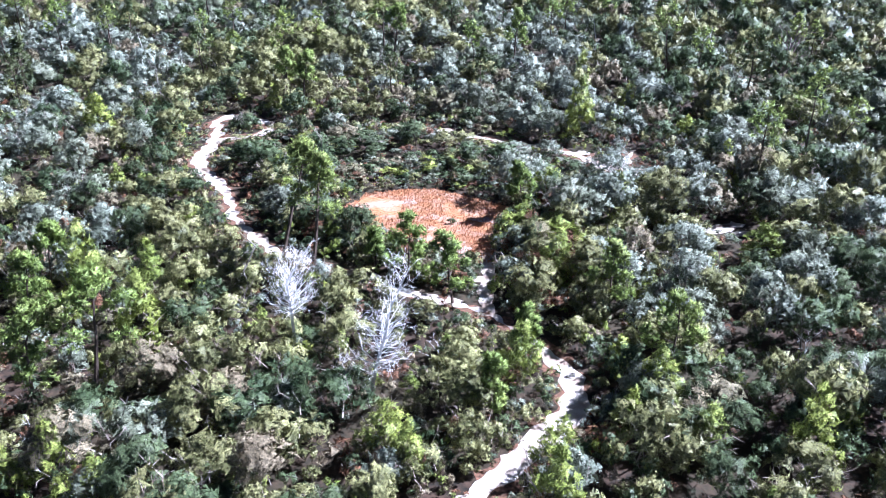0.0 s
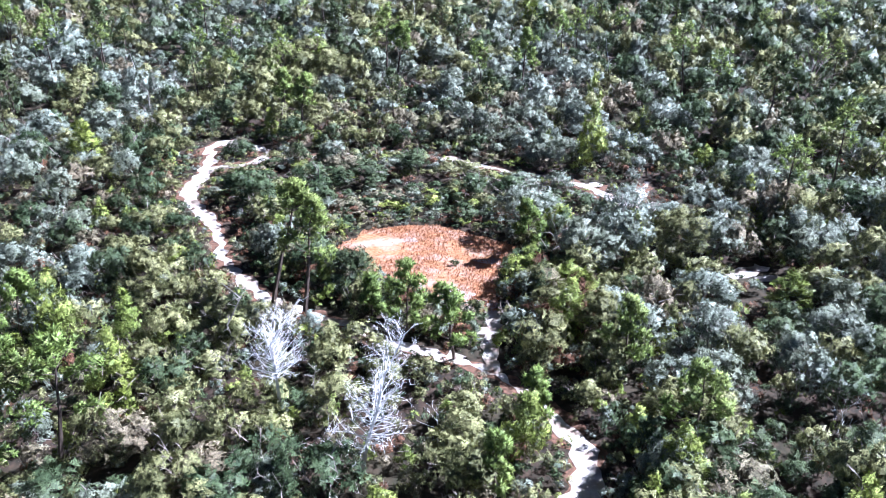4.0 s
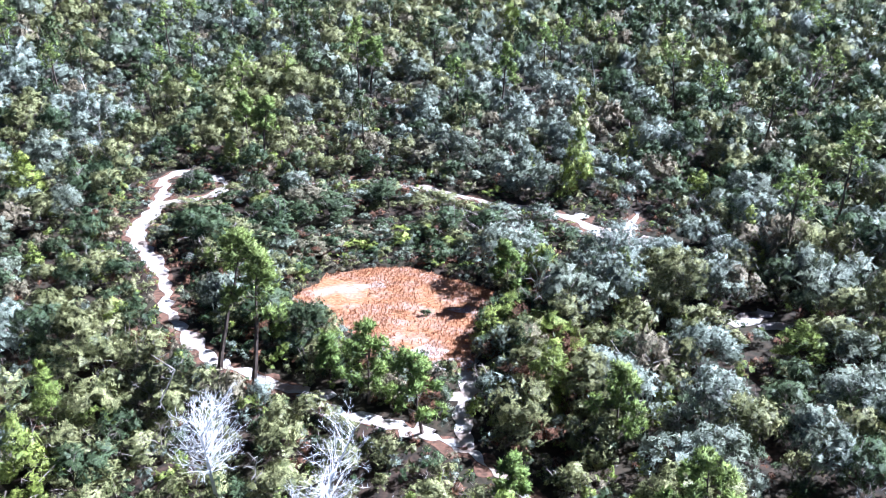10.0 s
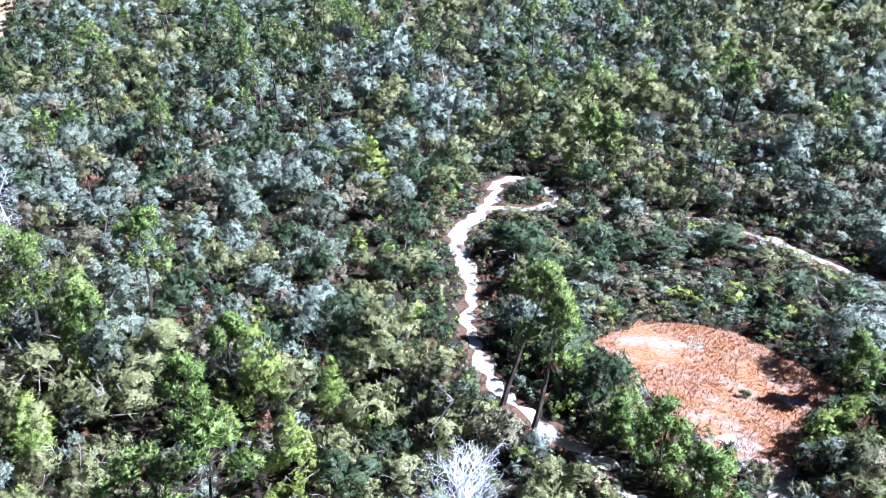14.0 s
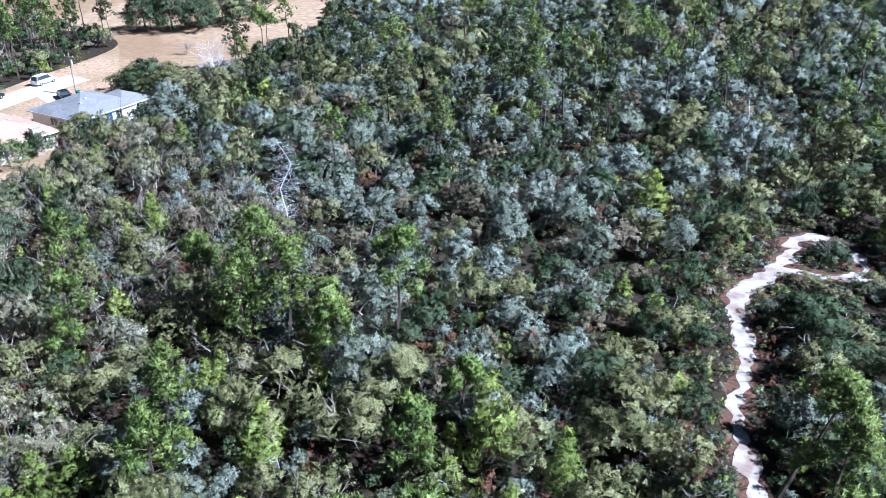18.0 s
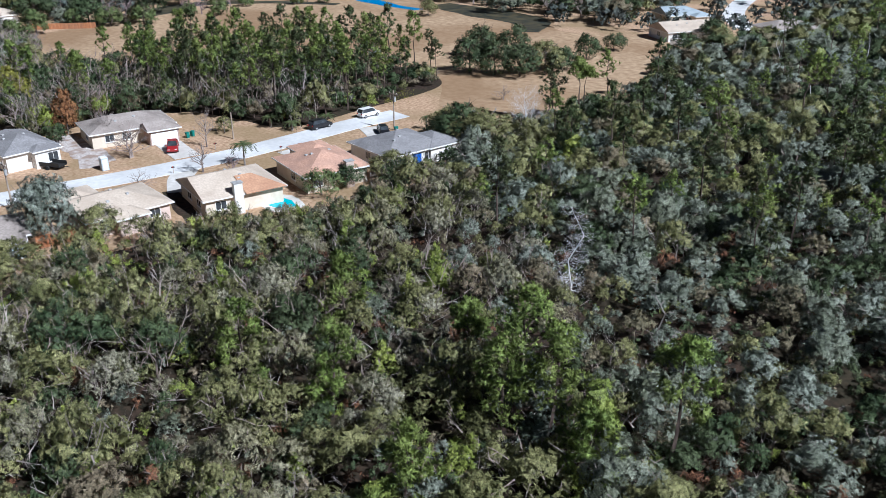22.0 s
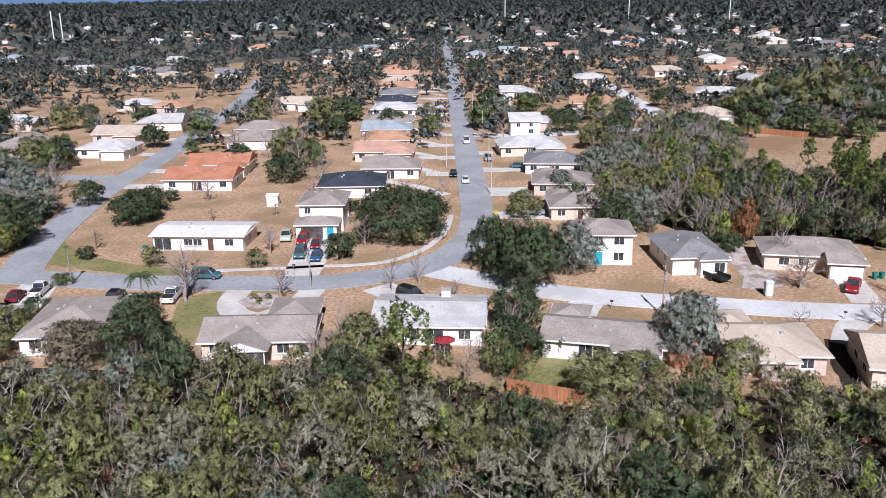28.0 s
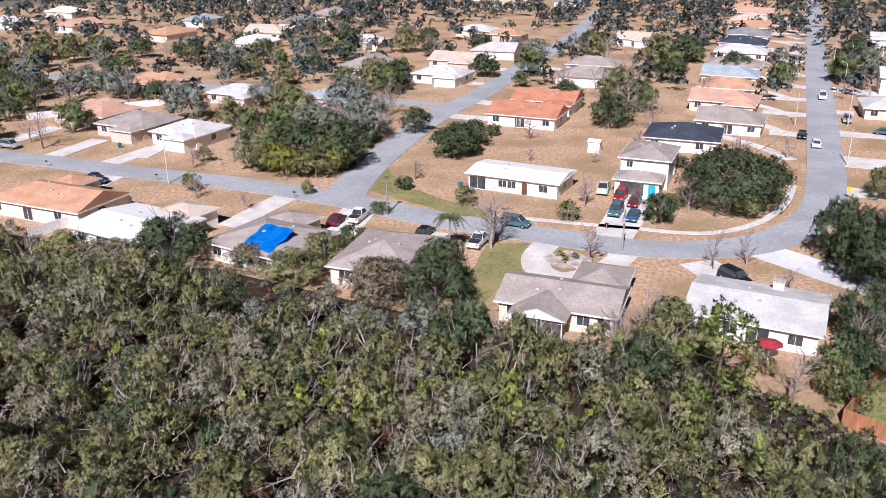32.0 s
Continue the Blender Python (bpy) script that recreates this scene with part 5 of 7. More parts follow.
def pine_parts(rng, h, crown_from=0.5, width=2.2, n=260, leaf=0.5, lean=(0, 0), r=0.16):
    segs, lobes = [], []
    top = None
    pts = [np.array((lean[0] * f * h + rng.normal() * 0.02 * h * f, lean[1] * f * h + rng.normal() * 0.02 * h * f, f * h)) for f in np.linspace(0, 1, 7)]
    pts[0] = np.zeros(3)
    for i in range(6):
        segs.append((pts[i], pts[i + 1], r * (1 - i / 7), r * (1 - (i + 1) / 7)))
    m = 13
    for i in range(m):
        f = crown_from + (1 - crown_from) * (i + 0.5) / m
        q = f * 6
        k = min(5, int(q))
        p = pts[k] + (pts[k + 1] - pts[k]) * (q - k)
        a = i * 2.4 + rng.normal() * 0.4
        g = (f - crown_from) / (1 - crown_from)
        ln = width * (0.55 + 0.75 * math.sin(math.pi * min(1, 0.25 + 0.75 * g))) * rng.uniform(0.6, 1.1) * (1.1 - 0.6 * g)
        e = p + np.array((np.cos(a), np.sin(a), 0.25 + 0.3 * g)) * ln
        segs.append((p, e, 0.045, 0.015))
        lobes.append((*e, 0.5 * width * rng.uniform(0.6, 0.9)))
        if rng.random() < 0.6:
            mid_p = p + (e - p) * 0.55
            lobes.append((*mid_p, 0.4 * width * rng.uniform(0.5, 0.8)))
    lobes.append((*pts[6], width * 0.28))
    for i in range(4):
        f = rng.uniform(0.1, 0.12 + crown_from * 0.9)
        a = rng.uniform(0, 6.28)
        p = np.array((lean[0] * f * h, lean[1] * f * h, f * h))
        segs.append((p, p + np.array((np.cos(a), np.sin(a), 0.2)) * rng.uniform(0.5, 1.3), 0.03, 0.01))
    return sticks(segs, 4), tufts(rng, n // 8, lobes, leaf, leaf * 0.23, 8)


def put_all(makers, rows, base_h, group):
    """rows: x, y, height. The first of each maker's kind is built, the rest are copies."""
    built = {}
    r = random.Random(len(rows))
    for i, (x, y, h) in enumerate(rows):
        k = i % len(makers)
        m = pose(x, y, 0, 0, 0, r.uniform(0, 360)) @ Matrix.Scale(h / base_h, 4)
        if k not in built:
            built[k] = makers[k]()
            tagged(built[k], group=group)
            built[k].matrix_basis = m
        else:
            o = copy_thing(built[k], pose(x, y, 0, 0, 0, r.uniform(0, 360)))
            o.scale = (h / base_h,) * 3


def bare(kind, segs, sides, mat, label, category):
    """A leafless tree: its stem and its branches."""
    root = new(kind)
    for nm, rows in (("trunk", segs[:4]), ("bare_crown", segs[4:])):
        o = new(nm, soup(nm, sticks(rows, sides), M[mat]))
        o.parent = root
    return tagged(root, label, category)


def lone(kind, x, y, trunk, bark, crown, leaf, label):
    t = tree(kind, trunk, bark, crown, leaf, label)
    t.location = (x, y, 0)
    return t


# pines standing alone over the scrub: x, y, height, lean
PINES_EAST = [
    (-17.5, 83.1, 13, 0.22, 0.72, "leaning pine with a thin crown beside the trail"),
    (-14, 80.6, 12.8, 0.15, 0.52, "tall pine with a full green crown by the trail"),
    (-29.3, 58.9, 11.4, 0.15, 0.45, "young pine with a yellow-green crown in scrub"),
    (-34, 57.4, 9, 0.12, 0.3, "bushy yellow-green pine in scrub"),
    (-39.1, 74.1, 8.4, 0.12, 0.6, "thin small pine standing in the scrub"),
    (-38.8, 67.9, 8.4, 0.14, 0.35, "green pine with a loose crown in scrub"),
    (19.5, 60.9, 8.6, 0.02, 0.25, "bushy young pine beside the footpath"),
    (9.2, 95.8, 6.2, 0, 0.15, "small bushy pine at the clearing's edge"),
    (16.2, 71.9, 7.8, 0, 0.25, "spreading yellow-green pine by the path"),
    (1.0, 74.2, 7.6, -0.1, 0.2, "leaning pine with a full green crown"),
    (-7.2, 80.9, 4.8, 0.03, 0.2, "low bushy pine near the clearing"),
    (-3.6, 78.2, 7.8, 0.04, 0.15, "bright green bushy pine by the clearing"),
    (7.6, 65.2, 5, 0, 0.15, "small dark green pine beside the path"),
    (4, 56.2, 5.8, 0, 0.15, "bright green young pine by the path"),
    (-64.5, 72.6, 13.4, 0.1, 0.4, "tall dark green pine in the scrub"),
    (-62, 69.6, 10, 0.1, 0.35, "green pine beside a taller one"),
]
PINES_WEST = [
    (-60, 73.5, 11.5, 0.08, 0.4, "slim green pine in a small cluster"),
    (-52.9, 72.3, 8.6, 0.1, 0.3, "bright green pine with drooping sprays"),
    (-52.1, 80, 13, 0.04, 0.55, "tall pine with a sparse crown and bare trunk"),
    (-69.6, 70.8, 9.6, -0.04, 0.7, "thin pale-trunked pine in the scrub"),
    (-72, 58.1, 9.6, 0.12, 0.2, "broad bright green pine in the scrub"),
    (-56.6, 58.7, 8.6, 0.1, 0.35, "grey-green pine with bare lower limbs"),
    (-50, 54, 8.5, 0.05, 0.2, "bushy yellow-green pine in the scrub"),
    (-80, 52, 9, 0, 0.2, "broad yellow-green pine in the scrub"),
    (-86, 64, 9, 0, 0.25, "broad green pine in the scrub"),
    (-100.1, 10, 13.4, 0, 0.4, "tall pine with loose green crown behind the houses"),
    (-142.6, 129.7, 12.2, 0, 0.78, "tall umbrella-topped pine at the field's edge"),
    (-146, 133, 10, 0, 0.82, "thin tall pine at the field's edge"),
    (-26.4, 137.4, 9.2, 0.1, 0.5, "dark pine beyond the trail loop"),
    (-22.7, 133.7, 9.4, 0.12, 0.5, "dark leaning pine by the trail loop"),
    (-9.5, 161, 11, 0.1, 0.6, "tall sparse pine in far scrub"),
    (12.2, 152.6, 12, 0.08, 0.5, "dark spreading pine in far scrub"),
]
for x, y, h, lx, cf, label in PINES_EAST + PINES_WEST:
    tr, cr = pine_parts(rng, h, cf, 0.22 * h if cf < 0.5 else 0.15 * h, 3600, 0.46, (lx, 0.3 * lx), 0.02 * h)
    lone("pine_tree", x, y, tr, "bark_dark", cr, "needles", label)

# spreading oaks over the scrub


def scrub_oak(seed, h, w, leaf, label):
    """A low oak: forked pale stems under an open crown."""
    r = np.random.default_rng(seed)
    segs = limbs(r, h, w * 0.5, 0.18, 10, 0.13, 2, 0.8, (r.normal() * 0.1, r.normal() * 0.1), 0.45)
    return tree("scrub_oak", sticks(segs, 4), "bark_grey", leaf_cloud(r, 900, [(x, y, z + 0.1 * h, q) for x, y, z, q in bush_lobes(r, w, h * 0.9, 22)], 0.5, slim=0.42), leaf, label)


for x, y, h, w, leaf, label in ((20.7, 98.3, 8.0, 7.0, "leaf_grey", "broad grey-green oak over a sand opening"), (8.6, 100.6, 6.6, 6.0, "leaf_grey", "pale silvery oak at the clearing's corner"),
                                (29.9, 94.0, 6.4, 6.5, "leaf_grey", "pale grey oak with lichen-grey twigs"), (29.8, 67.9, 7.4, 5.0, "leaf_grey", "grey oak with bare forked stems"),
                                (-19.6, 93.4, 4.6, 4.4, "leaf_grey", "rounded grey oak beside the trail"), (24.0, 74.0, 6.6, 6.0, "leaf_grey", "grey-green oak with pale trunks in dark scrub"),
                                (14.0, 88.0, 5.4, 5.0, "leaf_olive", "olive oak above rusty brush"), (-30.4, 125.8, 2.2, 4.6, "leaf_dark", "dark low bush inside the trail loop")):
    scrub_oak(int(abs(x * 31 + y)), h, w, leaf, label).location = (x, y, 0)
spots = jittered(12, 66, 56, 128, 8.5, rng)
spots = spots[free_of_ways(spots, 3) & (near_line(CLEARING, spots) > 5)]
for x, y, rx, ry in LOW_SPOTS:
    spots = spots[((spots[:, 0] - x) / rx) ** 2 + ((spots[:, 1] - y) / ry) ** 2 > 1]
put_all([lambda k=k: scrub_oak(300 + k, 6, 5.4, ("leaf_grey", "leaf_olive", "leaf_grey", "leaf_dark")[k], ("silvery scrub oak with pale forked stems", "olive scrub oak with thin grey stems", "grey-green scrub oak in dense scrub", "dark green scrub oak in dense scrub")[k]) for k in range(4)],
        [(x, y, rng.uniform(4.6, 7.4)) for x, y in spots], 6, "scrub oaks")

# bleached dead trees
for x, y, h, lean, label in ((-13.4, 64.5, 11.3, (0.04, 0), "bleached white dead tree with fine bare branches"), (-6.1, 59.1, 12.3, (0.2, 0.02), "leaning bleached dead tree, dense pale twigs"),
                             (-80.3, 88.5, 12.6, (0, 0), "pale dead pine with bare drooping branches"), (-144.0, 119.0, 7.0, (0, 0), "broad bleached dead tree at the field's edge")):
    sp = 2.0 if h > 10 else 4.0
    segs = limbs(rng, h * 1.2, sp * (1.25 if x > -20 else 1), 0.42 if x == -13.4 else 0.16, 110, 0.2 if x > -20 else 0.12, 3 if x > -20 else 2, 0.75 if h < 10 or x > -20 else -0.15, lean, 0.24)
    bare("dead_tree", segs, 3, "twigs_pale", label, "dead tree").location = (x, y, 0)
for x, y, h, lean, label in ((-19.0, 73.4, 10.5, (0.03, 0), "bare dark dead pine snag"), (-10.5, 65.4, 7.0, (0, 0), "bare broken dead trunk"), (-69.0, 91.5, 10.6, (0.0, 0), "dead pine snag with a rusty top"),
                             (-76.4, 132.6, 15.5, (0, 0), "tall bare dead pine"), (-47.0, 138.5, 9.0, (0, 0), "grey dead snag in far scrub"), (-9.0, 144.0, 11.0, (0.15, 0), "leaning dead pine snag with tangled top")):
    segs = limbs(rng, h, 1.2, 0.45, 9, 0.13, 1, 0.3, lean)
    bare("dead_tree", segs, 4, "bark_grey", label, "dead tree").location = (x, y, 0)

# pines dotted through the far scrub
spots = jittered(-160, 110, 95, 240, 12, rng)
spots = np.concatenate([spots, jittered(-150, -60, 110, 190, 7.5, rng)])
spots = spots[inside(WOODS, spots) & free_of_ways(spots, 2) & (rng.random(len(spots)) < 0.75)]
spots = spots[~((np.abs(spots[:, 0] + 2) < 30) & (spots[:, 1] < 132))]
spots = rng.permutation(spots)[:165]


def scrub_pine(seed, sparse):
    def make():
        r = np.random.default_rng(seed)
        tr, cr = pine_parts(r, 11, 0.6 if sparse else 0.45, 1.7, 560 if sparse else 1000, 0.62, (r.normal() * 0.06, r.normal() * 0.06))
        return tree("pine_tree", tr, "bark_dark", cr, "needles" if sparse else "needles_dark", "slender sand pine above the scrub" if not sparse else "thin half-bare sand pine above the scrub")
    return make


put_all([scrub_pine(s, s % 2) for s in range(8)], [(x, y, rng.uniform(7.5, 14)) for x, y in spots], 11, "scrub pines")

# thin dead trunks standing over the far scrub


def snag(seed, mat):
    def make():
        r = np.random.default_rng(seed)
        segs = limbs(r, 12, 1.1, 0.3, 12, 0.12, 1, 0.25, (r.normal() * 0.05, r.normal() * 0.05), 0.3)
        return bare("dead_tree", segs, 3, mat, "slim pale dead pine trunk above the scrub", "dead tree")
    return make


spots = jittered(-165, 70, 138, 240, 12, rng)
spots = spots[inside(WOODS, spots) & free_of_ways(spots, 2)]
put_all([snag(s, ("twigs_pale", "bark_grey")[s % 2]) for s in range(4)], [(x, y, rng.uniform(6.5, 12)) for x, y in rng.permutation(spots)[:55]], 12, "dead pine trunks")

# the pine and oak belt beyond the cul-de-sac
# floor sheet of the belt, its litter darkened for tree shade
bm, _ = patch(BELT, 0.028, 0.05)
setting("belt_floor", bm, M["litter"], "leaf litter under the tree belt, darkened as shade", "forest floor")
spots = jittered(-240, -160, 5, 125, 5.4, rng)
spots = spots[inside(BELT, spots)]
north = spots[spots[:, 1] > 58]
south = spots[spots[:, 1] <= 58]


def belt_pine(seed):
    def make():
        r = np.random.default_rng(seed)
        tr, cr = pine_parts(r, 16, 0.52, 2.0, 1000, 0.8, (0, 0), 0.2)
        return tree("pine_tree", tr, "bark_dark", cr, "needles" if seed % 3 else "needles_dark", "tall slash pine in the tree belt by the field")
    return make


def oak(seed, h, w, n, leaf_size, bark, leaf, label, start=0.3, limb_n=8, lob=12, kind="oak_tree"):
    def make():
        r = np.random.default_rng(seed)
        segs = limbs(r, h, w * 0.5, start, limb_n, 0.22, 1)
        lobes = [(x, y, z + 0.06 * h, q) for x, y, z, q in bush_lobes(r, w * 1.05, h * 0.94, lob)]
        lobes += [(w * 0.36 * math.cos(a), w * 0.36 * math.sin(a), h * r.uniform(0.2, 0.4), w * 0.15) for a in np.arange(8) * 0.785 + r.random()]
        return tree(kind, sticks(segs, 5), bark, leaf_cloud(r, n, lobes, leaf_size * 1.3, core=0.22, slim=0.42), leaf, label)
    return make


def bare_tree(seed, h, w, label, mat="twigs"):
    def make():
        r = np.random.default_rng(seed)
        return bare("bare_tree", limbs(r, h, w * 0.5, 0.2, 22, 0.26, 2, 0.9, (0, 0), 0.34), 3, mat, label, "tree")
    return make


put_all([belt_pine(s) for s in (60, 61, 62, 63)], [(x, y, rng.uniform(9, 15)) for x, y in north], 16, "belt pines")
put_all([oak(70, 11, 8, 420, 0.8, "bark_dark", "leaf_dark", "dark green oak in the tree belt"), oak(71, 11, 8, 420, 0.8, "bark_grey", "leaf_olive", "olive-green oak in the tree belt"),
         bare_tree(72, 11, 8, "grey leafless tree in the belt"), bare_tree(74, 12, 7, "purple-grey leafless tree in the belt", "twigs_purple"), oak(73, 11, 7, 380, 0.8, "bark_dark", "leaf_dark", "dark bushy oak in the tree belt"), belt_pine(64)],
        [(x, y, rng.uniform(6, 9.5)) for x, y in south], 11, "belt oaks")


# town trees
town = jittered(-420, -80, -330, 250, 7.2, rng)
d0, ok = view_fan(town, 40, 172)
ok &= ~inside(WOODS, town) & ~inside(BELT, town) & (rng.random(len(town)) < 0.8)
ok &= (d0 > 195) & ~((town[:, 0] > -215) & (town[:, 1] > -100) & (town[:, 1] < 150)) & (town[:, 1] < 120)
town = town[ok]
town = town[clear_of_town(town, 2.0)]
a1 = town[np.linalg.norm(town - MIDDLE, axis=1) < 330]
a1 = rng.permutation(a1)[:175]
put_all([oak(80, 8, 8.5, 760, 0.85, "bark_dark", "leaf_dark", "dark green live oak in a yard", kind="live_oak"), oak(81, 8, 8, 620, 0.85, "bark_grey", "leaf_olive", "olive-green oak between houses", kind="yard_tree"),
         bare_tree(82, 9, 7.5, "grey leafless tree in a dry yard"), oak(83, 7, 7, 520, 0.85, "bark_dark", "leaf_mid", "green broadleaf tree in a yard", kind="yard_tree"),
         oak(84, 8, 8, 520, 0.85, "bark_grey", "leaf_grey", "grey-green oak in a yard", kind="yard_tree"), bare_tree(85, 8, 7, "bare brown-grey tree by a house")],
        [(x, y, rng.uniform(5.5, 10)) for x, y in a1], 8, "yard trees")

# a withered tree far out in the scrub
withered = bare_tree(95, 11, 10, "broad red-brown withered tree in far scrub", "twigs_purple")()
withered.location = (62.6, 154.7, 0)

# trees at the belt's west end and at the street corner
for zone, gap, name in ((WEST_END, 6.6, "west belt trees"), (CORNER, 6.8, "corner trees")):
    z = np.array(zone)
    xy = jittered(z[:, 0].min(), z[:, 0].max(), z[:, 1].min(), z[:, 1].max(), gap, rng)
    xy = xy[inside(zone, xy)]
    xy = xy[clear_of_town(xy, 1.0)]
    put_all([oak(96, 9, 8, 800, 0.75, "bark_dark", "leaf_mid", "green oak in a dense clump"), bare_tree(97, 9, 8, "purple-grey leafless tree in a clump", "twigs_purple"),
             oak(98, 9, 8, 800, 0.75, "bark_grey", "leaf_olive", "olive-green oak in a dense clump"), oak(99, 9, 8, 760, 0.75, "bark_dark", "leaf_mid", "bright green oak in a dense clump"),
             bare_tree(100, 9, 8, "grey leafless tree in a dense clump")], [(x, y, rng.uniform(6.5, 10.5) - 2.2 * (name[0] == "w")) for x, y in xy], 9, name)
# brush round the lake
put_all([bare_tree(101, 5, 6, "purple-grey leafless brush by the lake", "twigs_purple"), oak(102, 5, 6, 300, 0.8, "bark_dark", "leaf_mid", "green shrub at the lake's edge")],
        [(x + dx, y + dy, h) for x, y, h in ((-370.7, 150.9, 7), (-342.3, 153.3, 6.5), (-365.8, 177.9, 6), (-333, 104, 5), (-317.7, 91.2, 5), (-328, 131.7, 4), (-310.4, 65.8, 7)) for dx, dy in ((0, 0), (4, 5), (-5, -4), (3, -5))], 5, "lake brush")

# leafless trees and shrubs between the near houses
spots = jittered(-212, -62, -105, 70, 8.5, rng)
spots = spots[~inside(WOODS, spots) & ~inside(BELT, spots) & (rng.random(len(spots)) < 0.5)]
spots = spots[clear_of_town(spots, 1.6)]
put_all([bare_tree(90, 6, 5, "small leafless grey tree in a dry yard"), oak(91, 6, 6, 500, 0.6, "bark_grey", "leaf_olive", "small olive-green yard oak"),
         bare_tree(92, 6, 5.5, "small leafless purple-grey tree by a house", "twigs_purple"), oak(93, 5, 5, 460, 0.6, "bark_dark", "leaf_dark", "dark green rounded yard tree")],
        [(x, y, rng.uniform(3, 6.5)) for x, y in spots], 6, "small yard trees")

# far woods and the distance
far_tree = [leaf_cloud(rng, 44, [(x, y, z, r) for x, y, z, r in bush_lobes(rng, 9, 8, 8)], 1.9, slim=0.45) for _ in range(5)]
faint_tree = [leaf_cloud(rng, 14, bush_lobes(rng, 14, 9, 6), 5.0, slim=0.45) for _ in range(4)]
xy = jittered(-900, -100, -620, 640, 8.4, rng)
d0, ok = view_fan(xy, 36, 175)
ok &= (d0 > 240) & (d0 < 800) & ~inside(WOODS, xy) & ~inside(BELT, xy) & (rng.random(len(xy)) < 0.36 + 0.36 * (wavy(xy, 0.03, 15) > 0))
xy = xy[ok]
xy = xy[clear_of_town(xy, 0.0)]
out = scatter(far_tree, xy, rng.uniform(0.5, 1.05, len(xy)), rng.uniform(0, 6.28, len(xy)))
tagged(new("far_trees", soup("far_trees", out, M["far_leaf_hazed"])), "dark green and grey trees among far houses, tinted for haze", "trees", kind="stuff")
xy = jittered(-4400, 100, -3400, 3900, 31, rng)
d0, ok = view_fan(xy, 34, 176)
ok &= (d0 >= 780) & (d0 < 3000 + 1400 * rng.random(len(xy)))
xy = xy[ok]
out = scatter(faint_tree, xy, rng.uniform(0.8, 1.5, len(xy)), rng.uniform(0, 6.28, len(xy)))
tagged(new("far_woods", soup("far_woods", out, M["far_leaf_hazed"])), "wooded distance to the horizon, tinted blue-green for haze", "woods", kind="stuff")

# ---- yard trees ----
# trees of the yards and the field: x, y, height, width, kind
TREES_MAIN = """-154.4 2.7 10 7 live; -148.1 8.1 11 8 live; -147.4 11.9 12 10 live; -132.7 14.5 5 6 bush; -132.5 10.5 6 5 bare; -157.4 16.0 9 8 grey; -126.5 36.9 10 8 grey; -127.7 -37.6 9 9 bare; -105.1 -28.4 8 8 live; -111.8 -3.2 8 9 bare; -111.6 0.3 8 8 olive; -111.1 13.4 8 5 bare; -139.8 -8.7 7 4 bare; -144.1 -5.9 6 4 bare; -160.1 -74.1 7 8 live; -163.2 -72.9 6 6 live; -100.7 -34.6 7 7 rust; -101.2 -15.9 3.5 4 bush; -100.9 -12.3 4 4 bush; -111.0 -6.7 5 5 bare; -102.0 -9.1 4 6 olive; -151.0 -36.8 6 4 bare"""
TREES_EAST = """-114.5 28.0 6 8 olive; -180.8 41.5 9 4.6 orange; -202 32 10 8 yellow; -211 24 9 9 yellow; -206 17 8 9 olive; -188 47 8 8 bare; -184 33 9 8 bare; -191.4 28.7 11 9 bare; -176.2 19.2 9 8 live; -185.2 22.5 9 9 grey; -160.6 50.7 6 8 bare; -171.5 47.9 7 6 bare; -188.9 -1.1 6 7 olive; -210.6 1.5 6 6 grey; -160.8 63.5 7 5 bare; -160.3 50.3 5 8 bare; -141.6 49.8 3.5 6 bare; -125.1 42.9 5 6 olive; -128.2 74.6 4.5 6 bush; -130.2 79.8 4 5 live; -130.0 86.9 5 7 olive; -127.6 96.6 5 6 live; -136.2 106.1 8 11 olive; -123.5 98.2 7 8 grey; -120.9 17.7 5 5 live; -114.2 17.8 5 4 bush; -117.4 32.0 5 7 olive"""
TREES_SOUTH = """-132.9 -90.6 10 13 live; -140.0 -86.0 10 12 live; -143.0 -96.0 11 12 grey; -158.6 -97.5 10 11 grey; -149.3 -93.6 10 11 bare; -170.8 -104.8 9 10 bare; -135.2 -89.1 8 9 rust; -131.2 -93.6 8 8 yellow; -129.5 -88.5 7 7 yellow; -137.5 -84.5 7 7 yellow; -133.8 -85.0 6 9 olive; -91.3 -64.8 8 9 live; -109.3 -30.8 8 7 live; -105.7 -49.9 5 6 olive; -112.5 -51.5 4 4 live; -124.8 -76.6 3 2 olive; -126.3 -59.8 2 4 bush; -104.7 -36.0 5 7 rust; -125.9 -36.4 8 9 bare; -170.4 -94.4 6 7 live; -162.0 -74.5 7 8 live; -169.5 -76.3 6 6 live; -82.8 -66.1 6 9 rust; -80.6 -74.4 6 8 olive; -98.8 -48.1 5 8 olive; -97.1 -55.8 4 6 rust"""
TREES_WEST = """-159.6 -123.8 9 10 olive; -165.0 -141.9 8 7 grey; -174.7 -120.7 10 12 grey; -178.9 -111.1 9 11 bare; -215.1 -84.9 7 8 live; -203.9 -64.7 8 9 live; -252.6 -89.2 10 9 bare; -207.4 -56.5 8 10 bare; -268.5 -132.8 8 9 grey; -296.6 -100.6 9 9 live; -132.7 -178.7 7 9 bare; -123.1 -189.6 8 9 bare; -148.8 -188.6 7 9 grey; -193.3 -219.1 8 10 live; -190.2 -189.3 6 7 olive; -245.2 -198.3 9 9 live; -271.5 -201.7 8 8 bare; -274.4 -186.6 7 8 live; -302.2 -132.6 8 9 live; -290.6 -74.4 7 9 live; -244.2 -62.5 8 8 bare; -152.2 -96.3 8 11 grey; -142.0 -88.6 7 9 olive"""
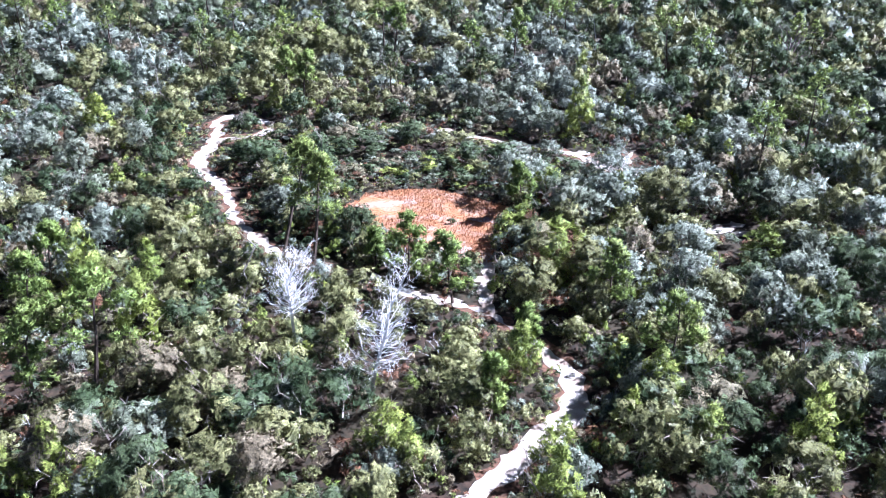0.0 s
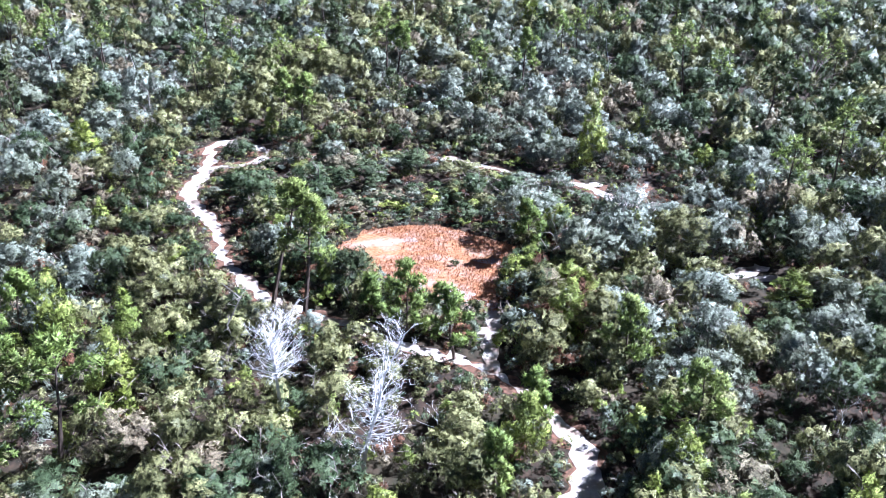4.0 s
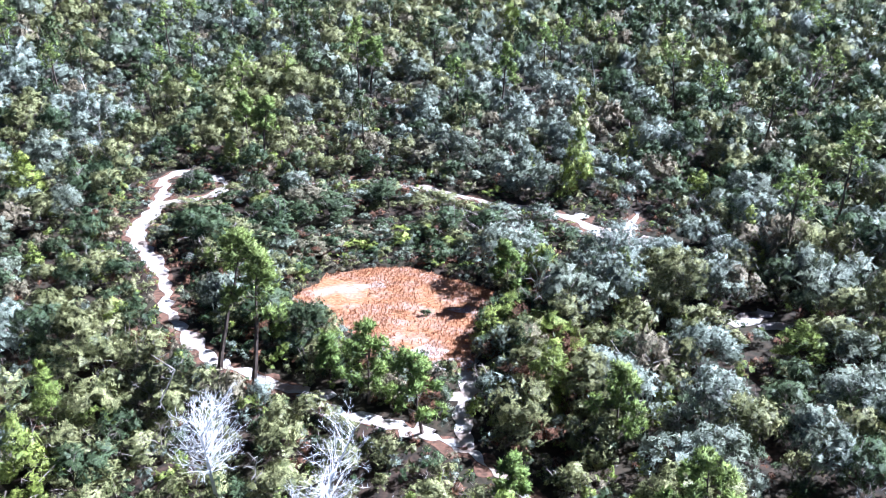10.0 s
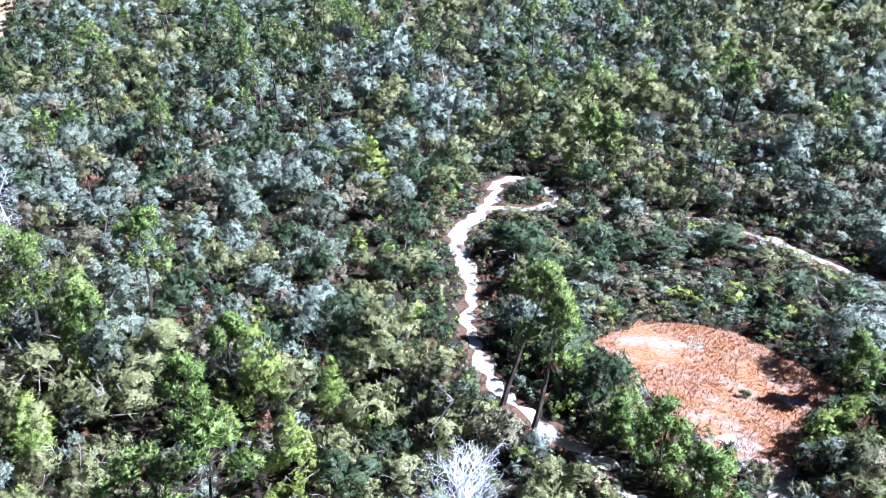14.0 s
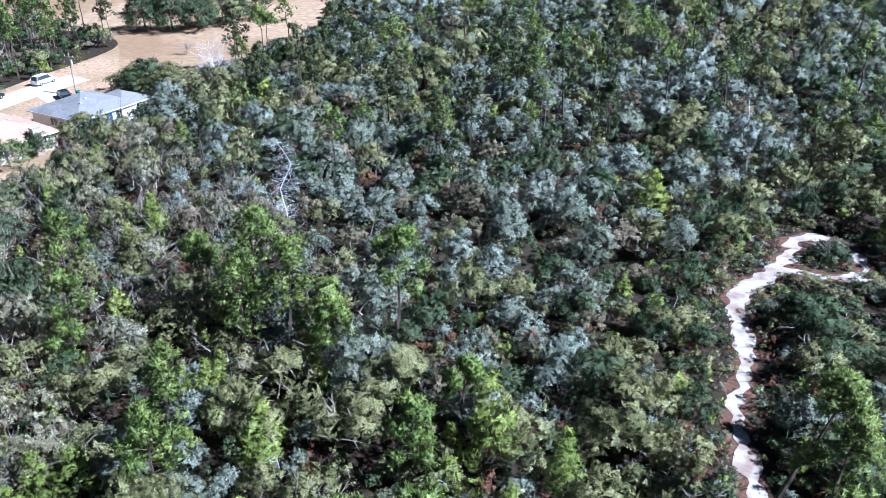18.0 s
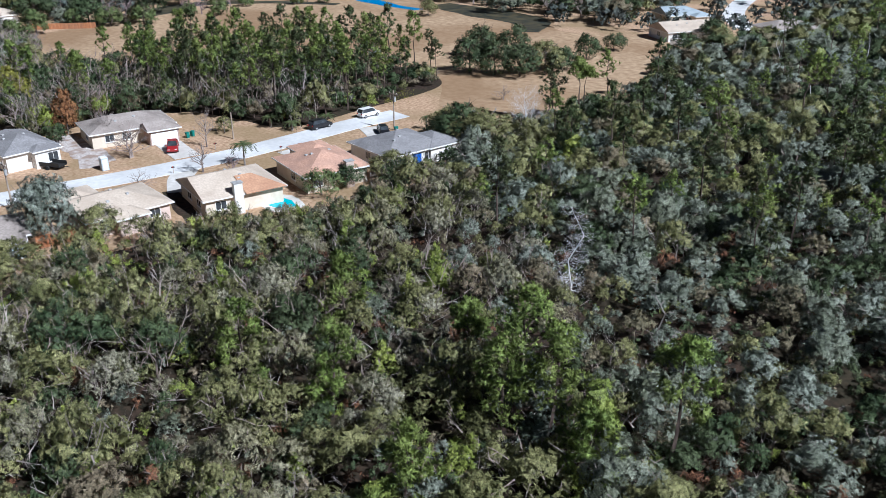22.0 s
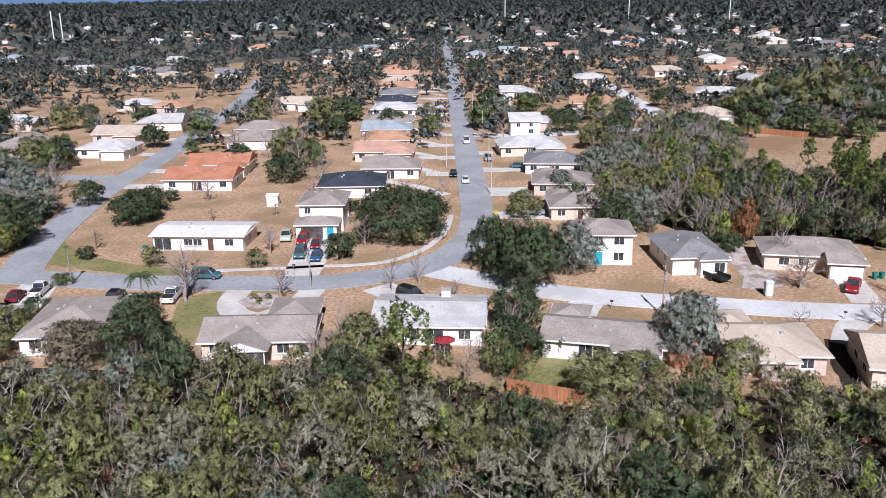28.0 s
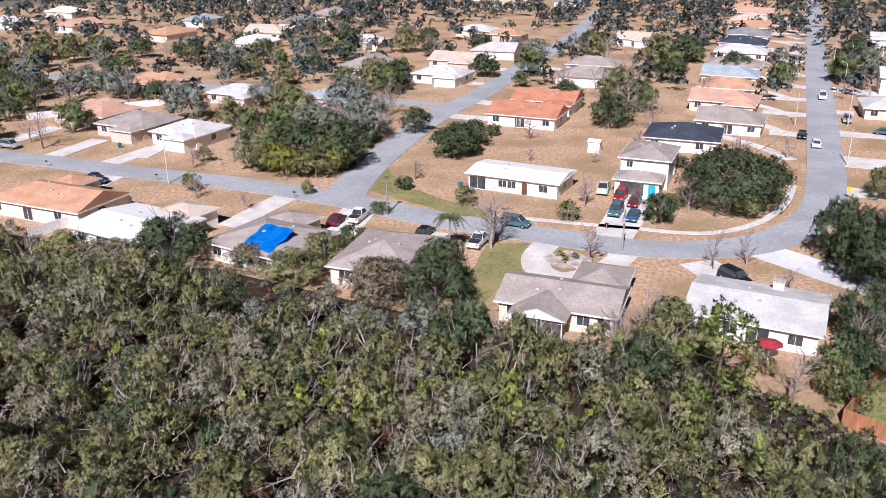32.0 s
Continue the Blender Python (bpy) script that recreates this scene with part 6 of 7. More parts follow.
TREES_NORTH = """-340.8 -54.6 9 10 live; -336.5 -40.1 8 10 live; -295.7 -16.1 8 9 live; -284.2 1.9 9 10 live; -227.7 7.2 9 10 grey; -365.2 7.9 8 12 live; -301.5 25.2 7 9 grey; -329.3 39.4 10 13 live; -315.3 54.7 9 12 live; -338.2 48.2 9 12 grey; -442.7 -13.6 10 8 bare; -480.1 -107.2 8 9 live; -341.1 59.0 9 10 rust; -343.1 88.8 8 10 live; -357.2 112.9 8 11 live; -344.4 74.1 8 10 rust; -373.6 127.7 7 9 live; -365.9 127.2 7 9 live; -360.6 147.8 5 9 bare; -335.6 151.7 5 8 rust; -363.9 178.3 5 6 bare; -318.7 177.2 6 9 live; -328.3 148.1 4 5 olive; -277.9 158.2 6 6 olive; -311.2 66.8 3 6 rust"""
TREES_CLUMP = """-194.0 132.1 9 9 live; -188.9 136.3 9 9 live; -185.0 140.9 8 9 live; -185.9 148.3 8 9 olive; -186.5 153.3 6 8 live; -208.0 142.1 9 9 live; -204.6 150.2 9 8 live; -194.3 165.6 7 6 live; -200.7 178.6 5 6 live; -166.7 126.7 3 5 bare; -141.5 104.2 8 10 live; -146.9 104.5 6 8 olive; -256.8 191.6 10 12 bare; -273.5 183.8 9 12 grey; -295.7 184.0 9 12 bare; -252.4 201.7 9 11 bare; -239.4 203.6 8 10 grey; -306.6 177.7 9 11 grey; -260.4 229.8 8 10 olive; -187.2 191.4 6 8 live; -196.5 208.5 7 8 live"""
TREES_EXTRA = """-121.5 15.0 6 5 live; -118.5 14.2 5 4 bush; -124.5 15.4 7 5 bare; -116.0 16.0 5 4 olive; -130.5 13.5 8 6 live; -112.5 -3.8 6 5 bare; -110.0 -5.4 5 5 bare; -115.5 -2.6 6 5 live; -117.8 -4.6 6 5 bare"""
KIND = {"live": ("leaf_dark", "bark_dark", "dark green live oak in a dry yard"), "olive": ("leaf_olive", "bark_grey", "olive-green oak beside the houses"),
        "grey": ("leaf_grey", "bark_grey", "grey-green mossy oak by a house"), "rust": ("leaf_brown", "bark_grey", "rusty brown withered tree in a yard"),
        "orange": ("leaf_orange", "bark_grey", "orange-brown autumn tree at the belt's edge"), "yellow": ("leaf_yellow", "bark_grey", "yellowing broad tree at a corner"), "bush": ("leaf_mid", "bark_dark", "rounded green shrub in a back yard")}
built = {}
r = random.Random(3)
for row in "; ".join((TREES_MAIN, TREES_EAST, TREES_SOUTH, TREES_WEST, TREES_NORTH, TREES_CLUMP, TREES_EXTRA)).split("; "):
    x, y, h, w, kind = row.split()
    x, y, h, w = float(x), float(y), float(h), float(w)
    variant = r.randrange(3 if kind in ("live", "bare") else 2)
    key = (kind, variant)
    if key not in built:
        if kind == "bare":
            o = bare_tree(900 + variant, 8, 8, "grey leafless tree with fine bare branches")()
        else:
            leaf, bark, words = KIND[kind]
            o = oak(700 + variant * 17 + len(kind), 8, 8, 1600 if kind != "bush" else 900, 0.52, bark, leaf, words, 0.3, 9, 22, "oak_tree" if kind in ("live", "olive", "grey") else "yard_tree" if kind != "bush" else "shrub")()
        built[key] = o
        o.location, o.rotation_euler = (x, y, 0), (0, 0, r.uniform(0, 6.28))
    else:
        o = copy_thing(built[key], pose(x, y, 0, 0, 0, math.degrees(r.uniform(0, 6.28))))
    o.scale = (w / 8, w / 8, h / 8)


big = oak(991, 10.5, 17, 7000, 0.55, "bark_dark", "leaf_dark", "broad dark green live oak at the street's bend", 0.25, 14, 46)()
big.location = (-167.6, -18.6, 0)

# ---- palms ----
def frond_tris(r, base, az, length, droop, width):
    """One palm frond: a bent rachis with leaflets to both sides."""
    out, p = [], np.array(base, float)
    d = np.array((np.cos(az), np.sin(az), 0.0))
    side = np.array((-np.sin(az), np.cos(az), 0.0))
    n = 9
    prev = p
    for i in range(1, n + 1):
        f = i / n
        q = p + d * length * f * (1 - 0.25 * droop * f) + np.array((0, 0, length * (0.5 * f - droop * f * f)))
        out += list(sticks([(prev, q, 0.03, 0.02)], 3))
        for s in (-1, 1):
            tip = q + side * s * width * math.sin(math.pi * min(1, 0.15 + 0.85 * f)) + d * 0.25 * length * 0.5 + np.array((0, 0, -0.25 * width))
            out.append((prev, q, tip))
        prev = q
    return out


def palm(x, y, h, fronds, length, label, thin=0.14):
    r = np.random.default_rng(int(abs(x * 10 + y)))
    root = new("palm_tree")
    root.location = (x, y, 0)
    o = new("trunk", soup("trunk", sticks([((0, 0, 0), (0.05, 0, h * 0.5), thin * 1.2, thin), ((0.05, 0, h * 0.5), (0, 0.05, h), thin, thin * 0.9)], 7), M["bark_grey"]))
    o.parent = root
    for i in range(fronds):
        t = frond_tris(r, (0, 0.05, h), i * 2.4 + r.normal() * 0.2, length * r.uniform(0.85, 1.1), 0.45 + 0.75 * i / fronds, 0.42 * length * 0.5)
        f = new("frond", soup("frond", np.array(t), M["palm_leaf"]))
        f.parent = root
    return tagged(root, label, "palm")


palm(-147.7, 67.3, 3.6, 16, 2.6, "queen palm with arching fronds beside the street")
palm(-153.7, 103.2, 2.4, 12, 1.6, "small palm by the dead end")
palm(-121.0, -40.2, 5.2, 18, 3.0, "tall palm with drooping fronds by a driveway")
palm(-126.4, -58.5, 6.4, 9, 0.8, "thin braced young palm at the corner", 0.1)
for i, (x, y, h) in enumerate(((-159.4, -25.4, 2.0), (-162.3, -24.5, 2.6), (-160.2, -27.4, 1.8), (-126.9, 85.1, 1.6), (-125.5, 82.8, 1.2))):
    palm(x, y, h, 16, 2.6, "low clump of sago palm fronds in a yard", 0.2)
for x, y, h in ((-166.0, 84.0, 2.6), (-164.6, 80.2, 1.6), (-168.4, 77.0, 2.2), (-167.0, 87.6, 1.4)):
    palm(x, y, h, 15, 2.3, "bushy cabbage palm at the foot of the belt", 0.2)
palm(-326.0, 148.5, 3.5, 12, 2.4, "cabbage palm by the channel", 0.25)
palm(-385.0, 206.0, 5.0, 14, 2.4, "cabbage palm on the lake shore", 0.25)

# ---- driveways, walks and lawns ----
for i, (a, b, dep, _) in enumerate(MAIN_STREET + STREET_BACK):
    along = Vector(b) - Vector(a)
    side = Vector((-along.y, along.x)).normalized()
    mid = Vector(a) + along * 0.3
    fronts = [(mid + side * (dep + 3.2), side), (mid - side * 2.6, -side), (Vector(a) - along.normalized() * 1.0 + side * dep * 0.5, -along.normalized()), (Vector(b) + along.normalized() * 1.0 + side * dep * 0.5, along.normalized())]
    best = None
    for p, d in fronts:
        for line, w in LINES:
            ln = np.array(line)[:, :2]
            q = ln[np.argmin(np.linalg.norm(ln - (p.x, p.y), axis=1))]
            gap = math.dist(q, p)
            if gap < 26 and (best is None or gap < best[0]):
                best = (gap, p, Vector((float(q[0]), float(q[1]))), w)
    if best and best[0] - best[3] > 1.5:
        gap, p, q, w = best
        end = p + (q - p) * (1 - (w - 0.05) / gap)
        bm, _ = ribbon([tuple(p), tuple(p + (end - p) * 0.5), tuple(end)], 4.6, 0.07 + 0.002 * (i % 5), 0.05)
        setting("driveway", bm, M["concrete"], "pale concrete driveway from a house to the street", "driveway")

DRIVES = [
    ("driveway", [(-133.2, -31.5), (-127.5, -29.6), (-123.6, -26), (-123.6, -22.2), (-127.5, -20.2), (-132, -19.8), (-137.2, -20.8)], 4.0, "white concrete horseshoe driveway"),
    ("driveway", [(-140.5, -25.4), (-148, -28), (-155, -30.8), (-163.5, -34)], 6.2, "wide pale concrete driveway with parked cars"),
    ("driveway", [(-125.6, -64), (-120.5, -61), (-115, -58)], 6.0, "pale concrete driveway"),
    ("driveway", [(-128, -80), (-116.5, -76.8), (-106, -73)], 4.6, "pale concrete driveway"),
    ("driveway", [(-156.5, 59.4), (-161, 58.5), (-168, 57.4)], 4.6, "pale concrete driveway with a red pickup"),
    ("driveway", [(-118, -121.5), (-125, -125.5), (-131.5, -128.6)], 4.2, "pale concrete driveway"),
    ("driveway", [(-126, -46), (-121, -44.5), (-116.5, -42.5)], 5.0, "pale concrete driveway"),
    ("driveway", [(-145.6, 21), (-140.5, 20.6), (-136.6, 21)], 5.0, "pale concrete driveway"),
    ("driveway", [(-150.6, 58.6), (-145.5, 56.4), (-139, 55.4)], 4.0, "narrow concrete driveway"),
    ("driveway", [(-153, 76.5), (-148.5, 78.2), (-144.6, 79.2)], 5.4, "pale concrete driveway"),
    ("driveway", [(-160, 94.2), (-154.5, 93.8), (-147, 92.6)], 4.6, "pale concrete driveway"),
    ("driveway", [(-106, -134), (-100, -140), (-95, -146)], 4.0, "pale concrete driveway"),
    ("driveway", [(-108.2, -112.5), (-103.5, -110), (-99.5, -108.6)], 4.0, "pale concrete driveway"),
    ("driveway", [(-140.8, -11.6), (-137.5, -5.5), (-135, -0.5)], 5.5, "pale concrete driveway"),
    ("driveway", [(-187.5, -8), (-189.6, -2), (-191.6, 4.5)], 4.0, "pale concrete driveway with a parked car"),
    ("driveway", [(-206.5, -14), (-208.6, -8.5), (-210.4, -3)], 4.0, "pale concrete driveway"),
    ("driveway", [(-233, -24), (-234, -17), (-235, -11)], 3.6, "pale concrete driveway"),
    ("sidewalk", [(-137.6, -45.5), (-142.7, -34.5), (-145.4, -28.8), (-147.4, -25), (-150, -19.4), (-154.1, -14.8), (-162.8, -12), (-174.3, -12.6), (-186, -15.6)], 1.3, "narrow concrete sidewalk round the bend"),
]
for name, pts, w, label in DRIVES:
    bm, line = ribbon(pts, w, 0.065, 0.08, 1.2, 0.03)
    setting(name, bm, M["concrete"], label, name)
for i in range(11):
    t = i * 21.0
    x, y = -203.0 - t * 0.937, -22.6 - t * 0.35
    bm, line = ribbon([(x, y), (x - 6, y - 9.5), (x - 9, y - 19)], 2.6, 0.065, 0.08, 2, 0.03)
    setting("driveway", bm, M["concrete"], "narrow pale driveway up to a house", "driveway")
bm, _ = patch([(-126.4, -37.7), (-130.9, -33.7), (-122.1, -28.0), (-113.9, -26.2), (-106, -22), (-104.8, -10), (-101.5, -10.5), (-100.1, -23.9), (-114.5, -31.5)], 0.035, 0.04, 0.2)
setting("lawn", bm, M["grass_green"], "strip of greener lawn between two houses", "lawn")
bm, _ = patch([(-133.6, -70), (-141, -76.5), (-146, -79), (-141, -70), (-138.5, -58), (-138.2, -44), (-134.2, -42), (-133.6, -58)], 0.035, 0.04, 0.3)
setting("lawn", bm, M["grass_green"], "greenish verge at the street corner", "lawn")
bm, _ = patch([(-127.8, -28.6), (-126.0, -25), (-127.4, -22.6), (-131.6, -23), (-132.4, -27.6)], 0.07, 0.05, 0.1)
setting("flower_bed", bm, M["sand"], "pale gravel bed inside the driveway", "bed")
bm, _ = patch([(-113.4, 18.4), (-126, 18.2), (-127, 24), (-122.5, 30), (-113, 27)], 0.035, 0.04, 0.3)
setting("yard", bm, M["grass_green"], "patchy fenced back yard of weeds and sand", "yard")
bm, _ = patch([(-158, 42), (-165, 41.6), (-178, 38), (-180, 42), (-166, 47), (-158.5, 47)], 0.035, 0.04, 0.4)
setting("bare_soil", bm, M["sand"], "bare sandy soil beside a new house", "soil")
bm, _ = patch([(-124.0, 54.2), (-140, 52.8), (-140, 55), (-124.4, 56.2)], 0.033, 0.04, 0.2)
setting("bare_soil", bm, M["litter"], "bare brown soil between houses", "soil")
bm, _ = patch([(-130.8, 64.2), (-131, 69.4), (-125, 71), (-124.2, 66.4)], 0.06, 0.06, 0.1)
setting("patio", bm, M["concrete"], "pale concrete pool patio", "patio")
bm, _ = patch([(-129.6, 65.2), (-130.2, 68.4), (-127.8, 69.8), (-125.0, 69.8), (-125.6, 67.0)], 0.075, 0.05)
setting("swimming_pool", bm, M["pool_water"], "turquoise swimming pool behind a house", "pool")
for x, y, h, w, leaf in ((-129.6, -26.9, 1.0, 1.5, "leaf_yellow"), (-128.6, -25.2, 0.9, 1.3, "leaf_green"), (-130.6, -25.0, 1.0, 1.2, "leaf_dark"), (-128.0, -63.0, 0.8, 1.8, "leaf_yellow"), (-127.2, -61.2, 0.7, 1.5, "leaf_yellow"),
                         (-176.7, 108.9, 1.6, 5.0, "leaf_yellow"), (-173.5, 104.0, 1.4, 4.0, "leaf_yellow"), (0.9, 92.6, 0.7, 1.1, "leaf_dark"), (9.5, 91.0, 1.3, 2.0, "leaf_green")):
    g = np.random.default_rng(int(abs(x * 7)))
    o = new("shrub", soup("shrub", leaf_cloud(g, 260, [(a * w / 3.2, b * w / 3.2, c * h / 3, d * w / 3.2) for a, b, c, d in bush_lobes(g, 3.2, 3, 7)], 0.22), M[leaf]))
    o.location = (x, y, 0)
    tagged(o, "low rounded %s garden shrub" % {"leaf_yellow": "yellow-green", "leaf_green": "green", "leaf_dark": "dark green"}[leaf], "shrub")

# sedge tufts of the clearing, palmetto and rusty brush at its edge
g = np.random.default_rng(77)
xy = jittered(-16, 10, 80, 105, 0.3, g)
xy = xy[inside(CLEARING, xy)]
xy = xy[wavy(xy, 0.45, 21) + g.normal(0, 0.35, len(xy)) > -0.45]
blade = []
for _ in range(6):
    b = g.uniform(0, 6.28, 9)
    root = np.stack([np.cos(b), np.sin(b), 0 * b], 1) * 0.09
    tip = np.stack([np.cos(b) * 0.28, np.sin(b) * 0.28, g.uniform(0.1, 0.34, 9)], 1)
    sd = np.stack([-np.sin(b), np.cos(b), 0 * b], 1) * 0.03
    blade.append(np.stack([root + sd, root - sd, tip], 1))
tagged(new("sedge_tufts", soup("sedge_tufts", scatter(blade, xy, g.uniform(0.6, 1.3, len(xy)), g.uniform(0, 6.28, len(xy)), 0.05), shader("sedge_blades", (0.34, 0.14, 0.065), (0.52, 0.27, 0.15), 0.8, 0.9, island=0.5))),
       "rust-orange dead sedge tufts covering the clearing", "sedge", kind="stuff")

# ---- vehicles ----
M["tyre"] = shader("tyre", (0.02, 0.02, 0.02), (0.04, 0.04, 0.04), 4, 0.9)
M["chrome"] = shader("chrome", (0.5, 0.5, 0.52), (0.65, 0.65, 0.66), 2, 0.3, metal=0.8)
M["lamp_red"] = shader("lamp_red", (0.4, 0.02, 0.02), (0.5, 0.03, 0.03), 2, 0.3)
M["lamp_clear"] = shader("lamp_clear", (0.6, 0.62, 0.64), (0.75, 0.76, 0.78), 2, 0.15)
PAINT = {n: shader("paint_" + n, c, tuple(min(1, k * 1.08) for k in c), 0.6, 0.28, spec=0.6) for n, c in
         {"white": (0.75, 0.75, 0.75), "black": (0.015, 0.016, 0.02), "red": (0.3, 0.018, 0.022), "maroon": (0.16, 0.02, 0.03), "blue": (0.04, 0.1, 0.2), "teal": (0.06, 0.14, 0.16), "grey": (0.3, 0.31, 0.33),
          "pale_green": (0.5, 0.56, 0.48), "navy": (0.02, 0.03, 0.08)}.items()}


def prism(profile, width, top_in=0.0):
    """A side profile (y, z) drawn out to a width, narrowed towards the top."""
    bm = bmesh.new()
    zs = [z for _, z in profile]
    z0, z1 = min(zs), max(zs)
    rows = []
    for s in (-1, 1):
        rows.append([bm.verts.new((s * (width / 2 - top_in * (z - z0) / (z1 - z0 + 1e-6)), y, z)) for y, z in profile])
    bm.faces.new(rows[0])
    bm.faces.new(rows[1][::-1])
    n = len(profile)
    for i in range(n):
        j = (i + 1) % n
        bm.faces.new((rows[0][j], rows[0][i], rows[1][i], rows[1][j]))
    bmesh.ops.recalc_face_normals(bm, faces=bm.faces[:])
    return bm


def car(x, y, heading, paint, shape="sedan", label=""):
    """A parked vehicle; heading: degrees of its nose from +x."""
    root = new({"sedan": "car", "suv": "suv", "pickup": "pickup_truck", "van": "van"}[shape])
    root.matrix_world = pose(x, y, 0.09, 0, 0, heading - 90)
    L, W, H = {"sedan": (4.6, 1.8, 1.45), "suv": (4.7, 1.9, 1.8), "pickup": (5.4, 1.95, 1.85), "van": (5.0, 1.95, 2.0)}[shape]
    a, b = -L / 2, L / 2
    belt = 0.92 if shape == "sedan" else 1.08
    part("body", bevelled(prism([(a, 0.35), (a + 0.05, belt - 0.12), (a + 0.25, belt), (b - 1.2, belt), (b - 0.2, belt - 0.22), (b, belt - 0.35), (b - 0.05, 0.32)], W, 0.06), 0.06, 2), PAINT[paint], root)
    if shape == "pickup":
        c0, c1, r0, r1 = -0.6, 1.55, -0.4, 0.75
    elif shape == "sedan":
        c0, c1, r0, r1 = a + 0.45, 1.25, a + 1.2, 0.45
    else:
        c0, c1, r0, r1 = a + 0.12, 1.3, a + 0.4, 0.6
    part("glazing", prism([(c0, belt + 0.002), (r0, H - 0.08), (r1, H - 0.08), (c1, belt + 0.002)], W - 0.16, 0.14), M["glass_dark"], root, "dark tinted glass")
    part("roof", bevelled(boxes((-W / 2 + 0.24, W / 2 - 0.24, r0 - 0.05, r1 + 0.05, H - 0.078, H)), 0.03, 2), PAINT[paint], root)
    for s in (-1, 1):
        bm = bmesh.new()
        for y0, y1 in ((c0, r0), (c1, r1)):
            tube(bm, (s * (W / 2 - 0.1), y0, belt), (s * (W / 2 - 0.22), y1, H - 0.06), 0.05, 0.05, 5)
        part("pillars", bm, PAINT[paint], root)
    if shape == "pickup":
        part("bed_liner", boxes((-W / 2 + 0.14, W / 2 - 0.14, a + 0.14, c0 - 0.12, belt + 0.003, belt + 0.02)), M["tyre"], root, "dark open truck bed")
    for sx in (-1, 1):
        for yy in (a + 0.85, b - 0.9):
            wh = part("wheel", tube(bmesh.new(), (sx * (W / 2 - 0.2), yy, 0.33), (sx * (W / 2 + 0.015), yy, 0.33), 0.34, 0.34, 14), M["tyre"], root)
            part("rim", tube(bmesh.new(), (sx * (W / 2 - 0.02), yy, 0.33), (sx * (W / 2 + 0.03), yy, 0.33), 0.21, 0.19, 10), M["chrome"], wh)
        part("headlight", boxes((sx * (W / 2 - 0.38) - 0.18, sx * (W / 2 - 0.38) + 0.18, b - 0.12, b + 0.012, belt - 0.42, belt - 0.3)), M["lamp_clear"], root)
        part("taillight", boxes((sx * (W / 2 - 0.28) - 0.13, sx * (W / 2 - 0.28) + 0.13, a - 0.02, a + 0.08, belt - 0.3, belt - 0.12)), M["lamp_red"], root)
        part("mirror", boxes((sx * (W / 2 + 0.08) - 0.09, sx * (W / 2 + 0.08) + 0.09, c1 - 0.25, c1 - 0.13, belt, belt + 0.14)), PAINT[paint], root)
    return tagged(root, label, "vehicle")


car(-160.2, -39.0, 25, "pale_green", "pickup", "pale green old pickup parked on the grass")
car(-158.6, -34.6, 20, "red", "suv", "red suv parked on a driveway")
car(-157.4, -31.2, 20, "maroon", "sedan", "dark red sedan parked on a driveway")
car(-151.2, -31.0, 20, "teal", "suv", "dark green suv parked on a driveway")
car(-150.8, -27.6, 20, "blue", "sedan", "blue sedan parked on a driveway")
car(-121.6, -60.2, 205, "white", "pickup", "white pickup parked before a house")
car(-118.2, -61.6, 205, "maroon", "sedan", "maroon car parked beside a pickup")
car(-123.4, -47.4, 200, "black", "sedan", "black car parked in front of a house")
car(-125.8, -38.8, 200, "white", "pickup", "white pickup by a palm")
car(-135.8, -39.6, 107, "teal", "suv", "dark teal suv standing on the street")
car(-216.5, -22.8, 22, "white", "sedan", "white sedan on the main street")
car(-222.5, -28.0, 20, "black", "sedan", "black sedan parked on the verge")
car(-244.7, -26.0, 20, "grey", "pickup", "grey pickup parked on a driveway")
car(-236.8, -15.2, 95, "teal", "sedan", "dark teal car in a driveway")
car(-191.6, 0.4, 100, "grey", "suv", "silver suv parked in front of a house")
car(-162.0, 57.8, 350, "red", "pickup", "bright red pickup on a driveway")
car(-167.4, 96.6, 110, "white", "suv", "white suv parked at the dead end")
car(-163.6, 85.4, 110, "black", "suv", "black suv parked on the verge")
car(-155.0, 95.0, 350, "black", "sedan", "black car parked by a grey-roofed house")
car(-149.8, 78.0, 350, "maroon", "sedan", "dark car half hidden before a rose roof")
car(-103.4, -111.2, 120, "navy", "pickup", "dark blue pickup on a driveway")
car(-104.2, -148.6, 110, "grey", "suv", "silver suv on the street")
car(-137.6, -4.6, 70, "black", "suv", "black suv parked before a pale roof")
car(-268.0, -40.0, 22, "white", "van", "white van parked up the street")
car(-283.0, -57.5, 22, "white", "van", "white van beside a driveway")

# ---- street furniture ----
M["pole_wood"] = shader("pole_wood", (0.28, 0.23, 0.19), (0.4, 0.34, 0.29), 3, 0.9, 0.2, stretch=(1, 1, 0.2))
M["pole_concrete"] = shader("pole_concrete", (0.5, 0.5, 0.49), (0.6, 0.6, 0.58), 2, 0.8)
M["sign_yellow"] = shader("sign_yellow", (0.75, 0.5, 0.02), (0.8, 0.56, 0.03), 2, 0.5)
M["sign_black"] = shader("sign_black", (0.02, 0.02, 0.02), (0.03, 0.03, 0.03), 2, 0.6)
M["bin_green"] = shader("bin_green", (0.01, 0.16, 0.14), (0.02, 0.22, 0.19), 2, 0.5)
M["plastic_grey"] = shader("plastic_grey", (0.42, 0.48, 0.52), (0.5, 0.56, 0.6), 2, 0.6)


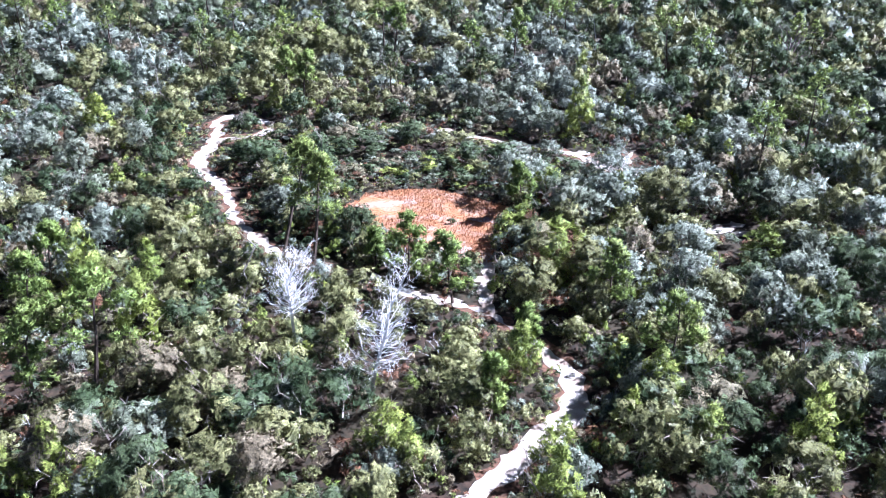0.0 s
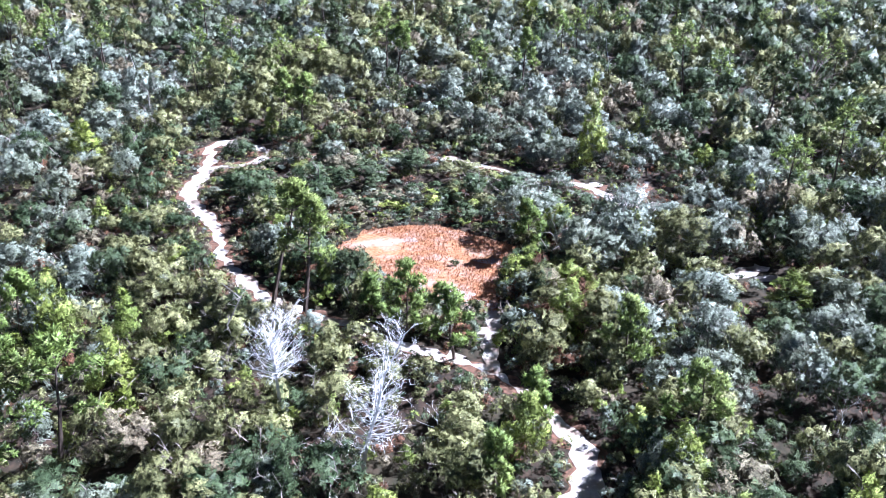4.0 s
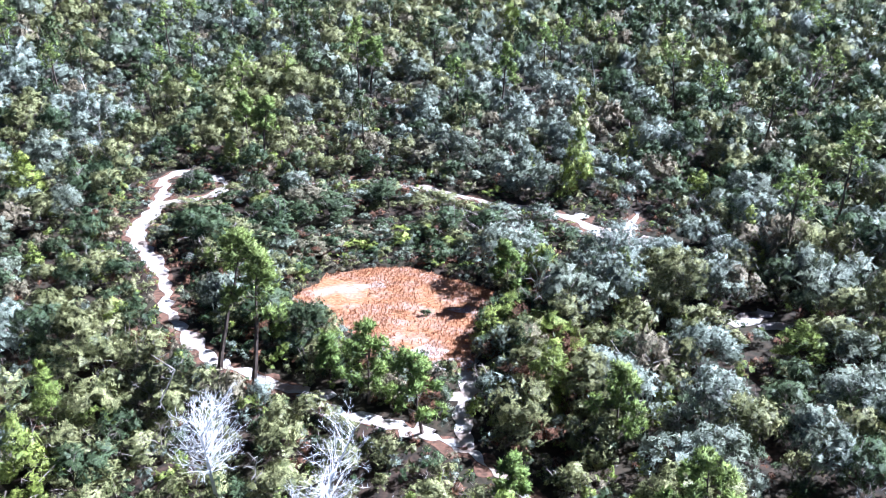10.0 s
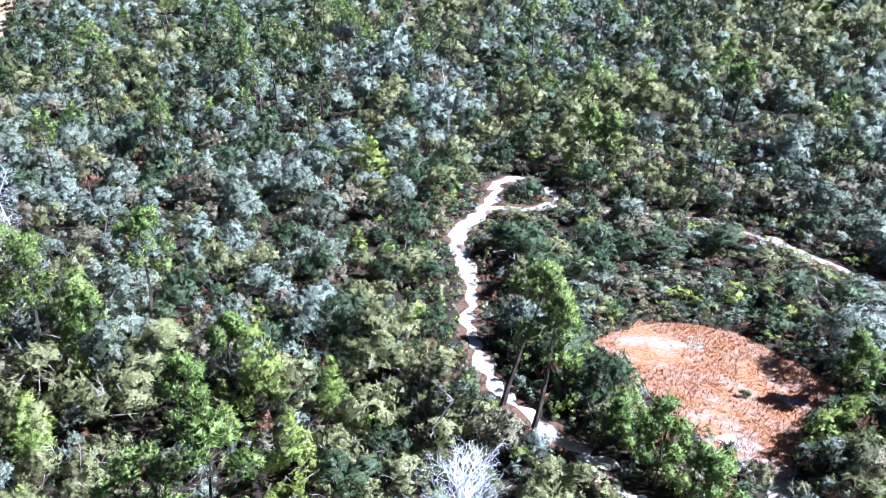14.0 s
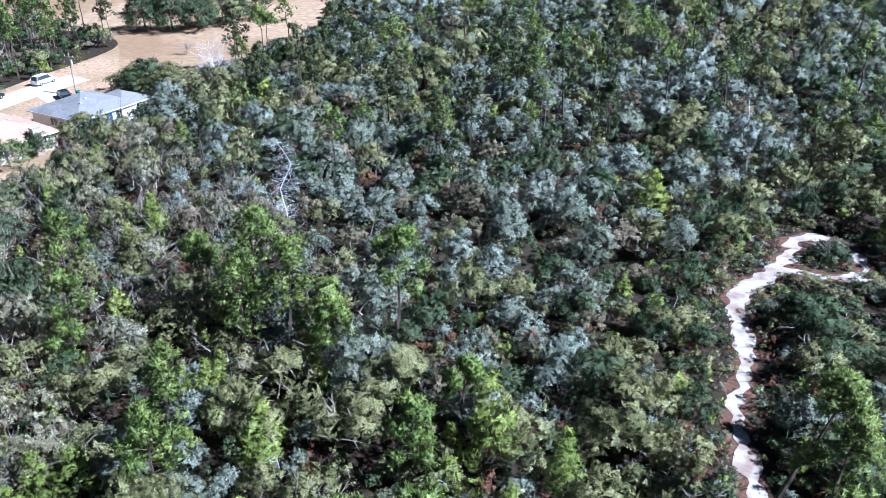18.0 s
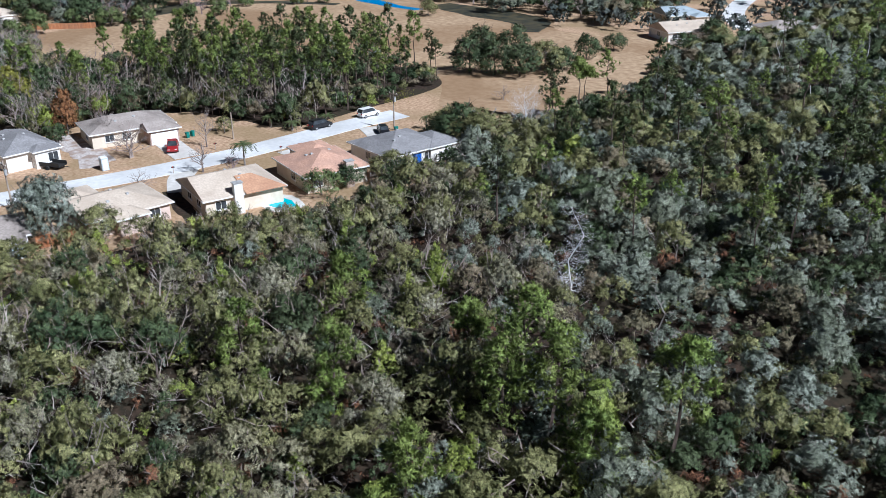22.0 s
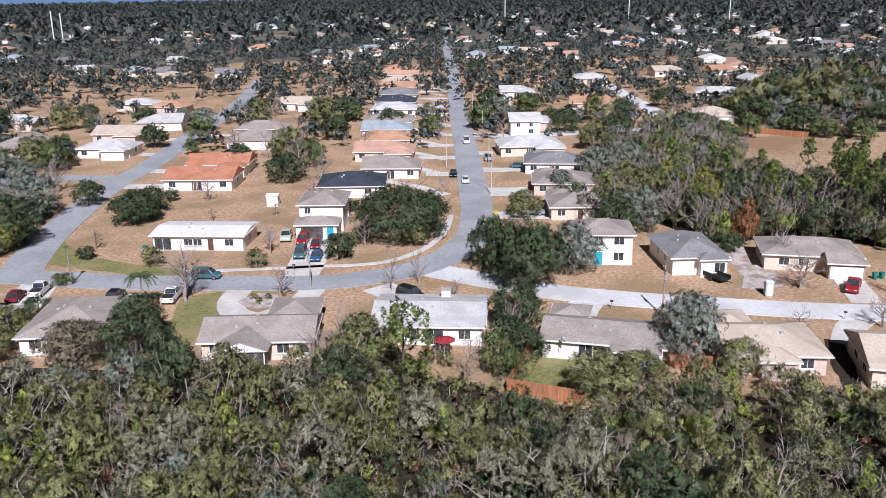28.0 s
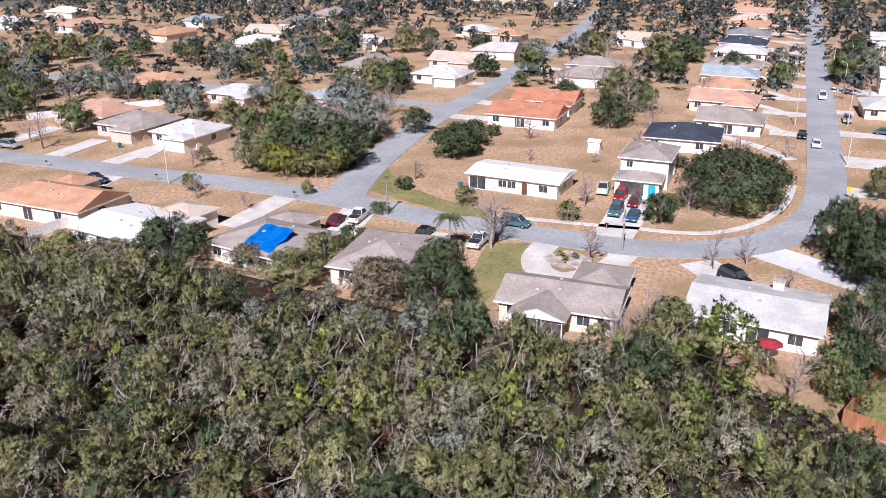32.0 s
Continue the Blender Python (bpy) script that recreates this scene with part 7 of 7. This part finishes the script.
def utility_pole(x, y, h, turn, arms=True):
    root = new("utility_pole")
    root.matrix_world = pose(x, y, 0, 0, 0, turn)
    part("pole", tube(bmesh.new(), (0, 0, 0), (0, 0, h), 0.15, 0.1, 8), M["pole_wood"], root)
    if arms:
        part("crossarm", boxes((-1.1, 1.1, -0.06, 0.06, h - 0.75, h - 0.6)), M["pole_wood"], root)
        part("transformer", tube(bmesh.new(), (0.33, 0, h - 2.1), (0.33, 0, h - 1.2), 0.22, 0.22, 10), M["vent_grey"], root, "grey transformer can")
        for xx in (-0.95, 0.0, 0.95):
            part("insulator", tube(bmesh.new(), (xx, 0, h - 0.6), (xx, 0, h - 0.4), 0.05, 0.04, 6), M["trim_white"], root)
    return tagged(root, "weathered wooden utility pole beside the street", "pole")


def street_lamp(x, y, h, turn):
    root = new("street_lamp")
    root.matrix_world = pose(x, y, 0, 0, 0, turn)
    part("pole", tube(bmesh.new(), (0, 0, 0), (0, 0, h), 0.11, 0.07, 8), M["pole_concrete"], root)
    part("arm", tube(bmesh.new(), (0, 0, h - 0.15), (1.5, 0, h + 0.15), 0.04, 0.035, 6), M["vent_grey"], root)
    part("lamp_head", bevelled(boxes((1.3, 1.9, -0.13, 0.13, h + 0.06, h + 0.22)), 0.04, 2), M["vent_grey"], root)
    return tagged(root, "pale concrete street lamp on the verge", "street lamp")


utility_pole(-141.9, 31.9, 7.6, 20)
utility_pole(-156.1, 97.6, 7.6, 20)
utility_pole(-164.0, 68.9, 5.0, 20, False)
utility_pole(-137.6, -21.6, 6.4, 20)
for x, y, h, a in ((-112.2, -100.6, 8.0, 150), (-206.0, -13.0, 7.2, 250), (-240.6, -24.4, 8.2, 250), (-279.5, -38.6, 8.2, 250), (-178.8, -16.0, 7.0, 70), (-233.0, -33.6, 7.5, 70), (-322.0, -56.0, 8.0, 250)):
    street_lamp(x, y, h, a)
for x, y, a in ((-184.5, -5.6, 100), (-173.2, -1.6, 60)):
    root = new("road_sign")
    root.matrix_world = pose(x, y, 0, 0, 0, a)
    part("post", tube(bmesh.new(), (0, 0, 0), (0, 0, 1.9), 0.035, 0.035, 6), M["vent_grey"], root)
    part("plate", bevelled(boxes((-0.38, 0.38, 0.04, 0.06, 1.2, 2.1)), 0.008, 1), M["sign_yellow"], root, "yellow warning plate")
    bm = bmesh.new()
    for s in (1, -1):
        v = [bm.verts.new((px, 0.064, pz)) for px, pz in ((0.2, 1.65), (-0.12, 1.65 + s * 0.32), (-0.27, 1.65 + s * 0.32), (0.03, 1.65))]
        bm.faces.new(v if s > 0 else v[::-1])
    part("chevron", bm, M["sign_black"], root, "black chevron")
    tagged(root, "yellow bend warning sign with a black chevron", "sign")
root = new("street_sign")
root.location = (-131.6, -82.6, 0)
part("post", tube(bmesh.new(), (0, 0, 0), (0, 0, 2.9), 0.035, 0.035, 6), M["vent_grey"], root)
part("blade", boxes((-0.45, 0.45, -0.012, 0.012, 2.62, 2.84)), M["bin_green"], root, "green street name blade")
part("bar", boxes((-0.3, 0.3, -0.016, -0.0125, 2.69, 2.77)), M["trim_white"], root, "plain pale bar")
tagged(root, "green street name sign at the corner", "sign")


def mailbox(x, y, turn):
    root = new("mailbox")
    root.matrix_world = pose(x, y, 0, 0, 0, turn)
    part("post", boxes((-0.05, 0.05, -0.05, 0.05, 0, 1.0)), M["pole_wood"], root)
    bm = bevelled(boxes((-0.1, 0.1, -0.26, 0.26, 1.003, 1.24)), 0.05, 2)
    part("box", bm, M["sign_black"], root)
    part("flag", boxes((0.104, 0.12, -0.1, 0.0, 1.12, 1.32)), M["lamp_red"], root)
    return tagged(root, "black mailbox on a wooden post by the road", "mailbox")


for x, y, a in ((-122.0, -76.8, 20), (-112.0, -104.2, 20), (-102.8, -128.6, 20), (-125.8, -104.0, 20), (-138.8, -44.4, 20), (-143.6, -28.0, 20), (-142.8, 24.6, 0), (-143.6, 33.4, 0), (-148.4, 55.8, 0), (-151.6, 74.6, 0), (-158.6, 64.6, 0)):
    mailbox(x, y, a)


def bin_(x, y, turn):
    root = new("wheelie_bin")
    root.matrix_world = pose(x, y, 0, 0, 0, turn)
    part("body", bevelled(prism([(-0.24, 0.02), (-0.33, 1.0), (0.33, 1.0), (0.24, 0.02)], 0.58, -0.04), 0.03, 1), M["bin_green"], root)
    part("lid", bevelled(boxes((-0.34, 0.34, -0.37, 0.37, 1.003, 1.08)), 0.02, 1), M["bin_green"], root)
    return tagged(root, "teal-green wheelie bin beside a house", "bin")


for x, y, a in ((-97.2, -57.6, 10), (-168.4, 61.4, 20), (-169.0, 62.4, 40), (-154.6, 97.4, 0), (-119.6, -131.5, 0), (-145.4, -59.4, 10)):
    bin_(x, y, a)

root = new("portable_toilet")
root.matrix_world = pose(-155.5, 45.8, 0, 0, 0, 15)
part("cabin", bevelled(boxes((-0.58, 0.58, -0.58, 0.58, 0, 2.1)), 0.05, 2), M["plastic_grey"], root)
part("roof", bevelled(boxes((-0.62, 0.62, -0.62, 0.62, 2.103, 2.3)), 0.09, 2), M["trim_white"], root, "white domed roof")
part("door", boxes((0.584, 0.62, -0.38, 0.38, 0.12, 1.95)), M["trim_white"], root)
tagged(root, "grey-blue portable toilet on the verge", "portable toilet")
root = new("utility_trailer")
root.matrix_world = pose(-160.6, 37.8, 0, 0, 0, 48)
part("deck", boxes((-2.4, 2.4, -0.95, 0.95, 0.55, 0.67)), M["sign_black"], root)
part("side_rail", boxes((-2.4, 2.4, -1.0, -0.953, 0.55, 1.25), (-2.4, 2.4, 0.953, 1.0, 0.55, 1.25), (-2.45, -2.403, -1, 1, 0.55, 1.25)), M["sign_black"], root)
part("drawbar", tube(bmesh.new(), (2.403, 0, 0.6), (3.8, 0, 0.5), 0.06, 0.05, 6), M["sign_black"], root)
for s in (-1, 1):
    part("wheel", tube(bmesh.new(), (0.2, s * 1.02, 0.34), (0.2, s * 1.24, 0.34), 0.34, 0.34, 12), M["tyre"], root)
tagged(root, "black open utility trailer before a new house", "trailer")
root = new("shed")
root.matrix_world = pose(-182.6, -55.2, 0, 0, 0, 110)
part("wall", boxes((-1.2, 1.2, -1.2, 1.2, 0, 2.3)), M["trim_white"], root)
part("roof", hip_roof(-1.4, 1.4, -1.4, 1.4, 2.303, 0.35, 0, 0, 0.08), M["metal_white"], root)
part("door", boxes((-0.5, 0.5, -1.25, -1.204, 0.05, 1.9)), M["fence_white"], root)
tagged(root, "small white garden shed in a back yard", "shed")
root = new("satellite_dish")
root.location = (-121.4, 22.2, 2.9)
bm = bmesh.new()
bmesh.ops.create_cone(bm, cap_ends=True, segments=16, radius1=0.42, radius2=0.08, depth=0.16, matrix=pose(0, 0, 0.5, 100, 0, 60))
part("dish", bm, M["plastic_grey"], root)
part("mast", tube(bmesh.new(), (0, 0, -0.5), (0, 0, 0.5), 0.03, 0.03, 6), M["vent_grey"], root)
tagged(root, "grey satellite dish on the roof's edge", "satellite dish")


M["cloth_red"] = shader("cloth_red", (0.5, 0.06, 0.08), (0.62, 0.1, 0.12), 3.0, 0.8)
umbrella = new("patio_umbrella")
bm = bmesh.new()
tip = bm.verts.new((0, 0, 2.55))
rim_v = [bm.verts.new((1.45 * math.cos(k * math.pi / 4), 1.45 * math.sin(k * math.pi / 4), 2.05)) for k in range(8)]
for k in range(8):
    bm.faces.new((tip, rim_v[k], rim_v[(k + 1) % 8]))
bmesh.ops.solidify(bm, geom=bm.faces[:], thickness=0.03)
part("canopy", bm, M["cloth_red"], umbrella)
bm = bmesh.new()
tube(bm, (0, 0, 0), (0, 0, 2.5), 0.03, 0.03)
part("pole", bm, M["trim_white"], umbrella)
part("base", boxes((-0.3, 0.3, -0.3, 0.3, 0, 0.08)), M["concrete"], umbrella)
umbrella.location = (-119.6, 7.4, 0)
tagged(umbrella, "open red patio umbrella behind a pale-roofed house", "umbrella")

# ---- fences ----
def fence(pts, h, material, label, bay=2.4, thick=0.05):
    root = new("fence")
    line = [Vector((*p, 0)) for p in pts]
    root.location = line[0]
    for p, q in zip(line, line[1:]):
        n = max(1, round((q - p).length / bay))
        m = Matrix.Translation(p - line[0]) @ Matrix.Rotation(math.atan2(q.y - p.y, q.x - p.x), 4, "Z")
        step = (q - p).length / n
        for i in range(n):
            k = 14
            w = (step - 0.12) / k
            for j in range(k):
                x = i * step + 0.06 + j * w
                bm = boxes((x, x + 0.9 * w, -thick / 2, thick / 2, 0.05, h + 0.025 * math.sin(j * 2.3 + i)))
                bmesh.ops.transform(bm, matrix=m, verts=bm.verts[:])
                part("board", bm, material, root)
            for z in (0.35, h - 0.4):
                bm = boxes((i * step + 0.06, (i + 1) * step - 0.06, thick / 2 + 0.002, thick / 2 + 0.05, z, z + 0.1))
                bmesh.ops.transform(bm, matrix=m, verts=bm.verts[:])
                part("rail", bm, material, root)
        for i in range(n + 1):
            bm = boxes((i * step - 0.055, i * step + 0.055, -0.055, 0.055, 0, h + 0.1))
            bmesh.ops.transform(bm, matrix=m, verts=bm.verts[:])
            part("post", bm, material, root)
    return tagged(root, label, "fence")


fence([(-127.0, 17.6), (-111.8, 17.9), (-111.5, 27.0)], 1.8, M["fence_wood"], "reddish-brown wooden board fence round a back yard")
fence([(-124.8, 34.8), (-125.6, 39.6)], 1.8, M["fence_wood"], "reddish-brown wooden fence between two houses")
fence([(-82.6, -90.6), (-92, -91.8), (-101.5, -94.4)], 1.8, M["fence_white"], "white vinyl fence between two houses")
fence([(-99.6, -69.2), (-92.0, -67.0)], 1.8, M["fence_white"], "white vinyl fence beside a white house")
fence([(-118, -172), (-136, -168), (-150, -163)], 1.7, M["fence_white"], "long white vinyl back yard fence")
fence([(-312.0, 36.0), (-305.0, 56.0)], 1.8, M["fence_wood"], "brown wooden fence along the field")
fence([(-200.0, 196.5), (-188.5, 205.0)], 1.8, M["fence_white"], "pale fence behind a far house")

# ---- fallen wood and brush in the scrub ----
g = np.random.default_rng(31)
for x, y, n in ((-0.3, 62.5, 8), (32.3, 64.2, 12), (-9, 61, 10), (-30, 52, 8), (24, 55, 8), (-44, 79, 7), (-58, 66, 8), (38, 78, 8), (-36, 70, 7), (-46, 62, 7)):
    segs = limbs(g, 3.2, 1.8, 0.1, n, 0.07, 2, 0.6, (g.normal() * 0.2, g.normal() * 0.2))
    o = new("dead_shrub", soup("dead_shrub", sticks(segs, 4), M["twigs_pale"]))
    o.location = (x, y, 0)
    tagged(o, "bleached bare dead shrub in the scrub", "dead shrub")


# tall masts far off
for x, y, h in ((-659, -569, 30), (-690, -588, 27), (-1137, -282, 38), (-1174, -129, 40), (-1210, -8, 40)):
    root = new("mast")
    part("pole", bevelled(boxes((-0.45, 0.45, -0.45, 0.45, 0, h)), 0.1), M["fence_white"], root)
    part("crossarm", boxes((-1.6, 1.6, -0.15, 0.15, h * 0.93, h * 0.93 + 0.3)), M["fence_white"], root)
    root.location = (x, y, 0)
    tagged(root, "tall pale mast above the distant trees", "mast", "masts")
